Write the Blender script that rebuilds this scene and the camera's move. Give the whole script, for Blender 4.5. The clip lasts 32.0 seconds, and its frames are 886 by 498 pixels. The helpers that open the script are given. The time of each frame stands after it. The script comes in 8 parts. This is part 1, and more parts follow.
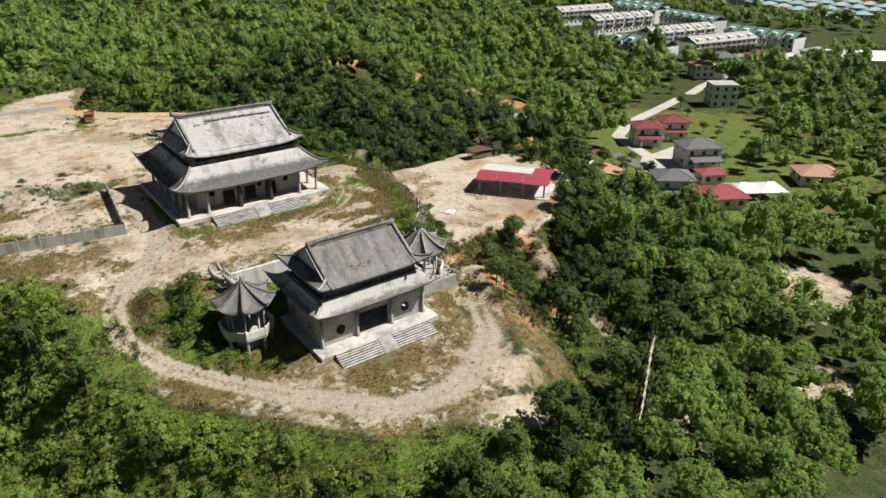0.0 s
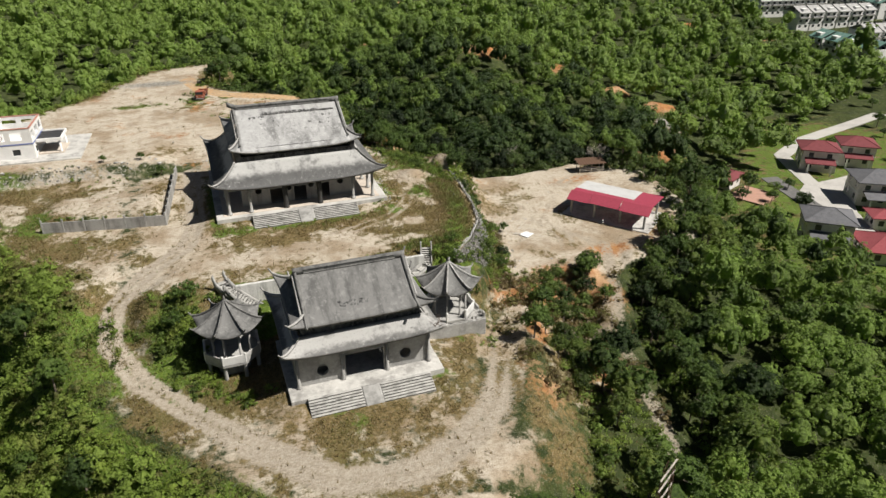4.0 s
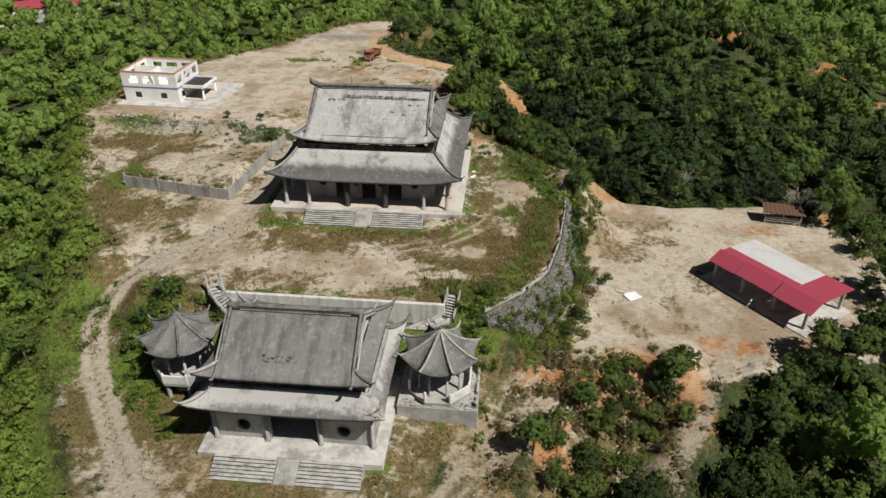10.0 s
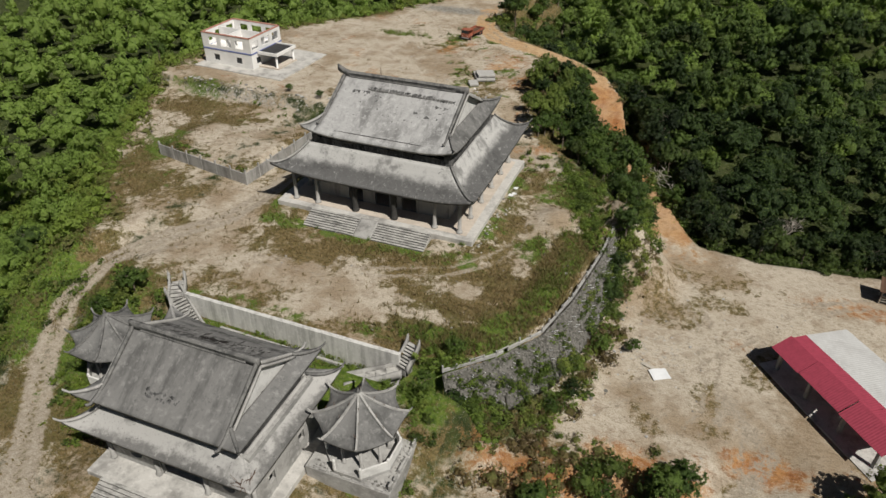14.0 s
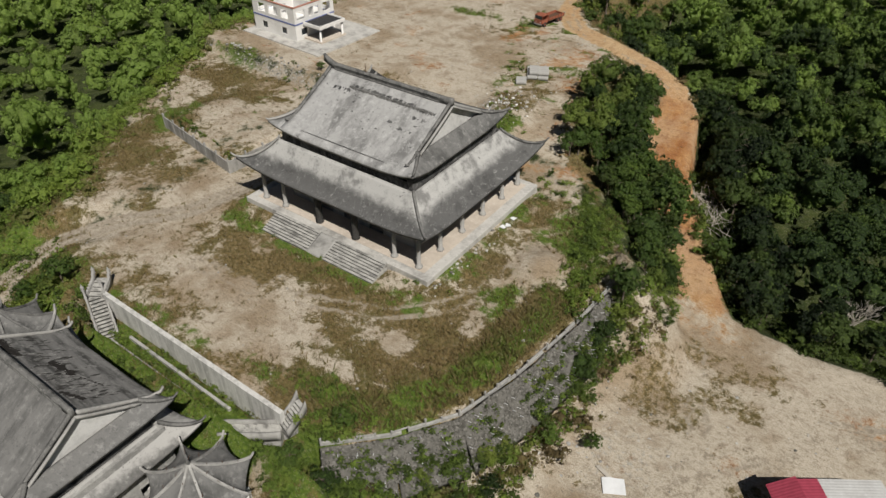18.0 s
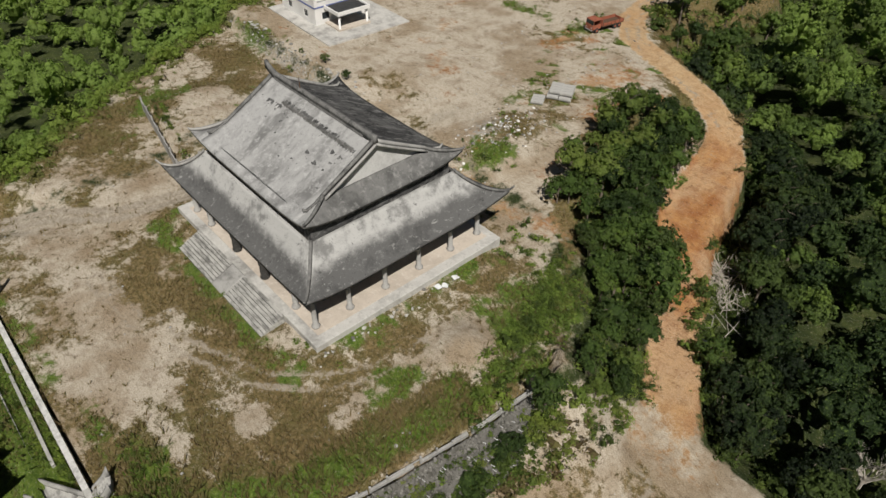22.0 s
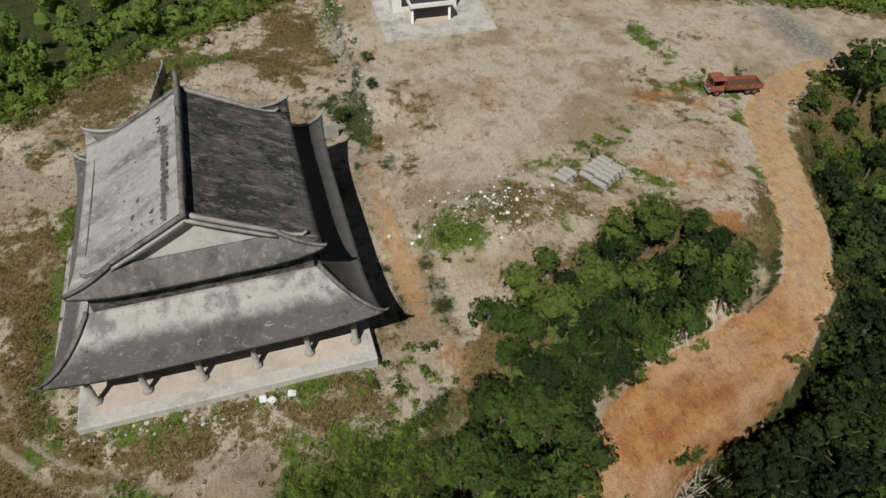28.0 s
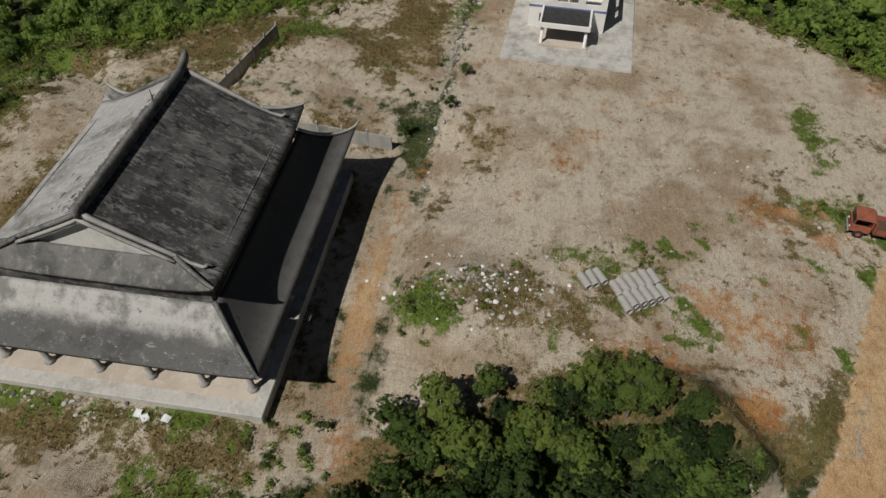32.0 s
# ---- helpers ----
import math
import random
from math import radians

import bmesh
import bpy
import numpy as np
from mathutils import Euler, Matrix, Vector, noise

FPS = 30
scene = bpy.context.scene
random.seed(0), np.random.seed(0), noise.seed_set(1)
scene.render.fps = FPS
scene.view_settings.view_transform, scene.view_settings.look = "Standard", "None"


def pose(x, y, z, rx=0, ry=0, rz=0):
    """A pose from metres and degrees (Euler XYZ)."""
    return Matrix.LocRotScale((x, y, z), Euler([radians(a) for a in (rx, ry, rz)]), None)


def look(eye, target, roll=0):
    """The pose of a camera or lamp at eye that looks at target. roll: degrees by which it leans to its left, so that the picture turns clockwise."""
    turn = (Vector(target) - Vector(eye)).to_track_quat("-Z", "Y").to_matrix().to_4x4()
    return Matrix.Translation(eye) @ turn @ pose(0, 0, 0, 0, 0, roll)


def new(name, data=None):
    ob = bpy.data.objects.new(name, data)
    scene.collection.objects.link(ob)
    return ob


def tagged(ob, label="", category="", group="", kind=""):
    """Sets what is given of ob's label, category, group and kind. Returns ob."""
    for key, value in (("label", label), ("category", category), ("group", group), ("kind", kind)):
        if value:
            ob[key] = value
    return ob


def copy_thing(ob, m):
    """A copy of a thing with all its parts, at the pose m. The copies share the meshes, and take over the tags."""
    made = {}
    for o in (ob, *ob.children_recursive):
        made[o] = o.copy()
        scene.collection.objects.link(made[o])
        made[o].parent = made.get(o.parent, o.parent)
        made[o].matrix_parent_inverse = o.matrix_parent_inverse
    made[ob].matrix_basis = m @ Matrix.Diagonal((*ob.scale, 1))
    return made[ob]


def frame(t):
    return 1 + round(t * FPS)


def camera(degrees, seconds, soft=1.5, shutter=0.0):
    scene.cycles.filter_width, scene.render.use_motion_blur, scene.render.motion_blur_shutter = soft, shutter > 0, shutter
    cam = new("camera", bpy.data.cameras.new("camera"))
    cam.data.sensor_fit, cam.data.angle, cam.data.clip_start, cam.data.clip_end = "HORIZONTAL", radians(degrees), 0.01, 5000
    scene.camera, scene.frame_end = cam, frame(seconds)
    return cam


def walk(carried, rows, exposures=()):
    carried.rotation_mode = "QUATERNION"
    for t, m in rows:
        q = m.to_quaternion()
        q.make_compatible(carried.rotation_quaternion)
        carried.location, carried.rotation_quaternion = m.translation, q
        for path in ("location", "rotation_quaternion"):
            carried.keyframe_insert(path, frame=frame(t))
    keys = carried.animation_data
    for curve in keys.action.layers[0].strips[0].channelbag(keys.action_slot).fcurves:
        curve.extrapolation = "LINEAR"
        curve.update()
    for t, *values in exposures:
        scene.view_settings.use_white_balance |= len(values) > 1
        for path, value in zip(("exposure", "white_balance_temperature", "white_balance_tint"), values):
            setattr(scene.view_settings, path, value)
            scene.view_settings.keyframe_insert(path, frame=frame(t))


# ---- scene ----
cam = camera(65.6, 32.0)
METRES, EYE, TILT, LEAN, TURN = 216.0, 49.9, -25.93, -0.31, -36.4
ROWS = [
    (0.0, 0.0, 0.0, 0.0, -0.0, 0.0, -0.0),
    (0.5, 0.0122, 0.0098, 0.0053, 1.55, -0.24, -0.74),
    (1.0, 0.0243, 0.0196, 0.0106, 3.22, -0.51, -1.5),
    (1.5, 0.0362, 0.0295, 0.016, 5.08, -0.83, -2.36),
    (2.0, 0.0478, 0.0398, 0.0213, 6.98, -1.11, -3.29),
    (2.5, 0.0588, 0.0501, 0.0265, 8.91, -1.42, -4.17),
    (3.0, 0.0695, 0.0609, 0.0318, 10.82, -1.73, -5.06),
    (3.5, 0.0802, 0.0724, 0.0372, 12.74, -2.09, -5.95),
    (5.5, 0.1171, 0.1196, 0.061, 20.94, -4.08, -9.54),
    (6.0, 0.125, 0.132, 0.0672, 22.86, -4.66, -10.38),
    (6.5, 0.1325, 0.1446, 0.0735, 24.82, -5.41, -11.21),
    (7.0, 0.139, 0.1574, 0.0801, 26.8, -6.22, -12.06),
    (7.5, 0.1454, 0.1701, 0.0868, 28.77, -7.06, -12.84),
    (8.0, 0.1514, 0.1834, 0.0934, 30.81, -7.88, -13.64),
    (8.5, 0.1565, 0.1968, 0.1003, 32.84, -8.75, -14.43),
    (9.0, 0.1614, 0.2104, 0.107, 34.87, -9.63, -15.21),
    (9.5, 0.1658, 0.224, 0.1141, 36.92, -10.59, -15.98),
    (10.0, 0.1697, 0.2377, 0.1212, 38.96, -11.54, -16.72),
    (10.5, 0.1729, 0.2515, 0.1283, 41.02, -12.53, -17.43),
    (11.0, 0.1757, 0.2654, 0.1351, 43.1, -13.53, -18.12),
    (11.5, 0.1776, 0.2796, 0.1423, 45.14, -14.59, -18.81),
    (12.0, 0.1793, 0.2938, 0.1491, 47.17, -15.62, -19.39),
    (12.5, 0.1803, 0.3077, 0.1561, 49.19, -16.69, -20.01),
    (13.0, 0.1806, 0.322, 0.1633, 51.27, -17.83, -20.57),
    (13.5, 0.1804, 0.3362, 0.17, 53.32, -18.91, -21.1),
    (15.5, 0.1753, 0.3929, 0.1965, 61.17, -23.43, -22.81),
    (16.0, 0.1726, 0.407, 0.2027, 63.1, -24.57, -23.19),
    (16.5, 0.1695, 0.4209, 0.2089, 65.04, -25.69, -23.52),
    (17.0, 0.1655, 0.4344, 0.2151, 66.84, -26.77, -23.81),
    (17.5, 0.1612, 0.4479, 0.2212, 68.58, -27.87, -24.11),
    (18.0, 0.1565, 0.4611, 0.2273, 70.36, -28.97, -24.36),
    (18.5, 0.1509, 0.4743, 0.2334, 72.21, -30.13, -24.64),
    (19.0, 0.1456, 0.4865, 0.2394, 73.9, -31.17, -24.82),
    (19.5, 0.1394, 0.4995, 0.2453, 75.53, -32.21, -25.0),
    (20.0, 0.1329, 0.5122, 0.2513, 77.05, -33.2, -25.18),
    (20.5, 0.1258, 0.5248, 0.2572, 78.57, -34.17, -25.36),
    (21.0, 0.1188, 0.5372, 0.2629, 80.14, -35.18, -25.5),
    (21.5, 0.1109, 0.5493, 0.2691, 81.94, -36.32, -25.65),
    (22.0, 0.1029, 0.5612, 0.2749, 84.21, -37.65, -25.75),
    (22.5, 0.0945, 0.573, 0.2806, 86.46, -39.01, -25.82),
    (23.0, 0.0857, 0.5848, 0.2861, 88.7, -40.31, -25.88),
    (23.5, 0.0766, 0.5961, 0.2915, 90.88, -41.61, -25.91),
    (24.0, 0.067, 0.6068, 0.2966, 93.03, -42.9, -25.94),
    (24.5, 0.0571, 0.6176, 0.3018, 95.27, -44.25, -25.87),
    (25.0, 0.0468, 0.6278, 0.3068, 97.54, -45.58, -25.83),
    (25.5, 0.0361, 0.638, 0.3116, 99.84, -46.91, -25.67),
    (27.5, -0.0092, 0.6748, 0.3293, 109.09, -52.21, -24.76),
    (28.0, -0.0212, 0.683, 0.3329, 111.68, -53.62, -24.48),
    (28.5, -0.0337, 0.6905, 0.3365, 114.37, -55.08, -24.08),
    (29.0, -0.0462, 0.6979, 0.3395, 117.64, -56.68, -23.58),
    (29.5, -0.0592, 0.7047, 0.343, 121.07, -58.43, -22.94),
    (30.0, -0.0723, 0.711, 0.3463, 124.59, -60.13, -22.18),
    (30.5, -0.0858, 0.7168, 0.3493, 128.14, -61.78, -21.37),
    (31.0, -0.0996, 0.7222, 0.3522, 131.62, -63.35, -20.42),
    (31.5, -0.1135, 0.7264, 0.3547, 135.07, -64.94, -19.51),
    (32.0, -0.1275, 0.7301, 0.3571, 138.48, -66.41, -18.51),
]
START = pose(-43.0, -127.5, EYE, TILT, LEAN, TURN)
walk(cam, [(t, START @ pose(METRES * x, METRES * y, METRES * z, 90 + pitch, roll, yaw)) for t, x, y, z, yaw, pitch, roll in ROWS],
     [(0.0, 0.49), (3.5, 0.36), (6.0, 0.20), (9.0, 0.06), (13.0, -0.15), (19.0, -0.24), (22.0, -0.22), (28.0, -0.40), (32.0, -0.60)])

# ---- light: sun from the south-east, half way up, and open sky ----
SUN_DIR = Vector((0.51, -0.335, 0.79)).normalized()
world = bpy.data.worlds.new("sky")
scene.world = world
world.use_nodes = True
wn = world.node_tree.nodes
sky = wn.new("ShaderNodeTexSky")
sky.sky_type = "NISHITA"
sky.sun_disc = False
sky.sun_elevation = math.asin(SUN_DIR.z)
sky.sun_rotation = math.atan2(SUN_DIR.x, SUN_DIR.y)
wn["Background"].inputs[1].default_value = 0.019
world.node_tree.links.new(sky.outputs[0], wn["Background"].inputs[0])
sun = new("sun", bpy.data.lights.new("sun", "SUN"))
sun.data.energy, sun.data.angle, sun.data.color = 5.0, radians(0.6), (1.0, 0.955, 0.88)
sun.matrix_world = look(SUN_DIR * 300, (0, 0, 0))

# ---- materials ----
def material(name, rough=0.9, spec=0.2, metal=0.0):
    m = bpy.data.materials.new(name)
    m.use_nodes = True
    b = m.node_tree.nodes["Principled BSDF"]
    b.inputs["Roughness"].default_value = rough
    b.inputs["Specular IOR Level"].default_value = spec
    b.inputs["Metallic"].default_value = metal
    return m, m.node_tree, b


def node(nt, kind, **values):
    n = nt.nodes.new(kind)
    for key, value in values.items():
        n.inputs[key.replace("_", " ")].default_value = value
    return n


def noise_tex(nt, scale, detail=5.0, rough=0.6, stretch=None, coords="Object"):
    tc = nt.nodes.new("ShaderNodeTexCoord")
    n = node(nt, "ShaderNodeTexNoise", Scale=scale, Detail=detail, Roughness=rough)
    out = tc.outputs[coords]
    if stretch:
        mp = nt.nodes.new("ShaderNodeMapping")
        mp.inputs["Scale"].default_value = stretch
        nt.links.new(out, mp.inputs[0])
        out = mp.outputs[0]
    nt.links.new(out, n.inputs["Vector"])
    return n.outputs["Fac"]


def ramp(nt, fac, lo, hi, a=0.0, b=1.0):
    r = nt.nodes.new("ShaderNodeMapRange")
    r.interpolation_type = "SMOOTHSTEP"
    for i, v in enumerate((lo, hi, a, b)):
        r.inputs[1 + i].default_value = v
    nt.links.new(fac, r.inputs[0])
    return r.outputs[0]


def mix(nt, fac, a, b, mode="MIX"):
    m = nt.nodes.new("ShaderNodeMix")
    m.data_type = "RGBA"
    m.blend_type = mode
    for sock, v in ((m.inputs[0], fac), (m.inputs[6], a), (m.inputs[7], b)):
        if isinstance(v, (int, float)):
            sock.default_value = v
        elif isinstance(v, tuple):
            sock.default_value = (*v, 1)
        else:
            nt.links.new(v, sock)
    return m.outputs[2]


def maths(nt, op, a, b):
    m = nt.nodes.new("ShaderNodeMath")
    m.operation = op
    m.use_clamp = True
    for sock, v in zip(m.inputs, (a, b)):
        if isinstance(v, (int, float)):
            sock.default_value = v
        else:
            nt.links.new(v, sock)
    return m.outputs[0]


def bump(nt, b, height, strength=0.4, dist=0.05):
    n = node(nt, "ShaderNodeBump", Strength=strength, Distance=dist)
    nt.links.new(height, n.inputs["Height"])
    nt.links.new(n.outputs[0], b.inputs["Normal"])


def worn(name, base, dark, light, big=0.35, fine=3.0, amount=0.75, streak=None, rough=0.92, relief=0.04, per_object=0.0, spots=0.0):
    """A weathered surface: large stains, finer blotches, pale worn spots and grain."""
    m, nt, b = material(name, rough, 0.15)
    stains = ramp(nt, noise_tex(nt, big, 6, 0.65, streak), 0.42, 0.68, 0, amount)
    col = mix(nt, stains, base, dark)
    col = mix(nt, ramp(nt, noise_tex(nt, fine, 7, 0.72), 0.50, 0.68, 0, 0.65), col, light)
    col = mix(nt, ramp(nt, noise_tex(nt, fine * 2.3, 4, 0.7), 0.6, 0.72, 0, 0.6), col, dark)
    if spots:
        # short dark patches where the render has come away
        flake = noise_tex(nt, 0.55, 9, 0.78, (1.0, 2.2, 1.0))
        col = mix(nt, ramp(nt, flake, 0.635, 0.665, 0, spots), col, tuple(c * 0.45 for c in dark))
        col = mix(nt, ramp(nt, noise_tex(nt, 0.9, 9, 0.75), 0.62, 0.70, 0, spots * 0.6), col, light)
    col = mix(nt, ramp(nt, noise_tex(nt, fine * 1.7, 9, 0.82), 0.53, 0.63, 0, 0.45 * amount), col, tuple(0.6 * d + 0.15 * c for c, d in zip(base, dark)))
    if per_object:
        info = nt.nodes.new("ShaderNodeObjectInfo")
        col = mix(nt, maths(nt, "MULTIPLY", info.outputs["Random"], per_object), col, dark)
    nt.links.new(col, b.inputs["Base Color"])
    bump(nt, b, noise_tex(nt, fine * 6, 6, 0.7), 0.5, relief)
    return m


def plain(name, colour, rough=0.7, spec=0.3, metal=0.0, vary=0.25, scale=2.0):
    m, nt, b = material(name, rough, spec, metal)
    col = mix(nt, ramp(nt, noise_tex(nt, scale, 5, 0.65), 0.35, 0.75, 0, 1), colour, tuple(c * (1 - vary) for c in colour))
    nt.links.new(col, b.inputs["Base Color"])
    bump(nt, b, noise_tex(nt, scale * 8, 4, 0.6), 0.25, 0.02)
    return m


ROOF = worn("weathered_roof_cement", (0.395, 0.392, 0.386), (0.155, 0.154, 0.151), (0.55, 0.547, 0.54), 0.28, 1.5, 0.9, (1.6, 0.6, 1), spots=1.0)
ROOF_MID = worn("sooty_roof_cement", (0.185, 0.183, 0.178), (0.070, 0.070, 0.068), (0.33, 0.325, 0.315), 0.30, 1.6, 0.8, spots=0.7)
ROOF_FRONT = worn("gate_roof_cement", (0.195, 0.192, 0.186), (0.085, 0.084, 0.082), (0.30, 0.295, 0.285), 0.30, 1.2, 0.8, (2.5, 0.5, 1), spots=0.4)


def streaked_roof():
    """Dark slope, streaked along the courses, with pale scraped strips and black bare ones; its tones also hold the
    north side's shade.
    """
    m, nt, b = material("dark_streaked_cement", 0.92, 0.12)
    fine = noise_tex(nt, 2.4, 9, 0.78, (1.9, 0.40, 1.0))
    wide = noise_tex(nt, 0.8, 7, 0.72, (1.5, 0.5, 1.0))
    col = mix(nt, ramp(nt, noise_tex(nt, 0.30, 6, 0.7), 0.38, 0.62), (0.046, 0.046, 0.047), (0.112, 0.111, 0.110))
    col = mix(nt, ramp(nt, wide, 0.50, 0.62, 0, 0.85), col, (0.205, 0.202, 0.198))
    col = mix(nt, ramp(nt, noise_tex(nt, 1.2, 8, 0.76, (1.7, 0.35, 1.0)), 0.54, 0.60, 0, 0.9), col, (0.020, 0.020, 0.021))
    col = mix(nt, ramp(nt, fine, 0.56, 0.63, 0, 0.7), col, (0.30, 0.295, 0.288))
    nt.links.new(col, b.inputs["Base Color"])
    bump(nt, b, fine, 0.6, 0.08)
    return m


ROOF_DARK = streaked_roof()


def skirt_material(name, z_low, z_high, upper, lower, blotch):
    """Roof skirt: rain-washed pale cement above, dirtier below, with a ragged border between. SKIRT_NORTH is darker
    above.
    """
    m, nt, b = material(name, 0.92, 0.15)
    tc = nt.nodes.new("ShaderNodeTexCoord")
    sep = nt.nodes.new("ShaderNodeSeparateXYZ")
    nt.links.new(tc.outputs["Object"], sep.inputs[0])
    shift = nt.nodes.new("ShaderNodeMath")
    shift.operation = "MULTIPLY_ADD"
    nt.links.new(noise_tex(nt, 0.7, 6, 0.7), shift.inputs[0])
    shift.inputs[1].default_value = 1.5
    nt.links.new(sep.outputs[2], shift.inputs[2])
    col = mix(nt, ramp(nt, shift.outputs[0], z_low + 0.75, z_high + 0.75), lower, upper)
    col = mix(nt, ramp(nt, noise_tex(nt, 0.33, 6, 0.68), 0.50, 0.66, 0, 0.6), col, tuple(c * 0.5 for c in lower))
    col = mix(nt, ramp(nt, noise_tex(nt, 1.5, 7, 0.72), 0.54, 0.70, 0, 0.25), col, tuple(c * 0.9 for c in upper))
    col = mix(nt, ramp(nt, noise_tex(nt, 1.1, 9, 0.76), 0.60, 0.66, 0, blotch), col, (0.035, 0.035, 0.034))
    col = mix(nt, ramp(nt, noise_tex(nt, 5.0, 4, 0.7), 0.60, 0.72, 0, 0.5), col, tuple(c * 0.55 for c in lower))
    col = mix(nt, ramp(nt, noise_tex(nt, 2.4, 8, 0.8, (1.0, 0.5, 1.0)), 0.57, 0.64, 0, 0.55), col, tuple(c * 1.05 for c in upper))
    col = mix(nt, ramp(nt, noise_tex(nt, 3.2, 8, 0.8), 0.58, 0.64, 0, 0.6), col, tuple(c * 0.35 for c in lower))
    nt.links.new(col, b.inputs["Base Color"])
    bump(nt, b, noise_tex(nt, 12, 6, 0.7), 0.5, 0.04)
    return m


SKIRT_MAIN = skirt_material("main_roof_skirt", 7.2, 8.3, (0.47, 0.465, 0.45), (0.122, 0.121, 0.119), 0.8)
# north skirt: shade under the upper eave is put into the colour
SKIRT_NORTH = skirt_material("shaded_north_skirt", 6.2, 7.4, (0.090, 0.089, 0.087), (0.135, 0.134, 0.130), 0.8)
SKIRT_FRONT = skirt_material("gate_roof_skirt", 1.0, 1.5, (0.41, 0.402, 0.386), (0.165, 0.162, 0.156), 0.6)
ROOF_TORN = worn("torn_roof_cement", (0.215, 0.212, 0.206), (0.036, 0.036, 0.035), (0.36, 0.355, 0.342), 0.6, 1.4, 0.9, (0.35, 1.5, 1), spots=1.0)
PALE = worn("pale_cement_band", (0.39, 0.382, 0.364), (0.18, 0.177, 0.17), (0.54, 0.53, 0.51), 0.4, 2.0, 0.65, spots=0.5)
LIMEWASH = worn("streaked_limewash", (0.62, 0.61, 0.585), (0.27, 0.265, 0.25), (0.72, 0.71, 0.69), 1.1, 2.6, 0.7, (1, 1, 0.14), spots=0.4)
WALL = worn("stained_cement_wall", (0.36, 0.352, 0.335), (0.125, 0.122, 0.115), (0.40, 0.392, 0.375), 0.5, 2.2, 0.75, (1, 1, 0.25))
GABLE = worn("whitish_gable_render", (0.70, 0.692, 0.67), (0.36, 0.355, 0.34), (0.66, 0.65, 0.63), 0.7, 3.0, 0.5)
SLAB = worn("trodden_cement_slab", (0.53, 0.515, 0.485), (0.20, 0.192, 0.18), (0.64, 0.625, 0.595), 0.3, 1.5, 0.75, spots=0.6)
FLOOR = worn("pinkish_porch_floor", (0.57, 0.50, 0.425), (0.39, 0.335, 0.28), (0.65, 0.595, 0.53), 0.25, 1.5, 0.6)
STEP = worn("worn_step_cement", (0.44, 0.43, 0.405), (0.09, 0.088, 0.082), (0.56, 0.55, 0.52), 0.6, 2.0, 0.8, (1, 3, 3))
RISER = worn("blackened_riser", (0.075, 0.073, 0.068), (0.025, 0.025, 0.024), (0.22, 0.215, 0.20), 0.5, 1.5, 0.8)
RIDGE = worn("ridge_cement", (0.185, 0.182, 0.175), (0.055, 0.055, 0.055), (0.32, 0.315, 0.30), 0.8, 3.0, 0.8)
COLUMN = worn("column_cement", (0.37, 0.362, 0.345), (0.18, 0.176, 0.168), (0.46, 0.45, 0.435), 0.8, 3.0, 0.5)
CARVED = worn("dark_carved_stone", (0.055, 0.053, 0.05), (0.02, 0.02, 0.02), (0.13, 0.125, 0.115), 2.0, 6.0, 0.6)
DARK_INSIDE = plain("dark_interior", (0.035, 0.032, 0.03), 0.9, 0.1)
STONE = worn("rubble_stone", (0.235, 0.226, 0.208), (0.060, 0.057, 0.048), (0.36, 0.35, 0.325), 1.0, 2.6, 0.8, per_object=0.6, relief=0.15)
STONE_LOOSE = worn("mixed_rubble", (0.215, 0.206, 0.186), (0.045, 0.043, 0.034), (0.40, 0.39, 0.365), 2.2, 5.0, 0.9, relief=0.1)
WHITE = worn("white_render", (0.80, 0.79, 0.77), (0.55, 0.54, 0.52), (0.84, 0.83, 0.81), 0.5, 2.0, 0.4)
BLUEBAND = plain("blue_band_paint", (0.16, 0.20, 0.42), 0.6)
REDBAND = plain("red_band_paint", (0.52, 0.26, 0.20), 0.6)
BITUMEN = plain("black_stained_roof", (0.05, 0.05, 0.052), 0.8, vary=0.5)
REDROOF = plain("crimson_sheet_roof", (0.36, 0.055, 0.088), 0.5, 0.4, vary=0.2)
ZINC = worn("pale_sheet_roof", (0.52, 0.52, 0.51), (0.38, 0.37, 0.36), (0.60, 0.60, 0.60), 0.3, 1.5, 0.5, rough=0.6)
RUST = worn("rusty_truck_paint", (0.34, 0.115, 0.07), (0.11, 0.045, 0.03), (0.38, 0.15, 0.10), 1.5, 6.0, 0.5, rough=0.7)
TYRE = plain("perished_rubber", (0.03, 0.03, 0.03), 0.9)
BARK = worn("bark", (0.20, 0.165, 0.13), (0.07, 0.055, 0.04), (0.33, 0.30, 0.26), 1.5, 5.0, 0.7)
DEADWOOD = worn("bleached_dead_wood", (0.48, 0.44, 0.38), (0.2, 0.17, 0.14), (0.5, 0.47, 0.43), 1.5, 5.0, 0.5)
REBAR = plain("rusted_rebar", (0.12, 0.07, 0.045), 0.9)
MAROON = worn("maroon_tile_roof", (0.20, 0.062, 0.068), (0.14, 0.04, 0.042), (0.30, 0.08, 0.08), 0.8, 3.0, 0.6)
REDTILE = worn("red_tile_roof", (0.29, 0.075, 0.085), (0.24, 0.06, 0.065), (0.42, 0.14, 0.14), 0.8, 3.0, 0.5)
GREYTILE = worn("grey_tile_roof", (0.15, 0.15, 0.16), (0.08, 0.08, 0.085), (0.22, 0.22, 0.225), 0.8, 3.0, 0.5)
ORANGETILE = worn("salmon_tile_roof", (0.44, 0.26, 0.195), (0.30, 0.18, 0.14), (0.5, 0.34, 0.28), 0.8, 3.0, 0.5)
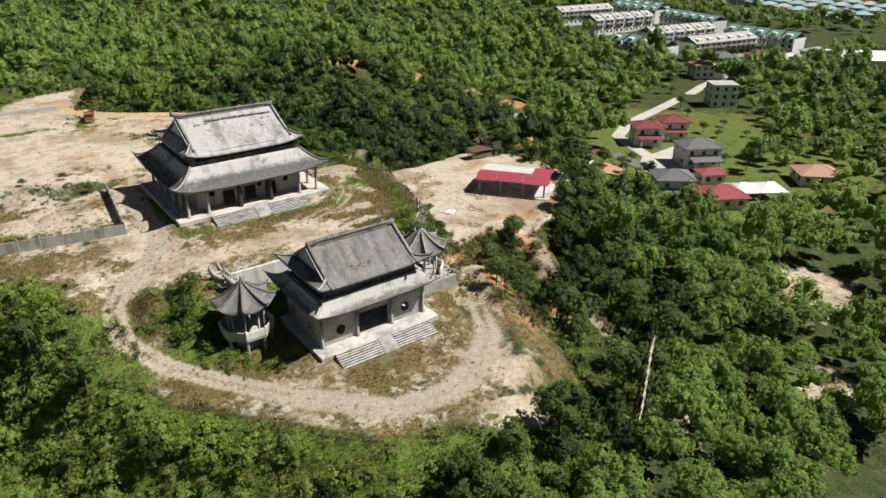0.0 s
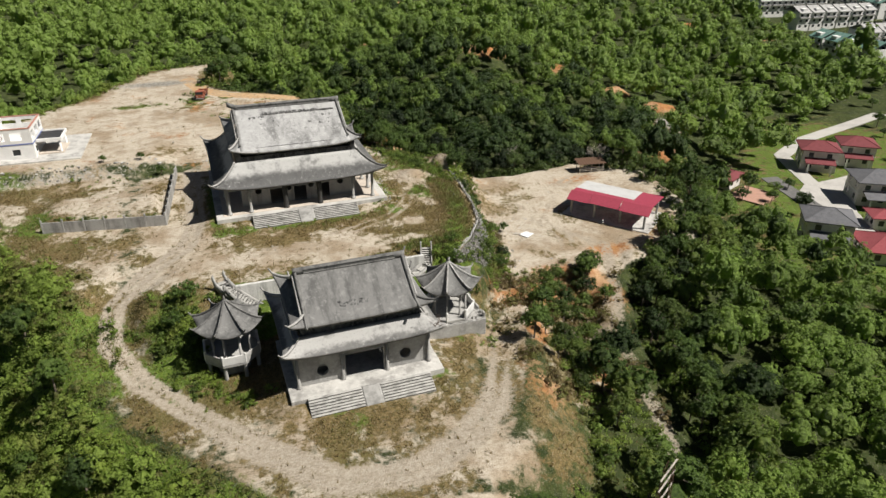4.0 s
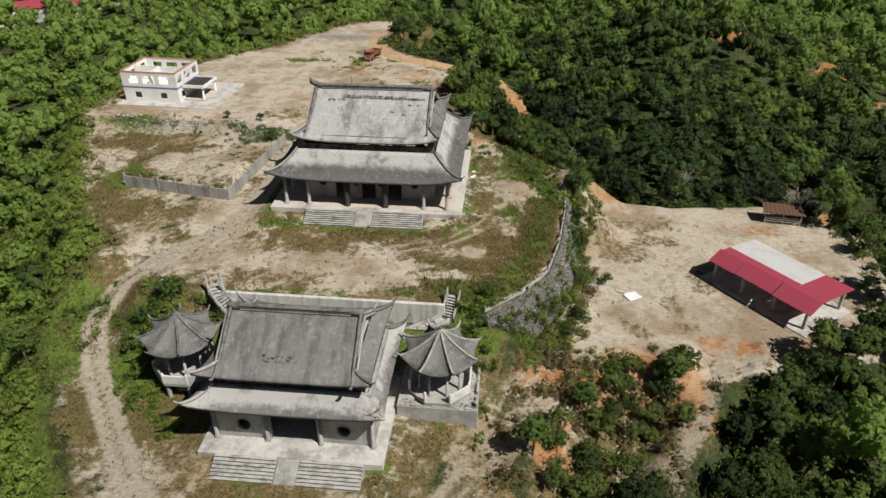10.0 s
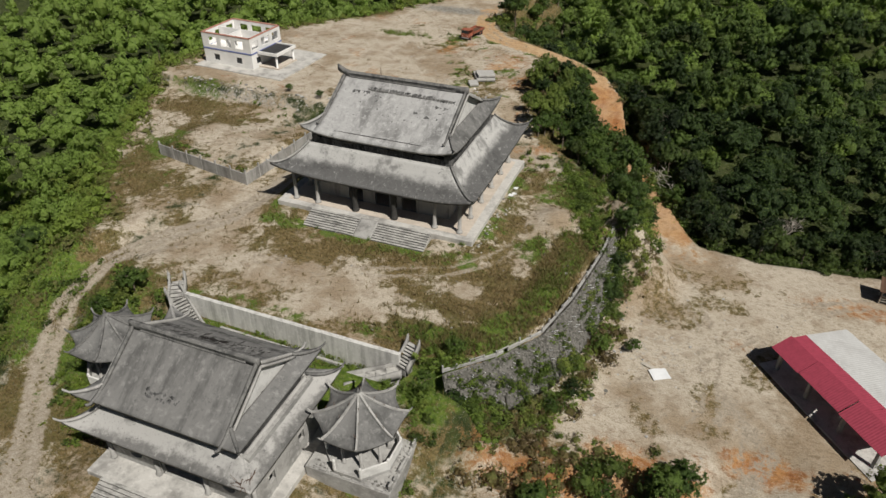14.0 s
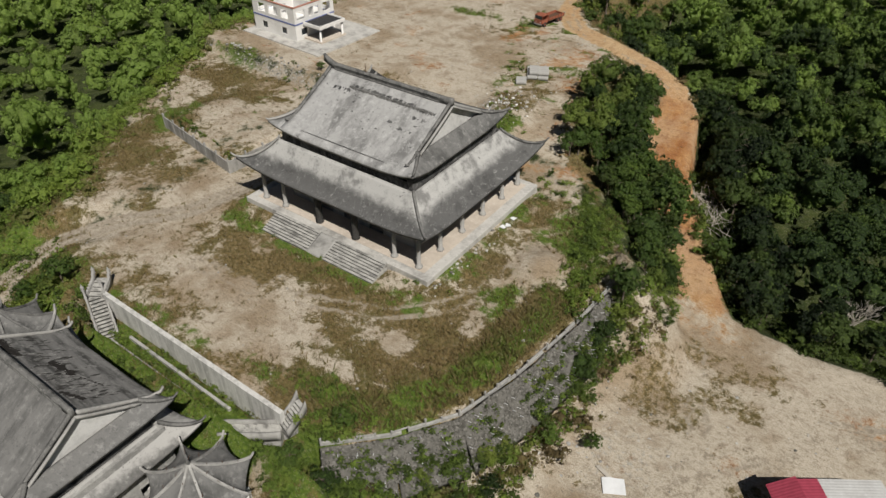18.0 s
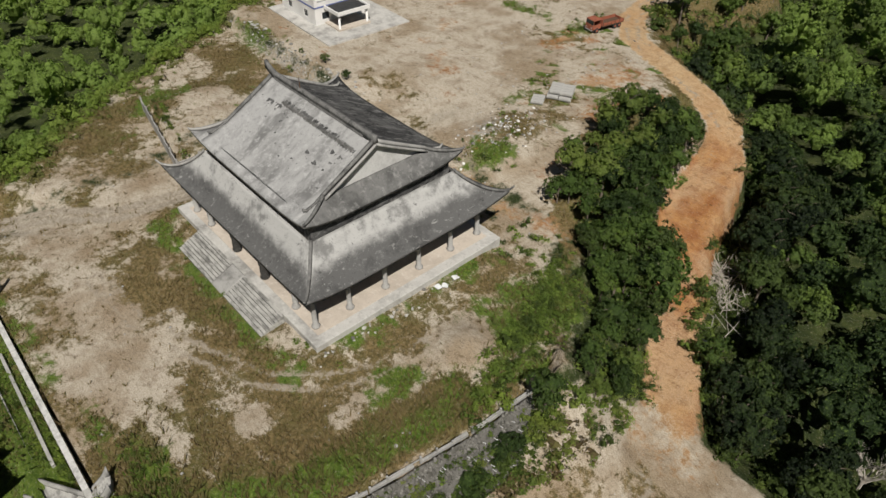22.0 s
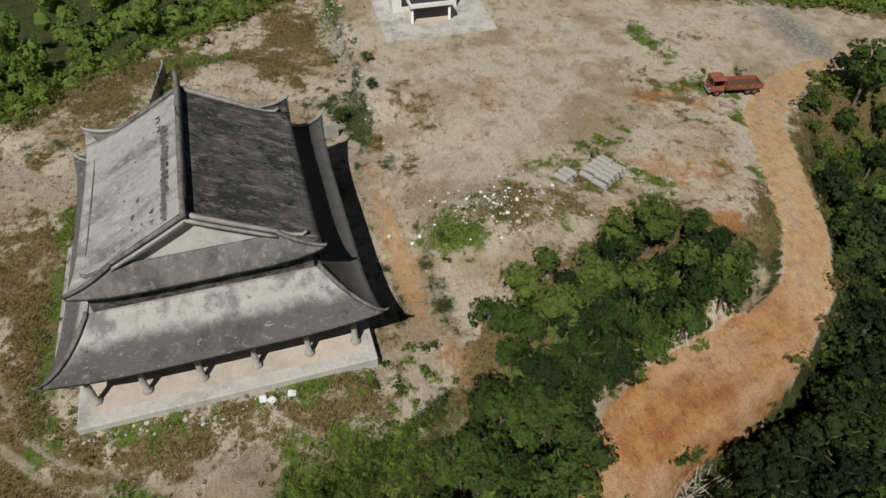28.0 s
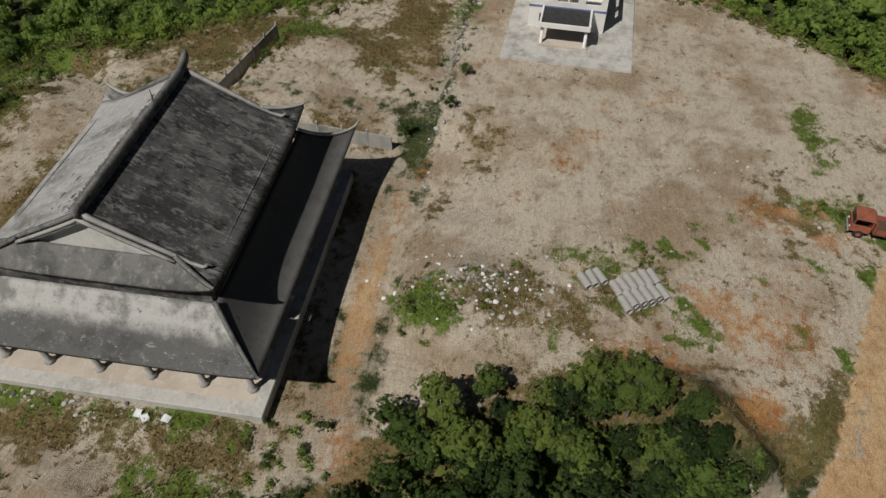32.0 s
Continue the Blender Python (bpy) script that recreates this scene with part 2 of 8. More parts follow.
PALETEAL = worn("pale_teal_sheet_roof", (0.27, 0.40, 0.40), (0.19, 0.29, 0.29), (0.42, 0.52, 0.52), 0.3, 1.0, 0.5)
TEALTILE = worn("teal_tile_roof", (0.13, 0.235, 0.20), (0.09, 0.16, 0.14), (0.22, 0.30, 0.28), 0.3, 1.0, 0.6)
GREYROOF = worn("faded_grey_roof", (0.40, 0.395, 0.385), (0.24, 0.237, 0.23), (0.52, 0.515, 0.505), 0.3, 1.0, 0.6)
HOUSEWALL = worn("cream_house_wall", (0.70, 0.68, 0.64), (0.44, 0.42, 0.38), (0.7, 0.68, 0.64), 0.4, 1.5, 0.4)
ASPHALT = worn("road_asphalt", (0.16, 0.155, 0.15), (0.09, 0.09, 0.088), (0.24, 0.235, 0.225), 0.2, 1.5, 0.5)
PAVING = worn("yard_paving", (0.46, 0.44, 0.41), (0.3, 0.29, 0.27), (0.55, 0.53, 0.5), 0.2, 1.0, 0.5)
TARP = plain("white_canopy_cloth", (0.78, 0.79, 0.80), 0.6, vary=0.08)


def pane_material():
    m, nt, b = material("window_glass", 0.12, 0.5)
    b.inputs["Base Color"].default_value = (0.03, 0.035, 0.04, 1)
    return m


GLASS = pane_material()


def leaf_material(name, dark, mid, bright, use_attr=True, olive=0.7):
    m, nt, b = material(name, 0.46, 0.5)
    geo = nt.nodes.new("ShaderNodeNewGeometry")
    island = geo.outputs["Random Per Island"]
    if use_attr:
        at = nt.nodes.new("ShaderNodeAttribute")
        at.attribute_name = "tint"
        tree = at.outputs["Fac"]
        place = noise_tex(nt, 0.16, 3, 0.7)
        place2 = noise_tex(nt, 0.11, 3, 0.7)
    else:
        tree = nt.nodes.new("ShaderNodeObjectInfo").outputs["Random"]
        place = noise_tex(nt, 0.5, 3, 0.6)
        place2 = noise_tex(nt, 0.4, 3, 0.6)
    col = mix(nt, ramp(nt, tree, 0.05, 0.6), dark, mid)
    col = mix(nt, ramp(nt, tree, 0.62, 1.0), col, bright)
    # some species are olive or brownish, some yellower
    grown = ramp(nt, tree, 0.12, 0.5)
    col = mix(nt, maths(nt, "MULTIPLY", grown, ramp(nt, place, 0.50, 0.62, 0.0, olive)), col, tuple(c * k for c, k in zip(mid, (1.35, 0.98, 1.35))))
    col = mix(nt, maths(nt, "MULTIPLY", grown, ramp(nt, place2, 0.53, 0.64, 0.0, 0.65)), col, tuple(c * k for c, k in zip(bright, (1.05, 1.0, 0.8))))
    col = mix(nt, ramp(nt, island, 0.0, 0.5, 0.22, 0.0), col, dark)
    col = mix(nt, maths(nt, "MULTIPLY", grown, ramp(nt, island, 0.80, 1.0, 0.0, 0.4)), col, bright)
    # leaf by leaf variation, with shaded gaps and glints painted into the colour
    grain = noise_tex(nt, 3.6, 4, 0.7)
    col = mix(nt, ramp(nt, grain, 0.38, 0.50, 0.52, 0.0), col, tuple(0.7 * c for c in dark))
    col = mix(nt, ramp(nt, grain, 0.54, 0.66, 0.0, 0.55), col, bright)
    bump(nt, b, grain, 0.9, 0.35)
    nt.links.new(col, b.inputs["Base Color"])
    tr = nt.nodes.new("ShaderNodeBsdfTranslucent")
    nt.links.new(col, tr.inputs[0])
    ms = nt.nodes.new("ShaderNodeMixShader")
    ms.inputs[0].default_value = 0.5
    nt.links.new(b.outputs[0], ms.inputs[1])
    nt.links.new(tr.outputs[0], ms.inputs[2])
    nt.links.new(ms.outputs[0], nt.nodes["Material Output"].inputs[0])
    return m


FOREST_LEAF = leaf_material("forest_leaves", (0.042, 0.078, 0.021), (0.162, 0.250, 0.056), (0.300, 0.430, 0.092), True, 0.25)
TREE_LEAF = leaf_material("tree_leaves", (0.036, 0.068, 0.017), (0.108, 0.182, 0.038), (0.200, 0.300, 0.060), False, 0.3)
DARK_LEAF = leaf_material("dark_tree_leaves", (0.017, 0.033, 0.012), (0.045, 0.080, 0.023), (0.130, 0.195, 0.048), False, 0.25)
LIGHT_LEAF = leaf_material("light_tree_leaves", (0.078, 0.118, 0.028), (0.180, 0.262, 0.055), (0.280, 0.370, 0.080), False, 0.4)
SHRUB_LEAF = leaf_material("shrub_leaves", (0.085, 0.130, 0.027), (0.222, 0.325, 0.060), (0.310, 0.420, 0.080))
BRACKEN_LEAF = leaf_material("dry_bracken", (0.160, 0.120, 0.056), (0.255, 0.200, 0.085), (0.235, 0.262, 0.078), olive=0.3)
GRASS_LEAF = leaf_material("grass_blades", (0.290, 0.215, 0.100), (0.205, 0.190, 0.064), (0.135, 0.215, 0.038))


# ---- building helpers ----
def thing(name, label, category, at=(0, 0, 0), rz=0.0, group="", kind=""):
    ob = new(name)
    ob.empty_display_size = 0.5
    ob.matrix_basis = pose(*at, 0, 0, rz)
    return tagged(ob, label, category, group, kind)


def part(name, bm, mat, parent=None, label="", smooth=False):
    me = bpy.data.meshes.new(name)
    bm.to_mesh(me)
    bm.free()
    me.materials.append(mat)
    if smooth:
        me.polygons.foreach_set("use_smooth", [True] * len(me.polygons))
    ob = new(name, me)
    ob.parent = parent
    return tagged(ob, label)


def piece(name, me, parent, m):
    ob = new(name, me)
    ob.parent = parent
    ob.matrix_basis = m
    return ob


def box(bm, x0, x1, y0, y1, z0, z1, bevel=0.0):
    g = bmesh.ops.create_cube(bm, size=1)
    vs = g["verts"]
    for v in vs:
        v.co = Vector(((x0 + x1) / 2 + v.co.x * (x1 - x0), (y0 + y1) / 2 + v.co.y * (y1 - y0), (z0 + z1) / 2 + v.co.z * (z1 - z0)))
    if bevel:
        es = list({e for v in vs for e in v.link_edges})
        bmesh.ops.bevel(bm, geom=es, offset=bevel, segments=1, affect="EDGES")
    return bm


def boxed(*a, bevel=0.0):
    return box(bmesh.new(), *a, bevel=bevel)


def lathe(bm, profile, n=12, at=(0, 0, 0), turn=0.0):
    """A solid of revolution from (radius, height) pairs, bottom to top."""
    rings = []
    for r, z in profile:
        rings.append([bm.verts.new((at[0] + r * math.cos(turn + 2 * math.pi * i / n), at[1] + r * math.sin(turn + 2 * math.pi * i / n), at[2] + z)) for i in range(n)])
    for a, b in zip(rings, rings[1:]):
        for i in range(n):
            bm.faces.new((a[i], a[(i + 1) % n], b[(i + 1) % n], b[i]))
    bm.faces.new(rings[0][::-1])
    bm.faces.new(rings[-1])
    return bm


def tube(bm, points, r0, r1=None, n=6):
    """A tapered limb along points."""
    r1 = r0 if r1 is None else r1
    pts = [Vector(p) for p in points]
    rings = []
    for k, p in enumerate(pts):
        d = (pts[min(k + 1, len(pts) - 1)] - pts[max(k - 1, 0)]).normalized()
        a = d.orthogonal().normalized()
        b = d.cross(a)
        r = r0 + (r1 - r0) * k / (len(pts) - 1)
        rings.append([bm.verts.new(p + r * (math.cos(2 * math.pi * i / n) * a + math.sin(2 * math.pi * i / n) * b)) for i in range(n)])
    for a, b in zip(rings, rings[1:]):
        for i in range(n):
            bm.faces.new((a[i], a[(i + 1) % n], b[(i + 1) % n], b[i]))
    bm.faces.new(rings[0][::-1])
    bm.faces.new(rings[-1])
    return bm


def ribbon(bm, points, width, height, end=1.0):
    """A ridge of rectangular section along points, which are its foot line; end: scale of the section at the last point."""
    pts = [Vector(p) for p in points]
    rings = []
    for k, p in enumerate(pts):
        d = pts[min(k + 1, len(pts) - 1)] - pts[max(k - 1, 0)]
        side = Vector((-d.y, d.x, 0)).normalized()
        s = 1 + (end - 1) * (k / (len(pts) - 1)) ** 2
        w, h = width * s / 2, height * s
        rings.append([bm.verts.new(p + q) for q in (-side * w, side * w, side * w * 0.8 + Vector((0, 0, h)), -side * w * 0.8 + Vector((0, 0, h)))])
    for a, b in zip(rings, rings[1:]):
        for i in range(4):
            bm.faces.new((a[i], a[(i + 1) % 4], b[(i + 1) % 4], b[i]))
    bm.faces.new(rings[0][::-1])
    bm.faces.new(rings[-1])
    return bm


def sheet(fn, nu, nv, thick):
    """A curved slab: its top is fn(u, v) over the unit square."""
    bm = bmesh.new()
    top = [[bm.verts.new(fn(i / nu, j / nv)) for i in range(nu + 1)] for j in range(nv + 1)]
    low = [[bm.verts.new(v.co - Vector((0, 0, thick))) for v in row] for row in top]
    for j in range(nv):
        for i in range(nu):
            bm.faces.new((top[j][i], top[j][i + 1], top[j + 1][i + 1], top[j + 1][i]))
            bm.faces.new((low[j][i], low[j + 1][i], low[j + 1][i + 1], low[j][i + 1]))
    for j in range(nv):
        bm.faces.new((top[j][0], top[j + 1][0], low[j + 1][0], low[j][0]))
        bm.faces.new((top[j][nu], low[j][nu], low[j + 1][nu], top[j + 1][nu]))
    for i in range(nu):
        bm.faces.new((top[0][i], low[0][i], low[0][i + 1], top[0][i + 1]))
        bm.faces.new((top[nv][i], top[nv][i + 1], low[nv][i + 1], low[nv][i]))
    bmesh.ops.recalc_face_normals(bm, faces=bm.faces)
    return bm


def eave(side, inner, outer, zi, ze, lift, flare=0.5, curve=1.5, v0=0.0, v1=1.0, north=0.0):
    """One of four mitred roof slopes (side 0 south, 1 east, 2 north, 3 west) from an inner rectangle down to an eave that sweeps up at its corners."""
    ang = (0, 90, 180, 270)[side]
    rot = Matrix.Rotation(radians(ang), 3, "Z")
    a_in, b_in = (inner[0], inner[1]) if side % 2 == 0 else (inner[1], inner[0])
    a_out, b_out = (outer[0], outer[1]) if side % 2 == 0 else (outer[1], outer[0])

    def fn(u, w):
        v = v0 + (v1 - v0) * w
        s = 2 * u - 1
        c = abs(s) ** 5
        x = s * (a_in + (a_out + flare * c - a_in) * v)
        y = -(b_in + (b_out + flare * c - b_in) * v)
        z = ze + (zi - ze) * (1 - v) ** curve + lift * c * v ** 2
        p = rot @ Vector((x, y, z))
        p.y += north * v * max(0.0, min(1.0, p.y / outer[1]))
        return p
    return fn


def wall_with_holes(x0, x1, z0, z1, y0, y1, holes):
    """A wall along x between y0 and y1; holes: ("box", x0, x1, z0, z1) or ("round", x, z, r), cut right through. One closed mesh."""
    bm = bmesh.new()
    made = {}

    def vert(x, y, z):
        key = (round(x, 4), round(y, 4), round(z, 4))
        if key not in made:
            made[key] = bm.verts.new(key)
        return made[key]

    frames = [(h[0], h[1], h[2], max(z0, h[3]), h[4]) if h[0] == "box" else (h[0], h[1] - h[3] * 1.25, h[1] + h[3] * 1.25, h[2] - h[3] * 1.25, h[2] + h[3] * 1.25) for h in holes]
    xs = sorted({round(v, 4) for v in [x0, x1, *[v for f in frames for v in f[1:3]]]})
    zs = sorted({round(v, 4) for v in [z0, z1, *[v for f in frames for v in f[3:5]]]})

    def solid(i, j):
        if not (0 <= i < len(xs) - 1 and 0 <= j < len(zs) - 1):
            return False
        mx, mz = (xs[i] + xs[i + 1]) / 2, (zs[j] + zs[j + 1]) / 2
        return not any(f[1] < mx < f[2] and f[3] < mz < f[4] and f[0] == "box" for f in frames)

    def rounded(i, j):
        mx, mz = (xs[i] + xs[i + 1]) / 2, (zs[j] + zs[j + 1]) / 2
        return any(f[1] < mx < f[2] and f[3] < mz < f[4] and f[0] == "round" for f in frames)
    for i in range(len(xs) - 1):
        for j in range(len(zs) - 1):
            if not solid(i, j):
                continue
            a, b, c, d = xs[i], xs[i + 1], zs[j], zs[j + 1]
            if not rounded(i, j):
                for y in (y0, y1):
                    bm.faces.new((vert(a, y, c), vert(b, y, c), vert(b, y, d), vert(a, y, d)))
            for p, q, gone in (((a, c), (a, d), not solid(i - 1, j)), ((b, c), (b, d), not solid(i + 1, j)), ((a, c), (b, c), not solid(i, j - 1)), ((a, d), (b, d), not solid(i, j + 1))):
                if gone:
                    bm.faces.new((vert(p[0], y0, p[1]), vert(q[0], y0, q[1]), vert(q[0], y1, q[1]), vert(p[0], y1, p[1])))
    for h in holes:
        if h[0] == "round":
            _, cx, cz, r = h
            n = 24
            rows = []
            for y in (y0, y1):
                ring, edge = [], []
                for i in range(n):
                    c, s = math.cos(2 * math.pi * i / n + math.pi / 4), math.sin(2 * math.pi * i / n + math.pi / 4)
                    k = r * 1.25 / max(abs(c), abs(s))
                    ring.append(vert(cx + r * c, y, cz + r * s))
                    edge.append(vert(cx + k * c, y, cz + k * s))
                rows.append((ring, edge))
            for i in range(n):
                j = (i + 1) % n
                for ring, edge in rows:
                    bm.faces.new((ring[i], ring[j], edge[j], edge[i]))
                bm.faces.new((rows[0][0][i], rows[0][0][j], rows[1][0][j], rows[1][0][i]))
    bmesh.ops.recalc_face_normals(bm, faces=bm.faces)
    return bm


def joined(name, verts, faces, mat, tint=None, parent=None):
    """One mesh from arrays of quads, with a tint for each vertex."""
    verts, faces = np.asarray(verts, np.float32), np.asarray(faces, np.int32)
    k = faces.shape[1]
    me = bpy.data.meshes.new(name)
    me.vertices.add(len(verts))
    me.vertices.foreach_set("co", verts.ravel())
    me.loops.add(faces.size)
    me.loops.foreach_set("vertex_index", faces.ravel())
    me.polygons.add(len(faces))
    me.polygons.foreach_set("loop_start", np.arange(0, faces.size, k, dtype=np.int32))
    if tint is not None:
        at = me.attributes.new("tint", "FLOAT", "POINT")
        at.data.foreach_set("value", np.asarray(tint, np.float32))
    me.update(calc_edges=True)
    me.materials.append(mat)
    ob = new(name, me)
    ob.parent = parent
    return ob


# ---- the lie of the land ----
def smooth(x, a, b):
    t = np.clip((x - a) / (b - a), 0, 1)
    return t * t * (3 - 2 * t)


def inside(poly, x, y):
    """Signed distance to a polygon in metres: positive inside."""
    p = np.array(poly, float)
    q = np.roll(p, -1, axis=0)
    d = np.full(x.shape, 1e9)
    c = np.zeros(x.shape, bool)
    for (ax, ay), (bx, by) in zip(p, q):
        ex, ey = bx - ax, by - ay
        t = np.clip(((x - ax) * ex + (y - ay) * ey) / (ex * ex + ey * ey), 0, 1)
        d = np.minimum(d, np.hypot(x - ax - t * ex, y - ay - t * ey))
        if ay != by:
            c ^= ((ay > y) != (by > y)) & (x < ex * (y - ay) / ey + ax)
    return np.where(c, d, -d)


def along(line, x, y):
    """Distance to a polyline of (x, y, z), and the line's height at the nearest place."""
    d, z = np.full(x.shape, 1e9), np.zeros(x.shape)
    for (ax, ay, az), (bx, by, bz) in zip(line, line[1:]):
        ex, ey = bx - ax, by - ay
        t = np.clip(((x - ax) * ex + (y - ay) * ey) / (ex * ex + ey * ey), 0, 1)
        r = np.hypot(x - ax - t * ex, y - ay - t * ey)
        z = np.where(r < d, az + t * (bz - az), z)
        d = np.minimum(d, r)
    return d, z


_rng = np.random.default_rng(5)
_lattice = _rng.random((256, 256))


def value_noise(x, y, size, seed=0):
    """Smooth noise from 0 to 1 with features of about that many metres."""
    u, v = x / size + seed * 17.3, y / size + seed * 9.1
    i, j = np.floor(u).astype(int), np.floor(v).astype(int)
    a, b = u - i, v - j
    a, b = a * a * (3 - 2 * a), b * b * (3 - 2 * b)
    g = lambda p, q: _lattice[p % 256, q % 256]
    return (g(i, j) * (1 - a) + g(i + 1, j) * a) * (1 - b) + (g(i, j + 1) * (1 - a) + g(i + 1, j + 1) * a) * b


def fractal(x, y, size, seed=0):
    return 0.5 * value_noise(x, y, size, seed) + 0.3 * value_noise(x, y, size / 2.1, seed + 1) + 0.2 * value_noise(x, y, size / 4.3, seed + 2)


UPPER = [(-37, -23), (-33, -30), (-16, -33.6), (14.5, -33.8), (19.5, -33.8), (23.6, -29.5), (27.2, -24), (29, -17), (30.4, -7), (31, 3),
         (25, 12), (16, 20), (9, 32), (6, 46), (8, 56), (2, 63), (-8, 72), (-12, 90), (-6, 108), (-28, 100), (-42, 72), (-58, 56), (-64, 40),
         (-66, 25), (-60, 12), (-48, -10)]
TERRACE = [(-36, -22), (-16, -33.8), (14.5, -34.0), (21, -35), (24, -44), (21, -56), (15, -68), (2, -77), (-10, -74), (-20, -63), (-30, -50), (-36, -38)]
YARD = [(31.5, -9), (34, 3), (37, 13), (52, 11.5), (68, 14), (82, 4), (80, -12), (72, -27), (58, -31), (50, -33), (40, -32), (30, -30), (30.5, -18)]
TRACK = [(-18, 16, 0), (-18, -9, 0), (-20, -18, 0), (-26, -24, -0.6), (-30.4, -30, -1.8), (-30.8, -37, -3.6), (-27.5, -43.9, -5), (-22.3, -50.5, -5.8),
         (-14, -61, -6), (-7, -68.5, -6), (1, -70, -6), (8.4, -67, -6), (14.3, -62, -6.2), (18.5, -54, -6.6), (22.5, -46, -7.2), (29, -37, -8), (39, -26, -8.4), (46, -16, -8.5)]
LOWER_ROAD = [(47, -16, -8.5), (53.5, -25, -9), (48, -37, -10), (42.4, -47, -11), (39.4, -56, -12), (36.8, -67, -13), (31, -84, -15), (24, -100, -17)]
CLAY_ROAD = [(-16, 86, 2), (-12.5, 73, 2), (-7, 66, 2), (3.7, 61.5, 1.8), (11.5, 58.6, 1), (17.5, 55, 0), (21, 50, -1.4), (22.6, 44, -2.4), (24, 38, -3.4), (27.3, 31.4, -4.6), (31.5, 24.5, -6), (36, 17.5, -7.3), (41, 9, -8.3)]
CLUMP = [(14, 21), (11, 24), (9, 30), (8, 37), (9, 46), (13, 51), (17, 47.5), (19, 39), (22, 32), (28, 24.5), (33, 17), (36.5, 9), (37, 1), (33, 2), (30, 9), (25.5, 14.5), (20, 19)]
SANDY = [(5, -27, 5, 3.2), (12, -27.5, 4, 1.6), (17, -20.5, 2.2, 1.2), (22, -13, 1.4, 3.0), (23.5, -2.5, 2.6, 3), (-6, -26, 4, 2.4), (-22, -14, 4, 6), (3.5, -22.5, 3, 1.5)]
SCARS = [(83.5, 105, 9, 5.5), (111, 96, 6, 6), (122, 78.5, 6, 5), (132.5, 64.5, 6, 5), (122, 50, 4, 7), (84.5, 6, 3, 4.5), (255, 212, 14, 9), (246, 246, 9, 7), (225, 240, 8, 7), (124, 345, 12, 14), (271, 174, 10, 7), (84, 24, 6, 6), (106, 28, 7, 5), (64, 178, 9, 8)]
SLOPE_CLUMP = [(36, -30), (46, -32), (44, -42), (38, -52), (34, -62), (26, -61), (25.5, -49.5), (31, -40)]
GARDEN = [(-14.5, -33.9), (14.2, -34.1), (12.5, -35.6), (9.3, -36.5), (-9.6, -36.4), (-12.6, -35.2)]
VILLAGE = [(108, -45), (185, -45), (215, 20), (180, 50), (150, 40), (128, 10), (104, -15)]


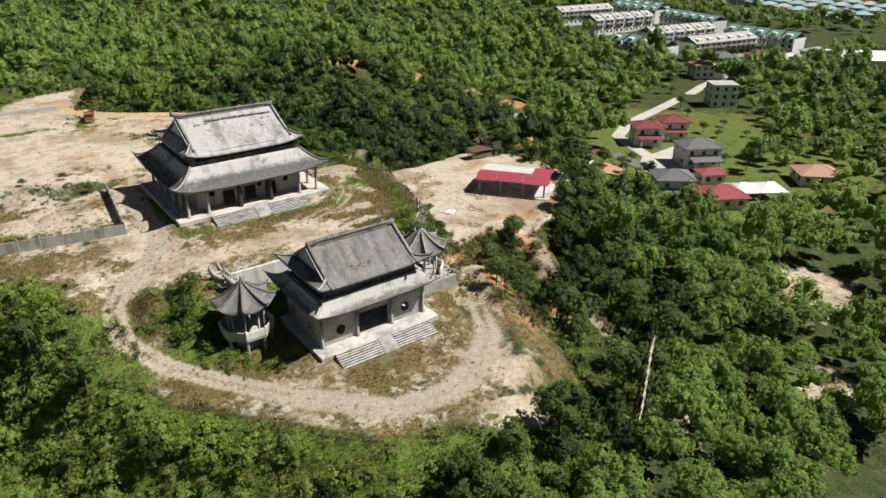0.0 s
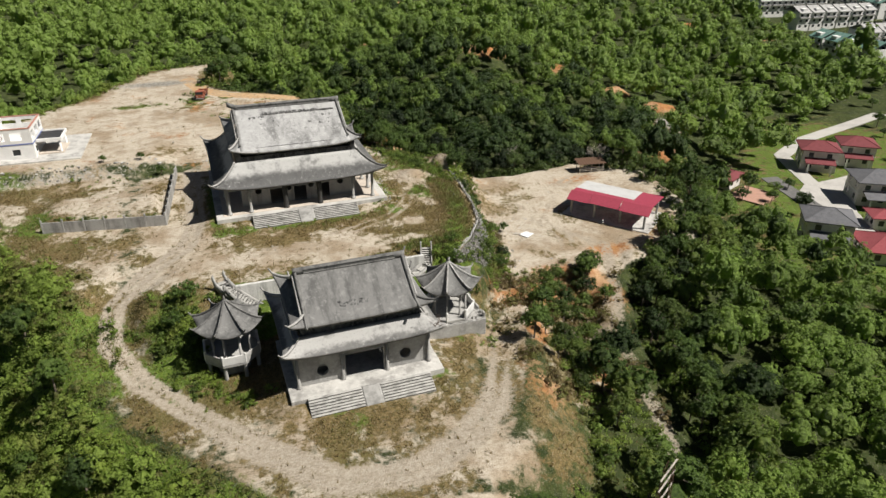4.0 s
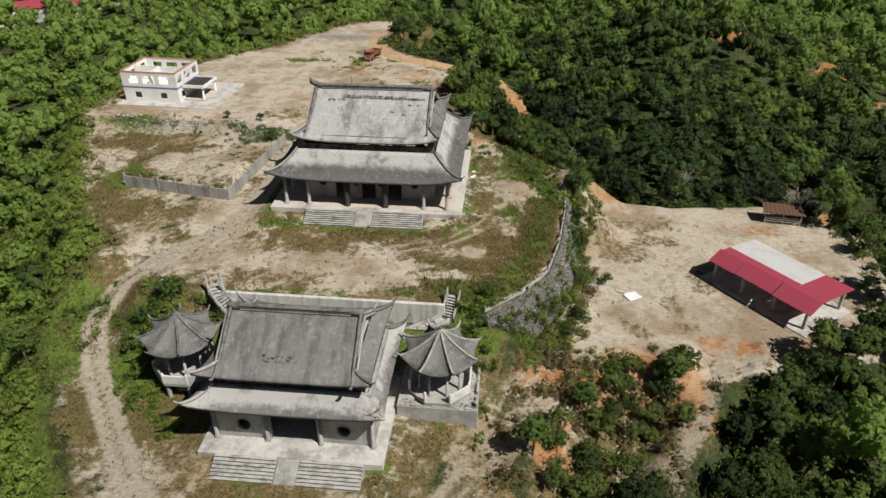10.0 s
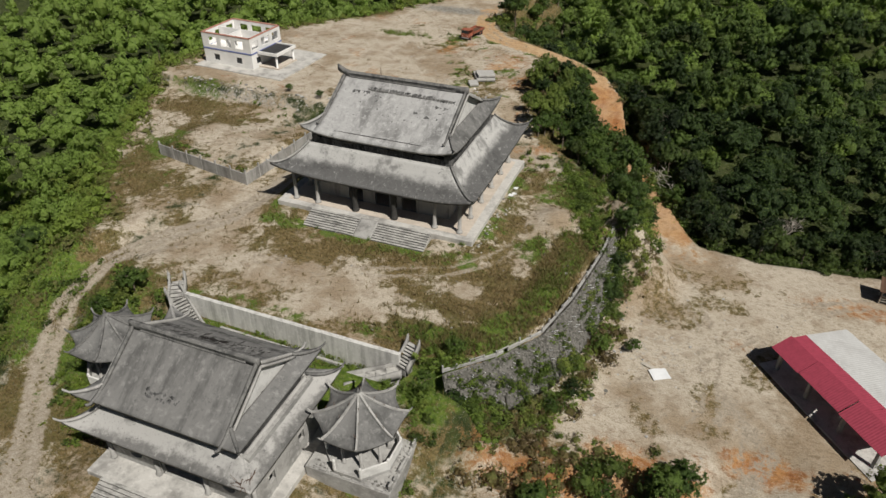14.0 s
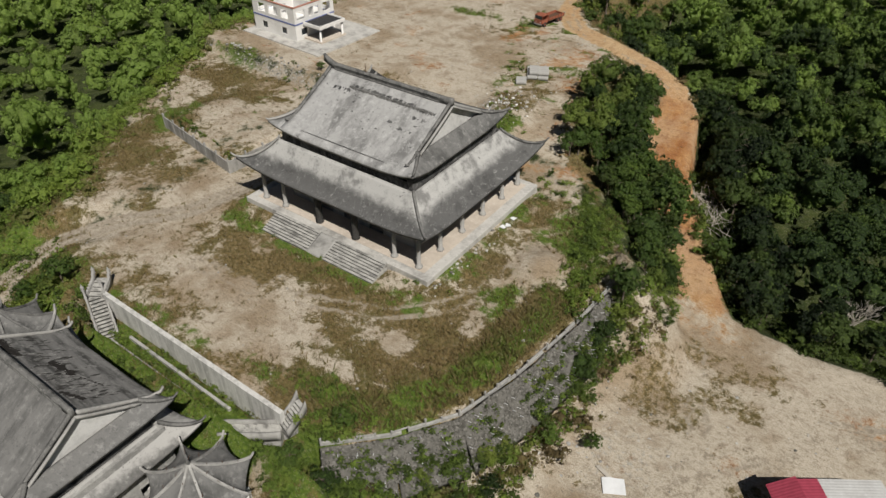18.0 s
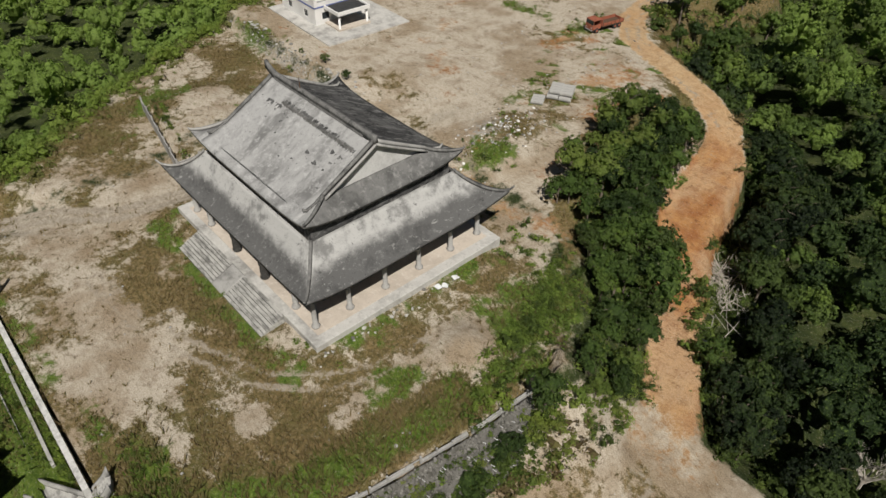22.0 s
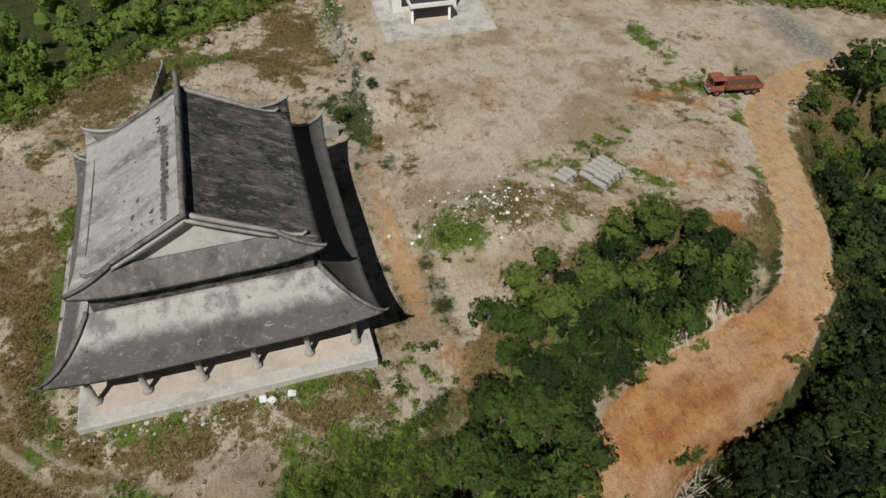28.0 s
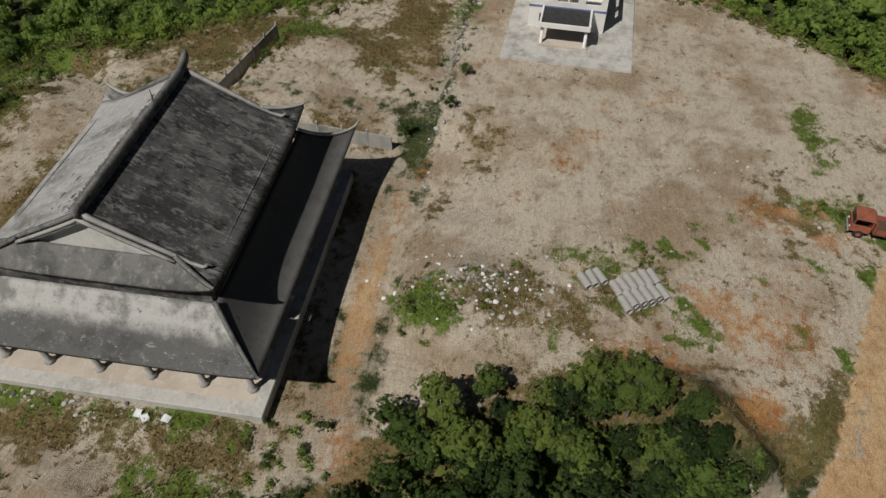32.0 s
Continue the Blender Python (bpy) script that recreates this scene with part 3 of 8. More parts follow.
def height(x, y):
    b = -22 + 14 * np.exp(-((x - 10) / 70) ** 2 - (y / 110) ** 2) + 16 * np.exp(-((x - 75) / 55) ** 2 - ((y - 115) / 60) ** 2)
    b += 10 * np.exp(-((x + 20) / 120) ** 2 - ((y - 210) / 80) ** 2)
    b += 5 * (fractal(x, y, 45, 3) - 0.5) * smooth(np.hypot(x - 160, y), 40, 80)
    # the temple terraces
    dl = inside(TERRACE, x, y)
    zl = np.where(x > -16, -6.0, 0)
    west = -6.0 * smooth(-y, 24, 52)
    zl = west + (-6.0 - west) * smooth(x, -22, -17)
    h = b + (zl - b) * smooth(dl, -12, 0)
    dy = inside(YARD, x, y)
    h = h + (-8.5 - h) * smooth(dy, -7, 0.5)
    du = inside(UPPER, x, y)
    step = smooth(y, 18.4 + 1.2 * fractal(x, y, 6, 71), 20.6)
    ease = smooth(y, 14, 34)
    zu = 2.0 * (step + (ease - step) * smooth(x, -26, -18))
    walled = smooth(x, -17, -16) * smooth(y, -37, -36) * (1 - smooth(y, -6, 4))
    soft = h + (zu - h) * smooth(du, -11, 0)
    hard = np.where(du > -0.05, zu, h)
    h = soft + (hard - soft) * walled
    for cx, cy, rx, ry in SCARS:
        h = h + (5.5 if cx > 70 else 3.0) * np.exp(-((x - cx) / (1.3 * rx)) ** 2 - ((y - cy) / (1.3 * ry)) ** 2) * (cx > 90 or cy > 90)
    # wooded bank between the hall's court and the clay road
    d, z = along(CLAY_ROAD, x, y)
    bank = smooth(inside(CLUMP, x, y), -4, 0.5)
    h = np.where(bank > 0, np.maximum(h, h + (z + 0.9 + 0.28 * np.minimum(d, 12) - h) * bank), h)
    for line, half, fall in ((TRACK, 1.6, 3.5), (LOWER_ROAD, 1.6, 3.0), (CLAY_ROAD, 2.7, 1.7)):
        d, z = along(line, x, y)
        w = 1 - smooth(d, half, half + fall)
        keep = (walled > 0.01) & (du > -2)
        h = np.where(keep, h, h + (z - h) * w)
    d_wall, _ = along([(21, -33, 0), (27.3, -24, 0), (29.2, -17, 0), (30.6, -7, 0), (31, 2, 0)], x, y)
    h += np.where(du < -0.05, 2.6 * np.exp(-(d_wall / 4.2) ** 2), 0)
    bank = np.maximum(np.abs(x) - 14.75, np.abs(y) - 12.3)
    flight = (1 - smooth(np.abs(x), 8.2, 10.0)) * smooth(-y, 11, 13)
    h += 0.55 * (1 - smooth(bank, 0.3, 4.0)) * (1 - flight) * (1 - smooth(y, 9, 13))
    bank = np.maximum(np.abs(x) - 9.9, np.abs(y + 47.3) - 7.9)
    flight = (1 - smooth(np.abs(x), 7.2, 8.8)) * smooth(-y, 54, 56)
    h += 0.6 * (1 - smooth(bank, 0.3, 3.5)) * (1 - flight) * smooth(-y, 42, 48)
    h = np.where(inside(GARDEN, x, y) > 0, -2.6, h)
    # earth heaped behind the compound wall
    behind = y - (-5.0 - 3.4 * (x + 41.8) / 19.0)
    h += 1.25 * smooth(behind, 0.5, 1.3) * (1 - smooth(behind, 8, 20)) * smooth(x, -45, -40) * (1 - smooth(x, -24.4, -23.6))
    h += 0.7 * smooth(y, 19.6 + 1.2 * fractal(x, y, 4, 73), 20.9) * smooth(x, -12, -8) * (1 - smooth(x, 3, 8)) * (1 - smooth(y, 24, 30))
    # heap of sand beside the hall, rubble heaps behind it
    h += 1.3 * np.exp(-((x - 23.2) / 2.4) ** 2 - ((y + 0.8) / 2.4) ** 2)
    h += 0.8 * np.exp(-((x + 0.5) / 4) ** 2 - ((y - 27) / 6) ** 2)
    h += 0.22 * (fractal(x, y, 5, 11) - 0.5) + 0.5 * (fractal(x, y, 16, 14) - 0.5) * (1 - smooth(np.maximum(du, dy), 2, 6))
    return h


def height_at(x, y):
    return float(height(np.array([float(x)]), np.array([float(y)]))[0])


# ---- ground ----
def ground_material():
    m, nt, b = material("ground_soil_and_grass", 0.95, 0.1)
    masks = []
    for name in ("cover", "soil"):
        at = nt.nodes.new("ShaderNodeAttribute")
        at.attribute_name = name
        sep = nt.nodes.new("ShaderNodeSeparateColor")
        nt.links.new(at.outputs["Color"], sep.inputs[0])
        masks.append(sep.outputs)
        sandy = at.outputs["Alpha"]
    (bare, dry, lush), (clay, track, gravel) = masks
    n1, n2, n3, n4 = noise_tex(nt, 0.10, 8, 0.62), noise_tex(nt, 0.42, 10, 0.66), noise_tex(nt, 2.2, 8, 0.72), noise_tex(nt, 9.0, 4, 0.7)
    m2 = noise_tex(nt, 0.19, 10, 0.70, (1.0, 1.3, 1.0))
    n5, n6 = noise_tex(nt, 0.95, 12, 0.78), noise_tex(nt, 4.5, 8, 0.78)
    undergrowth = mix(nt, ramp(nt, n2, 0.35, 0.65), (0.030, 0.044, 0.015), (0.066, 0.084, 0.026))
    undergrowth = mix(nt, ramp(nt, n3, 0.52, 0.70, 0, 0.6), undergrowth, (0.13, 0.12, 0.05))
    pale = mix(nt, ramp(nt, n1, 0.37, 0.56), (0.355, 0.280, 0.195), (0.560, 0.496, 0.404))
    pale = mix(nt, ramp(nt, n2, 0.50, 0.64, 0, 0.4), pale, (0.250, 0.178, 0.112))
    pale = mix(nt, ramp(nt, n5, 0.53, 0.63, 0, 0.6), pale, (0.190, 0.140, 0.088))
    pale = mix(nt, ramp(nt, n6, 0.56, 0.64, 0, 0.6), pale, (0.115, 0.092, 0.055))
    pale = mix(nt, ramp(nt, n4, 0.55, 0.75, 0, 0.4), pale, (0.58, 0.53, 0.45))
    straw = mix(nt, ramp(nt, n3, 0.40, 0.60), (0.240, 0.178, 0.084), (0.112, 0.090, 0.036))
    straw = mix(nt, ramp(nt, n1, 0.48, 0.62, 0, 0.55), straw, (0.112, 0.108, 0.034))
    straw = mix(nt, ramp(nt, n5, 0.52, 0.66, 0, 0.6), straw, (0.060, 0.052, 0.022))
    straw = mix(nt, ramp(nt, n6, 0.55, 0.66, 0, 0.5), straw, (0.280, 0.215, 0.120))
    green = mix(nt, ramp(nt, n3, 0.38, 0.64), (0.068, 0.118, 0.018), (0.150, 0.208, 0.038))
    green = mix(nt, ramp(nt, n6, 0.54, 0.70, 0, 0.35), green, (0.17, 0.16, 0.06))
    orange = mix(nt, ramp(nt, n2, 0.38, 0.62), (0.480, 0.248, 0.098), (0.350, 0.150, 0.058))
    orange = mix(nt, ramp(nt, n1, 0.44, 0.60, 0, 0.6), orange, (0.560, 0.400, 0.250))
    orange = mix(nt, ramp(nt, n5, 0.51, 0.64, 0, 0.7), orange, (0.215, 0.100, 0.050))
    orange = mix(nt, ramp(nt, n6, 0.56, 0.66, 0, 0.4), orange, (0.43, 0.28, 0.17))
    orange = mix(nt, sandy, orange, mix(nt, ramp(nt, n5, 0.45, 0.62), (0.60, 0.440, 0.262), (0.49, 0.325, 0.170)))
    worn_track = mix(nt, ramp(nt, n3, 0.4, 0.66), (0.460, 0.408, 0.335), (0.330, 0.280, 0.215))
    worn_track = mix(nt, ramp(nt, n5, 0.56, 0.66, 0, 0.5), worn_track, (0.225, 0.180, 0.125))
    stony = mix(nt, ramp(nt, n3, 0.45, 0.60), (0.20, 0.19, 0.165), (0.42, 0.405, 0.37))
    col = undergrowth
    for mask, tone, own, k in ((bare, pale, n2, 1.7), (dry, straw, n5, 2.2), (lush, green, n2, 2.2), (clay, orange, n5, 1.5), (gravel, stony, n3, 2.2), (track, worn_track, n3, 1.6)):
        edge = nt.nodes.new("ShaderNodeMath")
        edge.operation = "MULTIPLY_ADD"
        nt.links.new(own, edge.inputs[0])
        edge.inputs[1].default_value = k
        edge.inputs[2].default_value = -0.5 * k
        fine = nt.nodes.new("ShaderNodeMath")
        fine.operation = "MULTIPLY_ADD"
        nt.links.new(n4, fine.inputs[0])
        fine.inputs[1].default_value = 0.6
        fine.inputs[2].default_value = -0.3
        total = nt.nodes.new("ShaderNodeMath")
        total.operation = "ADD"
        nt.links.new(edge.outputs[0], total.inputs[0])
        nt.links.new(fine.outputs[0], total.inputs[1])
        total2 = nt.nodes.new("ShaderNodeMath")
        total2.operation = "ADD"
        nt.links.new(total.outputs[0], total2.inputs[0])
        nt.links.new(mask, total2.inputs[1])
        gate = maths(nt, "MULTIPLY", ramp(nt, total2.outputs[0], 0.36, 0.64), ramp(nt, mask, 0.02, 0.12))
        col = mix(nt, gate, col, tone)
    # scrapes, clods and grit over everything
    scrape = noise_tex(nt, 2.2, 7, 0.8, (0.45, 1.5, 1.0))
    col = mix(nt, ramp(nt, scrape, 0.50, 0.60, 0.0, 0.42), col, (0.52, 0.48, 0.43), "MULTIPLY")
    col = mix(nt, ramp(nt, n4, 0.46, 0.60, 0.0, 0.55), col, (0.50, 0.47, 0.42), "MULTIPLY")
    col = mix(nt, ramp(nt, noise_tex(nt, 5.5, 6, 0.8), 0.57, 0.64, 0.0, 0.35), col, (0.66, 0.61, 0.53))
    nt.links.new(col, b.inputs["Base Color"])
    bump(nt, b, maths(nt, "ADD", maths(nt, "MULTIPLY", n3, 0.5), maths(nt, "MULTIPLY", n4, 0.4)), 0.9, 0.22)
    return m


GROUND = ground_material()


def axis(lo, hi, cell, far_lo, far_hi):
    """Grid lines: even inside, ever wider outside."""
    mid = list(np.arange(lo, hi + cell / 2, cell))
    left, right, s = [], [], cell
    p = lo
    while p > far_lo:
        s *= 1.13
        p -= s
        left.append(p)
    p, s = mid[-1], cell
    while p < far_hi:
        s *= 1.13
        p += s
        right.append(p)
    return np.array(left[::-1] + mid + right)


def spot(x, y, cx, cy, rx, ry=None):
    return np.exp(-((x - cx) / rx) ** 2 - ((y - cy) / (ry or rx)) ** 2)


def cover(x, y):
    """How much of each kind of cover there is: bare soil, dry grass, green growth, orange clay, wheel track, stones."""
    du, dt, dy_ = inside(UPPER, x, y), inside(TERRACE, x, y), inside(YARD, x, y)
    up, low, yard = smooth(du, -3, 1.5), smooth(dt, -2, 2.5), smooth(dy_, -2.5, 1.0)
    big, mid_ = fractal(x, y, 14, 21), fractal(x, y, 6, 31)
    lot = smooth(y, 17, 23) * up
    west = (1 - smooth(x, -36, -22)) * up * (1 - lot)
    court = up * (1 - smooth(y, 12, 20)) * (1 - west)
    rim = smooth(-np.abs(du + 1.5), -7, -1)
    d_clay, _ = along(CLAY_ROAD, x, y)
    d_clay = d_clay - 1.2 * smooth(y, 24, 32) * (1 - smooth(y, 46, 54))
    bare = np.maximum.reduce([1 - smooth(d_clay, 2.0, 3.0), 0.85 * (1 - smooth(d_clay, 4.0, 6.5)) * smooth(inside(CLUMP, x, y), -4, 0) * smooth(y, 20, 30), lot, west, yard, 0.95 * court, 0.62 * low, 0.35 * rim])
    dry = np.maximum.reduce([court * (0.59 + 1.2 * (big - 0.5)), low * (0.70 + 0.5 * (big - 0.5)), 0.60 * west + 1.0 * west * (big - 0.5), lot * (0.12 + 0.9 * (big - 0.5)) * (1 - 0.7 * spot(x, y, -32, 48, 16, 22)), 0.7 * rim * (1 - smooth(x, 20, 26))])
    for cx, cy, rx, ry in ((0, -17.5, 18, 3), (14, -17, 7, 4), (21, -22, 8, 9), (12, -31, 9, 2), (-12, 22, 4, 2), (18, -2, 3.6, 14), (-17, -4, 2.6, 8), (-40, 10, 10, 5), (-24, 8, 3, 6), (-40, -4, 10, 8), (-30, -13, 8, 5), (-46, 12, 7, 6), (-36, 12, 8, 3), (-44, -8, 6, 8), (-26, -20, 5, 3), (20, -70, 5, 5), (10, -23, 7, 3), (24, -10, 4, 6), (27, -10, 3, 10), (-12, -29, 9, 3), (-30, 6, 9, 8), (0, 30, 4, 6)):
        dry = np.maximum(dry, 0.85 * spot(x, y, cx, cy, rx, ry))
    scrub = np.clip(spot(x, y, 1, 44, 9, 16) + spot(x, y, -14, 58, 7, 6), 0, 1)
    dry = np.maximum(dry, scrub * (0.50 + 1.4 * (fractal(x, y, 2.4, 81) - 0.5)))
    pale_spots = np.zeros_like(x)
    for cx, cy, rx, ry in ((5, -27.5, 5, 3), (23.5, -1.2, 2.6, 2.6), (14, 17, 6, 3), (-4, 18, 14, 3), (8, -70, 9, 5), (-20, -26, 7, 4), (-4, -25, 4, 2), (-51, 3, 4, 7), (-31, 5, 3.5, 3)):
        pale_spots = np.maximum(pale_spots, spot(x, y, cx, cy, rx, ry))
    bare = np.maximum(bare, pale_spots)
    dry = dry * (1 - 0.8 * pale_spots)
    dry = np.maximum.reduce([dry, 0.8 * spot(x, y, 19, -4, 4, 12), 0.85 * spot(x, y, 18, 3, 3.5, 9), 0.85 * spot(x, y, -38, -12, 9, 8)])
    dry = dry * (1 - 0.75 * spot(x, y, -31, 4, 8, 8))
    dry = np.maximum(dry, 0.62 * smooth(inside(VILLAGE, x, y), -25, 5))
    dry = dry + np.where(dry > 0.04, 0.9 * (fractal(x, y, 5.5, 83) - 0.5) + 0.8 * (fractal(x, y, 1.9, 85) - 0.5), 0)
    ring = np.maximum(np.abs(x) - 14.75, np.abs(y + 1.2) - 13.6)
    ring = (1 - smooth(ring, 0.5, 4.5)) * smooth(ring, -1.5, 0) * (y < 11) * (x > -16)
    weeds = smooth(fractal(x, y, 2.6, 87), 0.52, 0.64)
    verge = along([(-7, 62.3, 0), (-3, 60.6, 0), (4, 57.6, 0), (9, 54.6, 0), (13, 51, 0)], x, y)[0]
    sandy = np.clip(np.maximum.reduce([spot(x, y, cx, cy, rx, ry) for cx, cy, rx, ry in SANDY]) * 1.3 + 0.9 * (fractal(x, y, 2.2, 91) - 0.5), 0, 1)
    dry = dry * (1 - 0.7 * sandy * court)
    heap = spot(x, y, 23.0, -0.8, 2.9, 2.7)
    dry = dry * (1 - np.clip(1.5 * heap, 0, 1))
    bare = np.maximum(bare, 1.4 * heap)
    lush = np.maximum.reduce([0.62 * weeds * scrub, ring * (0.62 + 0.9 * (mid_ - 0.5)), 0.95 * weeds * np.clip(spot(x, y, 1, 26, 4, 5) + spot(x, y, -6, 43, 5, 4) + spot(x, y, -10, 50, 3, 3) + spot(x, y, -11, 63, 4, 3), 0, 1), 0.75 * weeds * (1 - smooth(verge, 0.8, 2.6)),
                              1.0 * spot(x, y, 24, 9, 4.5, 7), 0.75 * spot(x, y, 24, -28, 4, 3), 0.6 * spot(x, y, -2, -14.6, 13, 1.6), 0.25 * spot(x, y, 17.5, -2, 3, 11), 0.55 * spot(x, y, 21, 6, 4, 8) * (0.5 + mid_), 0.7 * spot(x, y, 22, -9, 3, 5) * (0.5 + mid_), 0.75 * spot(x, y, -44, -2, 5, 6) * (0.4 + mid_), 0.3 * weeds * west,
                              1.1 * spot(x, y, -22, -40, 5, 9), 0.9 * spot(x, y, 0, -35.5, 16, 1.5), 0.85 * spot(x, y, 1.5, 23, 3.5, 4), 0.7 * spot(x, y, 9, -31, 3.5, 1.6),
                              0.6 * spot(x, y, -28, 62, 10, 3), 0.75 * spot(x, y, -52, 20, 8, 2.5), 0.6 * spot(x, y, -16, 62, 3, 6), 0.6 * spot(x, y, -5, 38, 4, 4), 0.5 * spot(x, y, -12, -14, 4, 3),
                              0.85 * smooth(-np.abs(du + 8), -12, -4) * (1 - smooth(x, -34, -22)), 0.9 * smooth(-np.abs(dt + 9), -13, -6) * (1 - smooth(x, -2, 8)) * (1 - smooth(y, -36, -28)),
                              0.62 * smooth(inside(VILLAGE, x, y), -25, 5), 0.5 * smooth(inside(CLUMP, x, y), 1.5, 4.5), 0.3 * low * smooth(big, 0.5, 0.65), 0.6 * smooth(du, 0.2, 1.5) * (1 - smooth(du, 3, 7)) * smooth(x, 13, 18) * (y < 4) * (0.5 + mid_)])
    strip = smooth(-np.abs(x), -16, -14) * smooth(-np.abs(y + 37.4), -4.2, -3.0)
    lush = np.maximum.reduce([lush, strip * (0.75 + 0.7 * (mid_ - 0.5)), 1.05 * spot(x, y, 18.5, -35.5, 4, 4), 1.0 * spot(x, y, 25, 3, 3, 9), 0.8 * spot(x, y, 16, -29, 5, 2) * (0.4 + mid_)])
    lush = lush * (1 - np.clip(1.6 * heap, 0, 1))
    terrace_rim = smooth(du, -0.5, 1.0) * (1 - smooth(du + 5 * (mid_ - 0.5), 4.5, 8)) * smooth(x, 6, 13) * (1 - smooth(y, -6, 0))
    dry = np.maximum(dry, 0.95 * terrace_rim)
    clay = np.maximum.reduce([(1.0 - smooth(d_clay, 2.3 - 0.5 * smooth(y, 44, 56), 3.5 - 0.7 * smooth(y, 44, 56))) * (0.85 + 0.3 * mid_) * (0.12 + 0.88 * smooth(y + 7 * (mid_ - 0.5), 7, 16)), 0.55 * spot(x, y, 41, 14, 3, 6) * (0.4 + mid_), 0.62 * spot(x, y, 29, -38, 8, 5), 0.6 * spot(x, y, 40, -32, 8, 4), 0.8 * spot(x, y, 46, -36, 3, 9),
                              0.55 * spot(x, y, 64, 5, 12, 3.5) * yard, 0.55 * spot(x, y, 16, 19, 5, 3), 0.5 * spot(x, y, 22, -59, 4, 9) * (0.4 + mid_), 0.3 * spot(x, y, 16, -72, 6, 4), 0.75 * spot(x, y, 53, -27, 6, 3), 0.5 * spot(x, y, -17, 19.5, 4, 1.5),
                              0.72 * spot(x, y, 2, 17.4, 14, 2.2), 0.5 * spot(x, y, -12, 18, 7, 2), 0.5 * spot(x, y, 0, 54, 8, 7), 0.45 * spot(x, y, 4, 42, 4, 8), 0.6 * spot(x, y, 8, 51, 3, 4), 0.4 * spot(x, y, -24, 22, 4, 2), 0.4 * spot(x, y, -14, 30, 5, 3), 0.45 * lot * smooth(mid_, 0.58, 0.72), scrub * 0.72 * smooth(fractal(x, y, 4.0, 89), 0.40, 0.62)])
    clay = np.maximum(clay, yard * 0.42 * smooth(big, 0.46, 0.68))
    dry = np.maximum(dry, yard * 0.55 * smooth(mid_, 0.55, 0.75))
    slope_soil = smooth(inside(SLOPE_CLUMP, x, y), -4, 1)
    bare = np.maximum(bare, 0.6 * slope_soil)
    dry = np.maximum(dry, slope_soil * (0.55 + 1.0 * (mid_ - 0.5)))
    clay = np.maximum(clay, slope_soil * 0.7 * smooth(big, 0.42, 0.62))
    dry = np.maximum(dry, (0.45 + 0.9 * (mid_ - 0.5)) * np.clip(spot(x, y, 90, -73, 18, 12) + spot(x, y, 60, -92, 10, 8) + 1.3 * spot(x, y, 21, -64, 6, 9), 0, 1))
    for cx, cy, rx, ry in SCARS:
        clay = np.maximum(clay, 1.2 * spot(x, y, cx, cy, rx, ry))
    bare = np.maximum(bare, 0.4 * spot(x, y, 20, -65, 6, 8))
    for cx, cy, rx, ry in ((6, -77, 7, 2.5), (90, -73, 15, 9), (60, -92, 7, 5), (34, -87, 2.5, 5)):
        bare = np.maximum(bare, 1.3 * spot(x, y, cx, cy, rx, ry))
    d_tr, _ = along(TRACK, x, y)
    d_lr, _ = along(LOWER_ROAD, x, y)
    broad = (1 - smooth(d_tr, 2.6, 4.6)) * smooth(x, 13, 19) * smooth(-y, 26, 34)
    bare = np.maximum(bare, 0.8 * broad)
    dry, lush = np.maximum(dry * (1 - 0.85 * broad), broad * (0.42 + 1.0 * (mid_ - 0.5))), lush * (1 - 0.9 * broad)
    clay = np.maximum(clay, broad * (0.16 + 0.26 * spot(x, y, 31, -36, 6, 6)) * (0.5 + 1.0 * mid_))
    bare = bare * (1 - 0.45 * np.clip(spot(x, y, 22.5, -42, 4, 5) + spot(x, y, 17, -58, 4, 5), 0, 1))
    dry = np.maximum(dry, (0.5 + 0.9 * (mid_ - 0.5)) * np.clip(spot(x, y, 22.5, -42, 4, 5) + spot(x, y, 17, -58, 4, 5), 0, 1))
    rut = 0.45 + 0.5 * smooth(np.abs(np.minimum(d_tr, 9) - 0.95), 0.75, 0.15)
    south = smooth(-y, 52, 60)
    track = np.maximum.reduce([(1 - smooth(d_tr, 1.3 + 0.5 * south, 2.5 + 0.8 * south)) * np.maximum(rut, 0.6 * south), (1 - smooth(d_lr, 0.7, 1.9)) * (0.3 + 0.5 * mid_)])
    track *= 1 - 0.75 * smooth(x, 14, 22) * smooth(-d_tr, -4, 0)
    ruts = smooth(fractal(x, y, 3.0, 97), 0.35, 0.6) * (1 - smooth(np.abs(d_clay - 0.95), 0.2, 0.8))
    track = np.maximum(track, ruts * (0.30 + 0.35 * smooth(y, 44, 58)) * (d_clay < 2.2))
    d_loop = along([(-10, -24, 0), (-2, -23.5, 0), (7, -20.5, 0), (13.5, -17.7, 0), (17.6, -14, 0), (19.6, -9.4, 0), (20.4, -4, 0)], x, y)[0]
    track = np.maximum(track, (0.15 + 0.75 * fractal(x, y, 3.5, 98)) * (1 - smooth(np.abs(d_loop - 0.8), 0.15, 0.8)) * up)
    d_rear = along([(-22, 20.5, 0), (-12, 18.8, 0), (0, 17.6, 0), (12, 17.4, 0), (18, 19, 0)], x, y)[0]
    track = np.maximum(track, (0.1 + 0.6 * fractal(x, y, 3.0, 96)) * (1 - smooth(np.abs(d_rear - 0.85), 0.1, 0.6)))
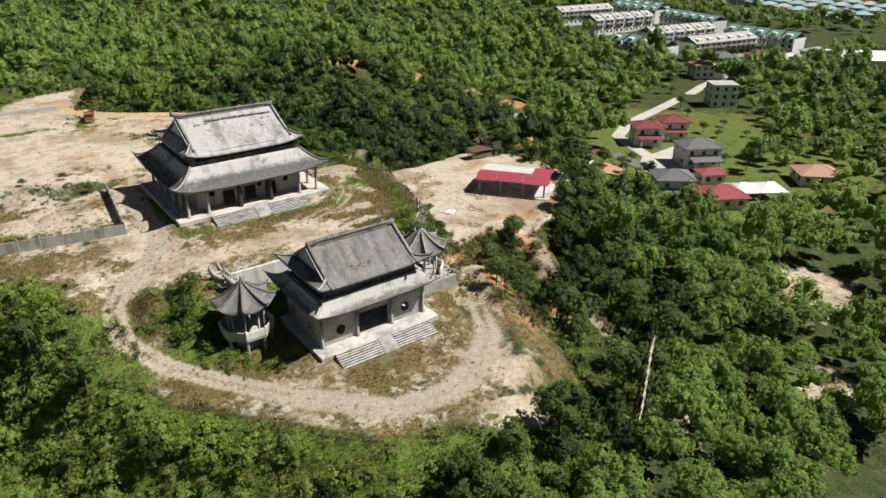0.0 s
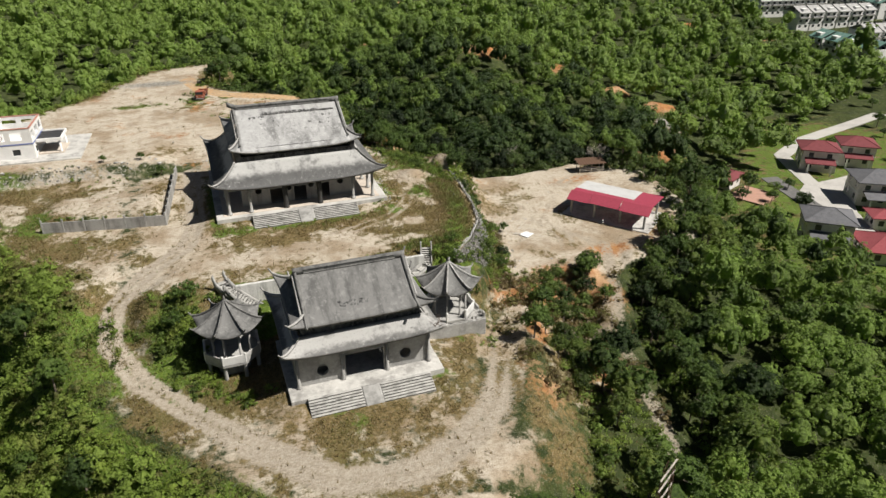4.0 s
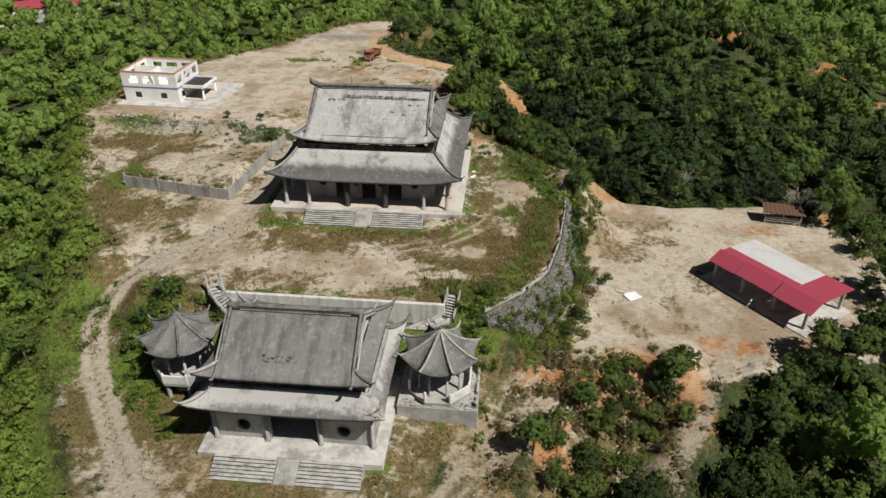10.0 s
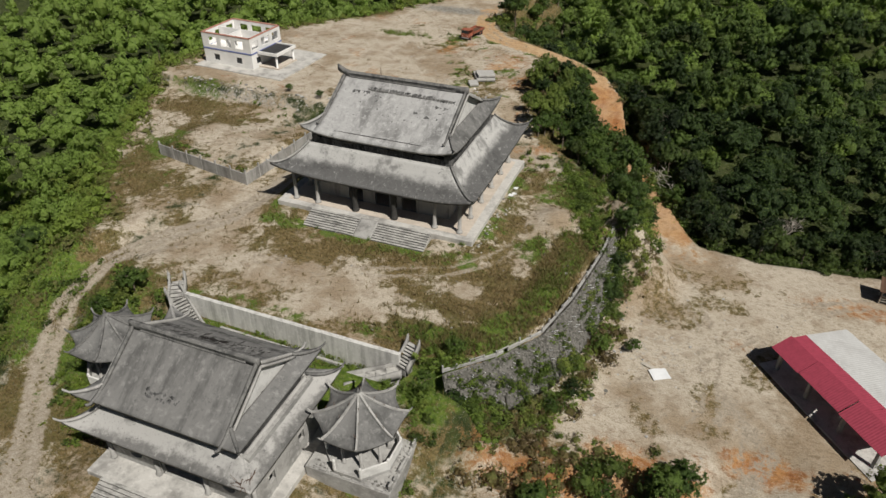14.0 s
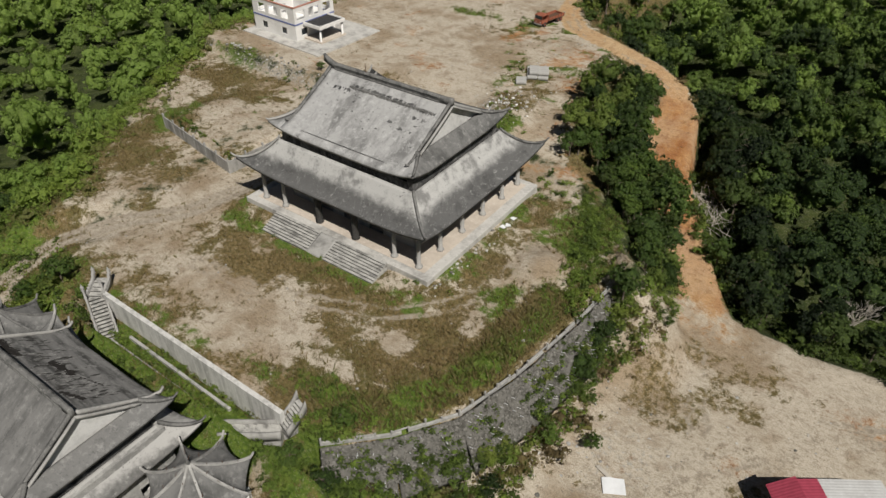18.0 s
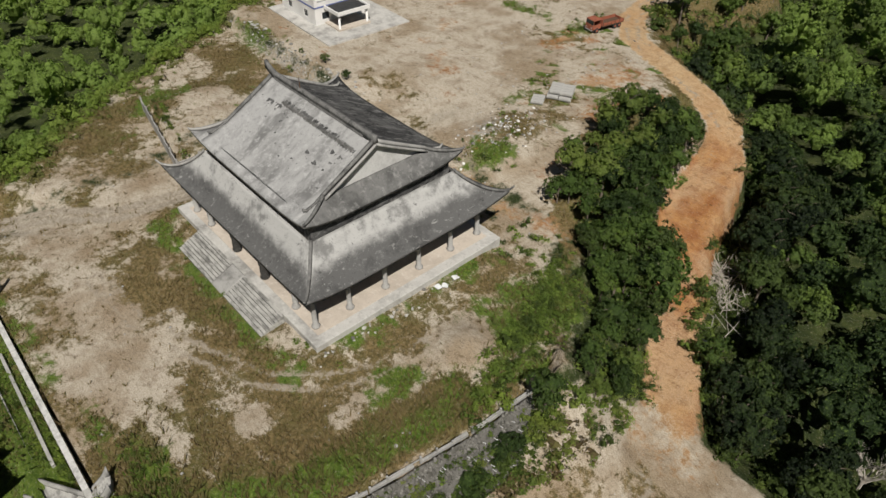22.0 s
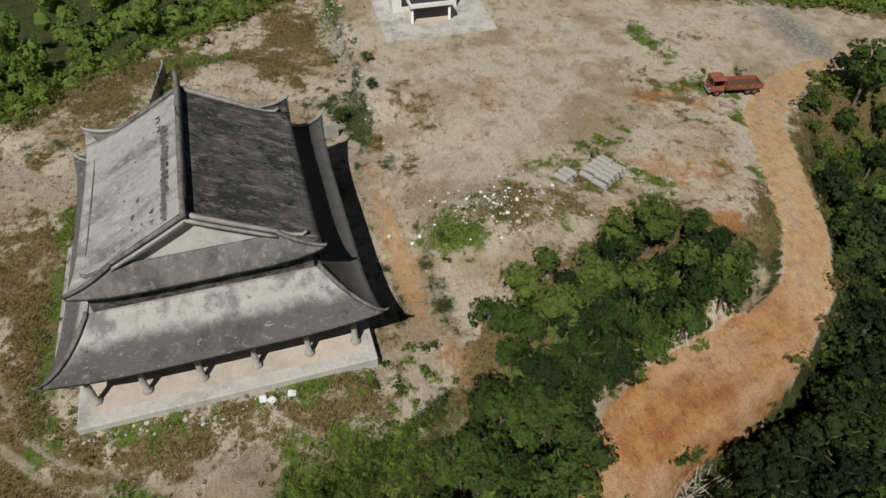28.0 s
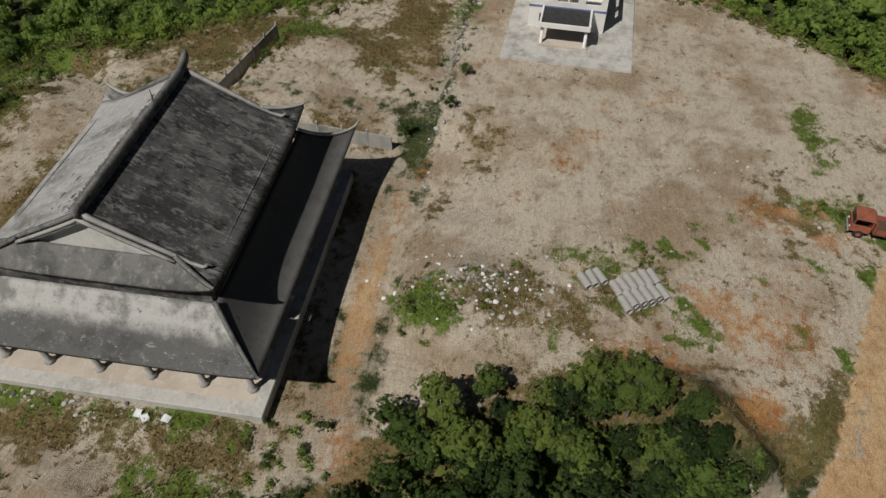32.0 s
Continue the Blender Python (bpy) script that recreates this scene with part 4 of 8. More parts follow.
    for line in ([(43, -30, 0), (47, -21, 0), (46, -8, 0), (41, 5, 0)], [(34, -26, 0), (43, -15, 0), (53, -3, 0), (62, 5, 0)], [(50, -27, 0), (48, -14, 0), (56, 2, 0), (66, 7, 0)]):
        d_yard = along(line, x, y)[0]
        track = np.maximum(track, (0.1 + 0.8 * fractal(x, y, 4.5, 99)) * (1 - smooth(np.abs(d_yard - 0.9), 0.15, 0.8)) * yard)
    gravel = np.maximum.reduce([1.2 * spot(x, y, 122, 50, 4, 7), 0.55 * spot(x, y, -2, 27, 3, 6), 0.8 * spot(x, y, -24, 84, 14, 4), 0.55 * spot(x, y, -42, 19, 18, 1.8), 0.35 * yard * spot(x, y, 40, -14, 7, 8)])
    return tuple(np.clip(c, 0, 1) for c in (bare, dry, lush, clay, track, gravel))


def build_ground():
    gx, gy = axis(-68, 84, 0.75, -2500, 2800), axis(-106, 92, 0.75, -1500, 3000)
    X, Y = np.meshgrid(gx, gy)
    x, y = X.ravel(), Y.ravel()
    z = height(x, y)
    n, m = len(gx), len(gy)
    i, j = np.meshgrid(np.arange(n - 1), np.arange(m - 1))
    a = (j * n + i).ravel()
    faces = np.stack([a, a + 1, a + n + 1, a + n], 1)
    ob = joined("ground", np.stack([x, y, z], 1), faces, GROUND)
    kinds = cover(x, y)
    d, _ = along(CLAY_ROAD, x, y)
    tan = np.clip(0.95 * smooth(y, 46, 60), 0, 1) * (1 - smooth(d, 3, 5)) * (0.7 + 0.6 * (fractal(x, y, 5, 12) - 0.5)) + 0.35 * np.exp(-((d - 2.8) / 0.5) ** 2) * smooth(y, 16, 24) + 0.55 * (1 - smooth(y, 8, 24)) * (d < 6) + 0.7 * spot(x, y, 2, 17.4, 14, 2.2)
    for name, cols, last in (("cover", kinds[:3], np.ones_like(x)), ("soil", kinds[3:], np.clip(tan, 0, 1))):
        at = ob.data.attributes.new(name, "FLOAT_COLOR", "POINT")
        at.data.foreach_set("color", np.stack([*cols, last], 1).astype(np.float32).ravel())
    ob.data.polygons.foreach_set("use_smooth", np.ones(len(faces), bool))
    return tagged(ob, "sandy soil with dry grass, clay and dirt tracks", "ground", kind="structure")


build_ground()


# ---- temple halls ----
def stair(parent, x0, x1, y_top, y_low, z_low, z_top, count, name="stair_flight"):
    flight = new(name)
    flight.parent = parent
    tread, rise = (y_top - y_low) / count, (z_top - z_low) / count
    for k in range(count):
        part("step", boxed(x0, x1, y_low + k * tread, y_top, z_low + k * rise - (0.3 if k == 0 else 0), z_low + (k + 1) * rise - 0.004 * (k == count - 1), bevel=0.02), STEP, flight)
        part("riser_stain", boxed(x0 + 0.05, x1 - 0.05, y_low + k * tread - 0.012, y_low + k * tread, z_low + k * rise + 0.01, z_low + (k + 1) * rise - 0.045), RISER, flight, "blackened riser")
    return flight


def hip_line(fn, u, n=10):
    return [fn(u, k / n) for k in range(n + 1)]


def hall(name, label, at, plat, wall, low_in, low_out, low_z, up_out, up_z, ridge_half, gable_in, ridge_z, lift, roof_mat, front_holes, side_holes, col_x, col_side, ground_z, band=0.36, north=0.0, tip_out=0.5, broken=False, horns=(1.0, 1.0), wall_mat=None, skirt_mat=None, back_mat=None):
    """A temple hall with a double roof; plat: half width, half depth, top; low_z, up_z: (top, eave) of the two skirts."""
    h = thing(name, label, "temple", at)
    px, py, pz = plat
    part("platform", boxed(-px, px, -py, py, ground_z - 0.6, pz, bevel=0.06), SLAB, h, "cracked pale cement platform")
    wx, wy = wall
    if col_x:
        part("porch_floor", boxed(-px + 1.2, px - 1.2, -py + 1.0, py - 1.0, pz, pz + 0.03), FLOOR, h, "dusty pinkish porch floor")
    # walls of the lower storey, with real openings
    top = low_z[0] - 0.1
    for side, (a, b) in enumerate(((wx, wy), (wy, wx), (wx, wy), (wy, wx))):
        holes = front_holes if side in (0, 2) else side_holes
        bm = wall_with_holes(-a + (0.0 if side % 2 == 0 else 0.35), a - (0.0 if side % 2 == 0 else 0.35), pz, top, -b, -b + 0.35, holes)
        bm.transform(Matrix.Rotation(radians((0, 90, 180, 270)[side]), 4, "Z"))
        wall_ob = part("wall", bm, wall_mat or WALL, h)
        for hole in holes:
            rot = Matrix.Rotation(radians((0, 90, 180, 270)[side]), 4, "Z")
            if hole[0] == "box":
                bm = bmesh.new()
                for q in ((hole[1] - 0.14, hole[1], pz, hole[4] + 0.14), (hole[2], hole[2] + 0.14, pz, hole[4] + 0.14), (hole[1], hole[2], hole[4], hole[4] + 0.14)):
                    box(bm, q[0], q[1], -b - 0.06, -b + 0.1, q[2], q[3])
            else:
                bm = bmesh.new()
                ring = [(hole[1] + hole[3] * 1.06 * math.cos(t * math.pi / 12), -b - 0.02, hole[2] + hole[3] * 1.06 * math.sin(t * math.pi / 12)) for t in range(25)]
                tube(bm, ring, 0.07, n=5)
            bm.transform(rot)
            part("door_frame" if hole[0] == "box" else "window_ring", bm, PALE, wall_ob)
    # columns
    for side, xs in ((0, col_x), (1, col_side), (2, col_x)):
        for c in xs:
            x, y = {0: (c, -py + 1.5), 1: (px - 2.2, c), 2: (c, py - 1.5)}[side]
            dark = side == 0 and abs(c) < 4
            bm = lathe(bmesh.new(), [(0.42, 0), (0.46, 0.12), (0.36, 0.32), (0.26, 0.4), (0.25, 2.4), (0.235, low_z[1] - pz - 0.15)], 14, (x, y, pz + 0.03))
            if dark:
                bm.free()
                bm = lathe(bmesh.new(), [(0.5, 0), (0.54, 0.2), (0.40, 0.4), (0.46, 0.9), (0.38, 1.5), (0.47, 2.1), (0.39, 2.7), (0.46, 3.3), (0.40, low_z[1] - pz - 0.15)], 14, (x, y, pz + 0.03))
            part("column", bm, CARVED if dark else COLUMN, h, "column carved with coiling dark stone relief" if dark else "", True)
    if col_x:
        for c in col_side:
            part("column", lathe(bmesh.new(), [(0.42, 0), (0.46, 0.12), (0.36, 0.32), (0.26, 0.4), (0.25, 2.4), (0.235, low_z[1] - pz - 0.15)], 14, (-px + 2.2, c, pz + 0.03)), COLUMN, h, "", True)
        part("eave_beam", boxed(-px + 1.9, px - 1.9, -py + 1.3, -py + 1.7, low_z[1] - 0.55, low_z[1] - 0.12), COLUMN, h)
        part("eave_beam", boxed(px - 2.4, px - 2.0, -py + 1.7, py - 1.7, low_z[1] - 0.55, low_z[1] - 0.12), COLUMN, h)
    # lower roof: a pale upper band and a weathered skirt, four mitred slopes
    low = new("lower_roof")
    low.parent = h
    for side in range(4):
        k = dict(inner=low_in, outer=low_out, zi=low_z[0], ze=low_z[1], lift=lift, north=north)
        part("roof_skirt", sheet(eave(side, **k), 44, 12, 0.34), SKIRT_NORTH if side == 2 and not broken else skirt_mat, low, "cement roof skirt, pale above save on the main north side, stained below", True)
        if not (broken and side == 0):
            pts = hip_line(eave(side, **k), 1.0, 14)
            tip = pts[-1] + (pts[-1] - pts[-3]).normalized() * 0.5 + Vector((0, 0, 0.35))
            # western hips pale: their lit look is put into the colour
            part("hip_ridge", ribbon(bmesh.new(), pts + [tip], 0.36, 0.28, 0.6), RIDGE if side < 2 else PALE, low, "", True)
    # clerestory
    cx, cy = low_in[0] - 0.35, low_in[1] - 0.35
    z0, z1 = low_z[0] - 0.5, up_z[1] + 0.5
    mid = (low_z[0] + up_z[1]) / 2
    slots = [("box", -cx * 0.92, -cx * 0.34, mid - 0.1, up_z[1] - 0.15), ("box", -cx * 0.29, cx * 0.29, mid - 0.1, up_z[1] - 0.15), ("box", cx * 0.34, cx * 0.92, mid - 0.1, up_z[1] - 0.15)]
    for side, (a, b) in enumerate(((cx, cy), (cy, cx), (cx, cy), (cy, cx))):
        e = 0.0 if side % 2 == 0 else 0.3
        bm = wall_with_holes(-a + e, a - e, z0, z1, -b, -b + 0.3, slots if side % 2 == 0 else [])
        bm.transform(Matrix.Rotation(radians((0, 90, 180, 270)[side]), 4, "Z"))
        part("clerestory_wall", bm, ROOF_DARK, h)
    # added blocker: keeps the clerestory slots dark and hides the far side
    part("attic_blocker", boxed(-cx + 0.3, cx - 0.3, -0.12, 0.12, z0, z1), DARK_INSIDE, h)
    # upper roof: hip and gable
    upper = new("upper_roof")
    upper.parent = h
    gx, gy, gz = gable_in
    for side in range(4):
        k = dict(inner=(gx, gy), outer=up_out, zi=gz, ze=up_z[1], lift=lift * 0.75, curve=1.06, flare=tip_out)
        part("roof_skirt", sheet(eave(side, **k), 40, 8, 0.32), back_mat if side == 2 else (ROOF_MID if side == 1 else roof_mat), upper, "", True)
        pts = hip_line(eave(side, **k), 1.0, 14)
        tip = pts[-1] + (pts[-1] - pts[-3]).normalized() * tip_out + Vector((0, 0, 0.4 * tip_out / 0.5))
        # same split here: pale tone for the lit-looking western hips
        part("hip_ridge", ribbon(bmesh.new(), pts + [tip], 0.36, 0.3, 0.6), RIDGE if side < 2 else PALE, upper, "", True)
    for sgn in (-1, 1):
        lip = eave(0 if sgn < 0 else 2, inner=(gx, gy), outer=up_out, zi=gz, ze=up_z[1], lift=lift * 0.75, curve=1.06, flare=tip_out)

        def slope(u, v, sgn=sgn, lip=lip):
            # the slope runs on without a break from the ridge to the eave
            if v <= 0.68:
                w = v / 0.68
                return Vector(((2 * u - 1) * gx * -sgn, sgn * gy * w, ridge_z + (gz - ridge_z) * (w ** 0.95) + 0.05))
            w = (v - 0.68) / 0.32 * 0.985
            span = gx / (gx + (up_out[0] - gx) * w)
            p = lip(0.5 + (u - 0.5) * span, w)
            return Vector((p.x, p.y, p.z + 0.05))
        part("roof_slope", sheet(slope, 30, 25, 0.3), roof_mat if sgn < 0 else back_mat, upper, "grey weathered cement slope with dark stains" if sgn < 0 else "dark streaked north slope", True)
        bm = bmesh.new()
        gxx = sgn * (gx - 0.25)
        prof = [(-gy, gz - 0.4), (gy, gz - 0.4)] + [(gy * q, ridge_z + (gz - ridge_z) * q ** 0.95 - 0.15) for q in (1.0, 0.75, 0.5, 0.25, 0.0)] + [(-gy * q, ridge_z + (gz - ridge_z) * q ** 0.95 - 0.15) for q in (0.25, 0.5, 0.75, 1.0)]
        a = [bm.verts.new((gxx, yy, zz)) for yy, zz in prof]
        b = [bm.verts.new((gxx - sgn * 0.25, yy, zz)) for yy, zz in prof]
        bm.faces.new(a)
        bm.faces.new(b[::-1])
        for i in range(len(a)):
            bm.faces.new((a[i], b[i], b[(i + 1) % len(a)], a[(i + 1) % len(a)]))
        bmesh.ops.recalc_face_normals(bm, faces=bm.faces)
        part("gable", bm, GABLE, upper, "pale rendered gable triangle")
        for fb in (-1, 1):
            pts = [Vector((sgn * (gx - 0.1), fb * gy * v, ridge_z + (gz - ridge_z) * v ** 0.95 - 0.02)) for v in [q / 8 for q in range(9)]]
            tail = [pts[-1] + Vector((sgn * 0.05, fb * 1.0, -0.55)), pts[-1] + Vector((sgn * 0.1, fb * 1.9, -0.75)), pts[-1] + Vector((sgn * 0.1, fb * 2.3, -0.45))]
            part("gable_ridge", ribbon(bmesh.new(), pts + tail, 0.38, 0.42, 0.6), RIDGE if fb < 0 else PALE, upper, "", True)
            part("barge_band", ribbon(bmesh.new(), [p + Vector((sgn * 0.36, 0, -0.22)) for p in pts], 0.26, 0.26), PALE, upper, "", True)
    rl = ridge_half
    pts = [Vector((x, 0, ridge_z - 0.1 + 1.35 * horns[int(x > 0)] * max(0, (abs(x) - rl * 0.86) / (rl * 0.24)) ** 1.6)) for x in np.linspace(-rl * (1.0 + 0.1 * horns[0]), rl * (1.0 + 0.1 * horns[1]), 33)]
    part("main_ridge", ribbon(bmesh.new(), pts, 0.42, 0.85), RIDGE, upper, "long straight ridge with upswept ends", True)
    for z_, w_ in ((0.62, 0.56), (0.12, 0.6)):
        part("ridge_moulding", ribbon(bmesh.new(), [p + Vector((0, 0, z_)) for p in pts[3:-3]], w_, 0.12), RIDGE, upper)
    return h


MAIN = hall("main_temple_hall", "large abandoned grey cement temple hall with double upswept roof", (0, 0, 0),
            plat=(14.75, 12.3, 1.3), wall=(10.0, 8.3), low_in=(10.5, 8.9), low_out=(14.3, 12.1), low_z=(9.7, 6.1), up_out=(10.9, 9.4), up_z=(0, 11.3),
            ridge_half=9.4, gable_in=(9.2, 6.2, 12.85), ridge_z=16.2, lift=1.35, roof_mat=ROOF,
            front_holes=[("round", -7.2, 3.9, 0.55), ("box", -5.2, -3.0, 1.34, 4.0), ("round", -1.95, 3.9, 0.5), ("box", -1.1, 1.1, 1.34, 4.0), ("round", 1.95, 3.9, 0.5), ("box", 3.0, 5.2, 1.34, 4.0), ("round", 7.2, 3.9, 0.55)],
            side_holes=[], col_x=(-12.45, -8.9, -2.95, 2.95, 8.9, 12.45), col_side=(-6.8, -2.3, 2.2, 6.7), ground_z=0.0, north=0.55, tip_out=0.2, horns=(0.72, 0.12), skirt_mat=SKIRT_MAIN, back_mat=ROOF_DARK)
stair(MAIN, -9.0, -1.35, -12.3, -15.1, 0.05, 1.3, 8)
stair(MAIN, 1.35, 9.0, -12.3, -15.1, 0.05, 1.3, 8)


def carved_ramp(parent, half, y_top, y_low, z_low, z_top):
    bm = sheet(lambda u, v: Vector(((2 * u - 1) * half, y_top + (y_low - y_top) * v, z_top + 0.06 + (z_low - z_top) * v + 0.03 * math.sin(u * 9) * math.sin(v * 11))), 14, 14, 0.5)
    part("carved_ramp_slab", bm, WALL, parent, "sloping relief slab between the stair flights", True)


carved_ramp(MAIN, 1.3, -12.3, -15.1, 0.1, 1.3)
FRONT = hall("front_temple_hall", "abandoned grey cement gate hall with broken upswept eaves", (0, -47.3, 0),
             plat=(9.9, 7.9, -4.8), wall=(8.6, 5.4), low_in=(7.9, 5.3), low_out=(9.9, 7.4), low_z=(2.55, 0.9), up_out=(8.6, 6.3), up_z=(0, 4.35),
             ridge_half=7.2, gable_in=(7.0, 4.9, 5.15), ridge_z=8.3, lift=1.1, roof_mat=ROOF_FRONT,
             front_holes=[("round", -5.4, -2.9, 0.75), ("box", -2.5, 2.5, -4.78, -1.3), ("round", 5.4, -2.9, 0.75)],
             side_holes=[("box", -3.6, -2.6, -3.4, -2.2), ("box", 1.6, 2.6, -3.4, -2.2)], col_x=(), col_side=(), ground_z=-6.0, band=0.58, broken=True, horns=(0.0, 0.0), wall_mat=PALE, skirt_mat=SKIRT_FRONT, back_mat=ROOF_TORN)
stair(FRONT, -7.9, -1.2, -7.9, -10.4, -5.95, -4.8, 7)
stair(FRONT, 1.2, 7.9, -7.9, -10.4, -5.95, -4.8, 7)
carved_ramp(FRONT, 1.15, -7.9, -10.4, -5.9, -4.8)
for cx in (-8.5, -2.9, 2.9, 8.5):
    part("column", lathe(bmesh.new(), [(0.34, 0), (0.36, 0.15), (0.22, 0.4), (0.19, 5.4)], 12, (cx, -5.6, -4.8)), COLUMN, FRONT, "", True)


# ---- corner pavilions ----
def pavilion(name, label, at, r=4.6, broken=False):
    p = thing(name, label, "pavilion", at)
    n = 8
    t0 = math.pi / 8
    DECK, EAVE, RISE = 2.5, 6.9, 3.15
    part("core", lathe(bmesh.new(), [(2.2, -0.3), (2.2, DECK - 0.2)], n, turn=t0), WALL, p)
    part("deck", lathe(bmesh.new(), [(3.3, DECK - 0.6), (3.8, DECK - 0.35), (3.8, DECK)], n, turn=t0), PALE, p)
    ang = [t0 + 2 * math.pi * i / n for i in range(n)]
    for i, a in enumerate(ang):
        m = a + math.pi / n
        part("column", lathe(bmesh.new(), [(0.24, 0), (0.26, 0.15), (0.17, 0.28), (0.16, EAVE - DECK)], 10, (2.5 * math.cos(a), 2.5 * math.sin(a), DECK)), COLUMN, p, "", True)
        part("post", lathe(bmesh.new(), [(0.26, -0.3), (0.26, DECK - 0.4)], 8, (3.3 * math.cos(a), 3.3 * math.sin(a), 0)), COLUMN, p)
        part("baluster_post", lathe(bmesh.new(), [(0.17, 0), (0.17, 1.3), (0.1, 1.42)], 8, (3.66 * math.cos(a), 3.66 * math.sin(a), DECK)), GABLE, p)
        if not (broken and i in (4, 5)):
            bm = boxed(-1.36, 1.36, -0.1, 0.1, DECK, DECK + 1.15, bevel=0.03)
            bm.transform(Matrix.Translation((3.42 * math.cos(m), 3.42 * math.sin(m), 0)) @ Matrix.Rotation(m + math.pi / 2, 4, "Z"))
            part("balustrade", bm, GABLE if broken or i % 2 else PALE, p)
        bm = boxed(-1.0, 1.0, -0.06, 0.06, EAVE - 0.75, EAVE - 0.3)
        bm.transform(Matrix.Translation((2.33 * math.cos(m), 2.33 * math.sin(m), 0)) @ Matrix.Rotation(m + math.pi / 2, 4, "Z"))
        part("lintel", bm, COLUMN, p)
    bm = bmesh.new()
    nv, nu = 8, 8
    rings = []
    for j in range(nv + 1):
        v = j / nv
        row = []
        for i in range(n * nu):
            f = (i % nu) / nu
            a, b = ang[i // nu], ang[i // nu] + 2 * math.pi / n
            c = abs(2 * f - 1) ** 3
            rr = 0.15 + (r * (0.90 + 0.10 * c) - 0.15) * v
            p0, p1 = Vector((math.cos(a), math.sin(a))), Vector((math.cos(b), math.sin(b)))
            q = (p0 * (1 - f) + p1 * f) * rr
            row.append(bm.verts.new((q.x, q.y, EAVE + RISE * (1 - v) ** 1.28 + 0.7 * c * v ** 2.2 - 0.12 * math.sin(math.pi * f) * v)))
        rings.append(row)
    lows = [[bm.verts.new(v.co - Vector((0, 0, 0.2))) for v in row] for row in rings]
    m = n * nu
    for j in range(nv):
        for i in range(m):
            k = (i + 1) % m
            bm.faces.new((rings[j][i], rings[j + 1][i], rings[j + 1][k], rings[j][k]))
            bm.faces.new((lows[j][i], lows[j][k], lows[j + 1][k], lows[j + 1][i]))
    for i in range(m):
        k = (i + 1) % m
        bm.faces.new((rings[nv][i], lows[nv][i], lows[nv][k], rings[nv][k]))
        bm.faces.new((rings[0][i], rings[0][k], lows[0][k], lows[0][i]))
    bmesh.ops.recalc_face_normals(bm, faces=bm.faces)
    roof = part("roof", bm, ROOF_MID, p, "octagonal upswept cement roof", True)
    for a in ang:
        pts = []
        for j in range(nv + 1):
            v = j / nv
            rr = 0.15 + (r - 0.15) * v
            pts.append(Vector((rr * math.cos(a), rr * math.sin(a), EAVE - 0.02 + RISE * (1 - v) ** 1.28 + 0.7 * v ** 2.2)))
        pts.append(pts[-1] + Vector((0.35 * math.cos(a), 0.35 * math.sin(a), 0.4)))
        part("hip_ridge", ribbon(bmesh.new(), pts, 0.24, 0.2, 0.8), RIDGE if not broken else PALE, roof)
        if broken:
            for k in (2, 4, 6):
                q = pts[k]
                part("rebar_stub", tube(bmesh.new(), [q, q + Vector((random.uniform(-0.3, 0.3), random.uniform(-0.3, 0.3), 0.55))], 0.03, 0.02, 4), REBAR, roof)
    part("finial", lathe(bmesh.new(), [(0.24, 0), (0.3, 0.15), (0.16, 0.3), (0.2, 0.5), (0.08, 0.7), (0.03, 0.95)], 10, (0, 0, EAVE + RISE - 0.15)), RIDGE, roof, "", True)
    part("eave_ring", lathe(bmesh.new(), [(2.6, EAVE - 0.3), (2.6, EAVE + 0.1)], n, turn=t0), COLUMN, p)
    return p


pavilion("octagonal_pavilion", "grey octagonal cement pavilion with upswept roof ridges", (-15.6, -43.4, -6.0))
pavilion("ruined_pavilion", "octagonal pavilion with crumbled white balustrade", (14.7, -43.6, -6.0), broken=True)


def wall_run(name, label, pts, base, top, thick, mat, post=0.0, kind="", proud=0.15):
    w = thing(name, label, "wall", kind=kind)
    for a, b in zip(pts, pts[1:]):
        d = Vector((b[0] - a[0], b[1] - a[1], 0))
        ln = d.length
        m = Matrix.Translation((a[0], a[1], 0)) @ Matrix.Rotation(math.atan2(d.y, d.x), 4, "Z")
        n = max(1, round(ln / 3.2))
        for k in range(n):
            bm = boxed(ln * k / n + (post / 2 if post else 0.004), ln * (k + 1) / n - (post / 2 if post else 0.004), -thick / 2, thick / 2, base, top - 0.02 * (k % 2), bevel=0.02)
            bm.transform(m)
            part("panel", bm, mat, w)
            if post:
                bm = boxed(ln * k / n - post / 2, ln * k / n + post / 2, -post / 2, post / 2, base, top + proud, bevel=0.02)
                bm.transform(m)
                part("post", bm, PALE, w)
    return w


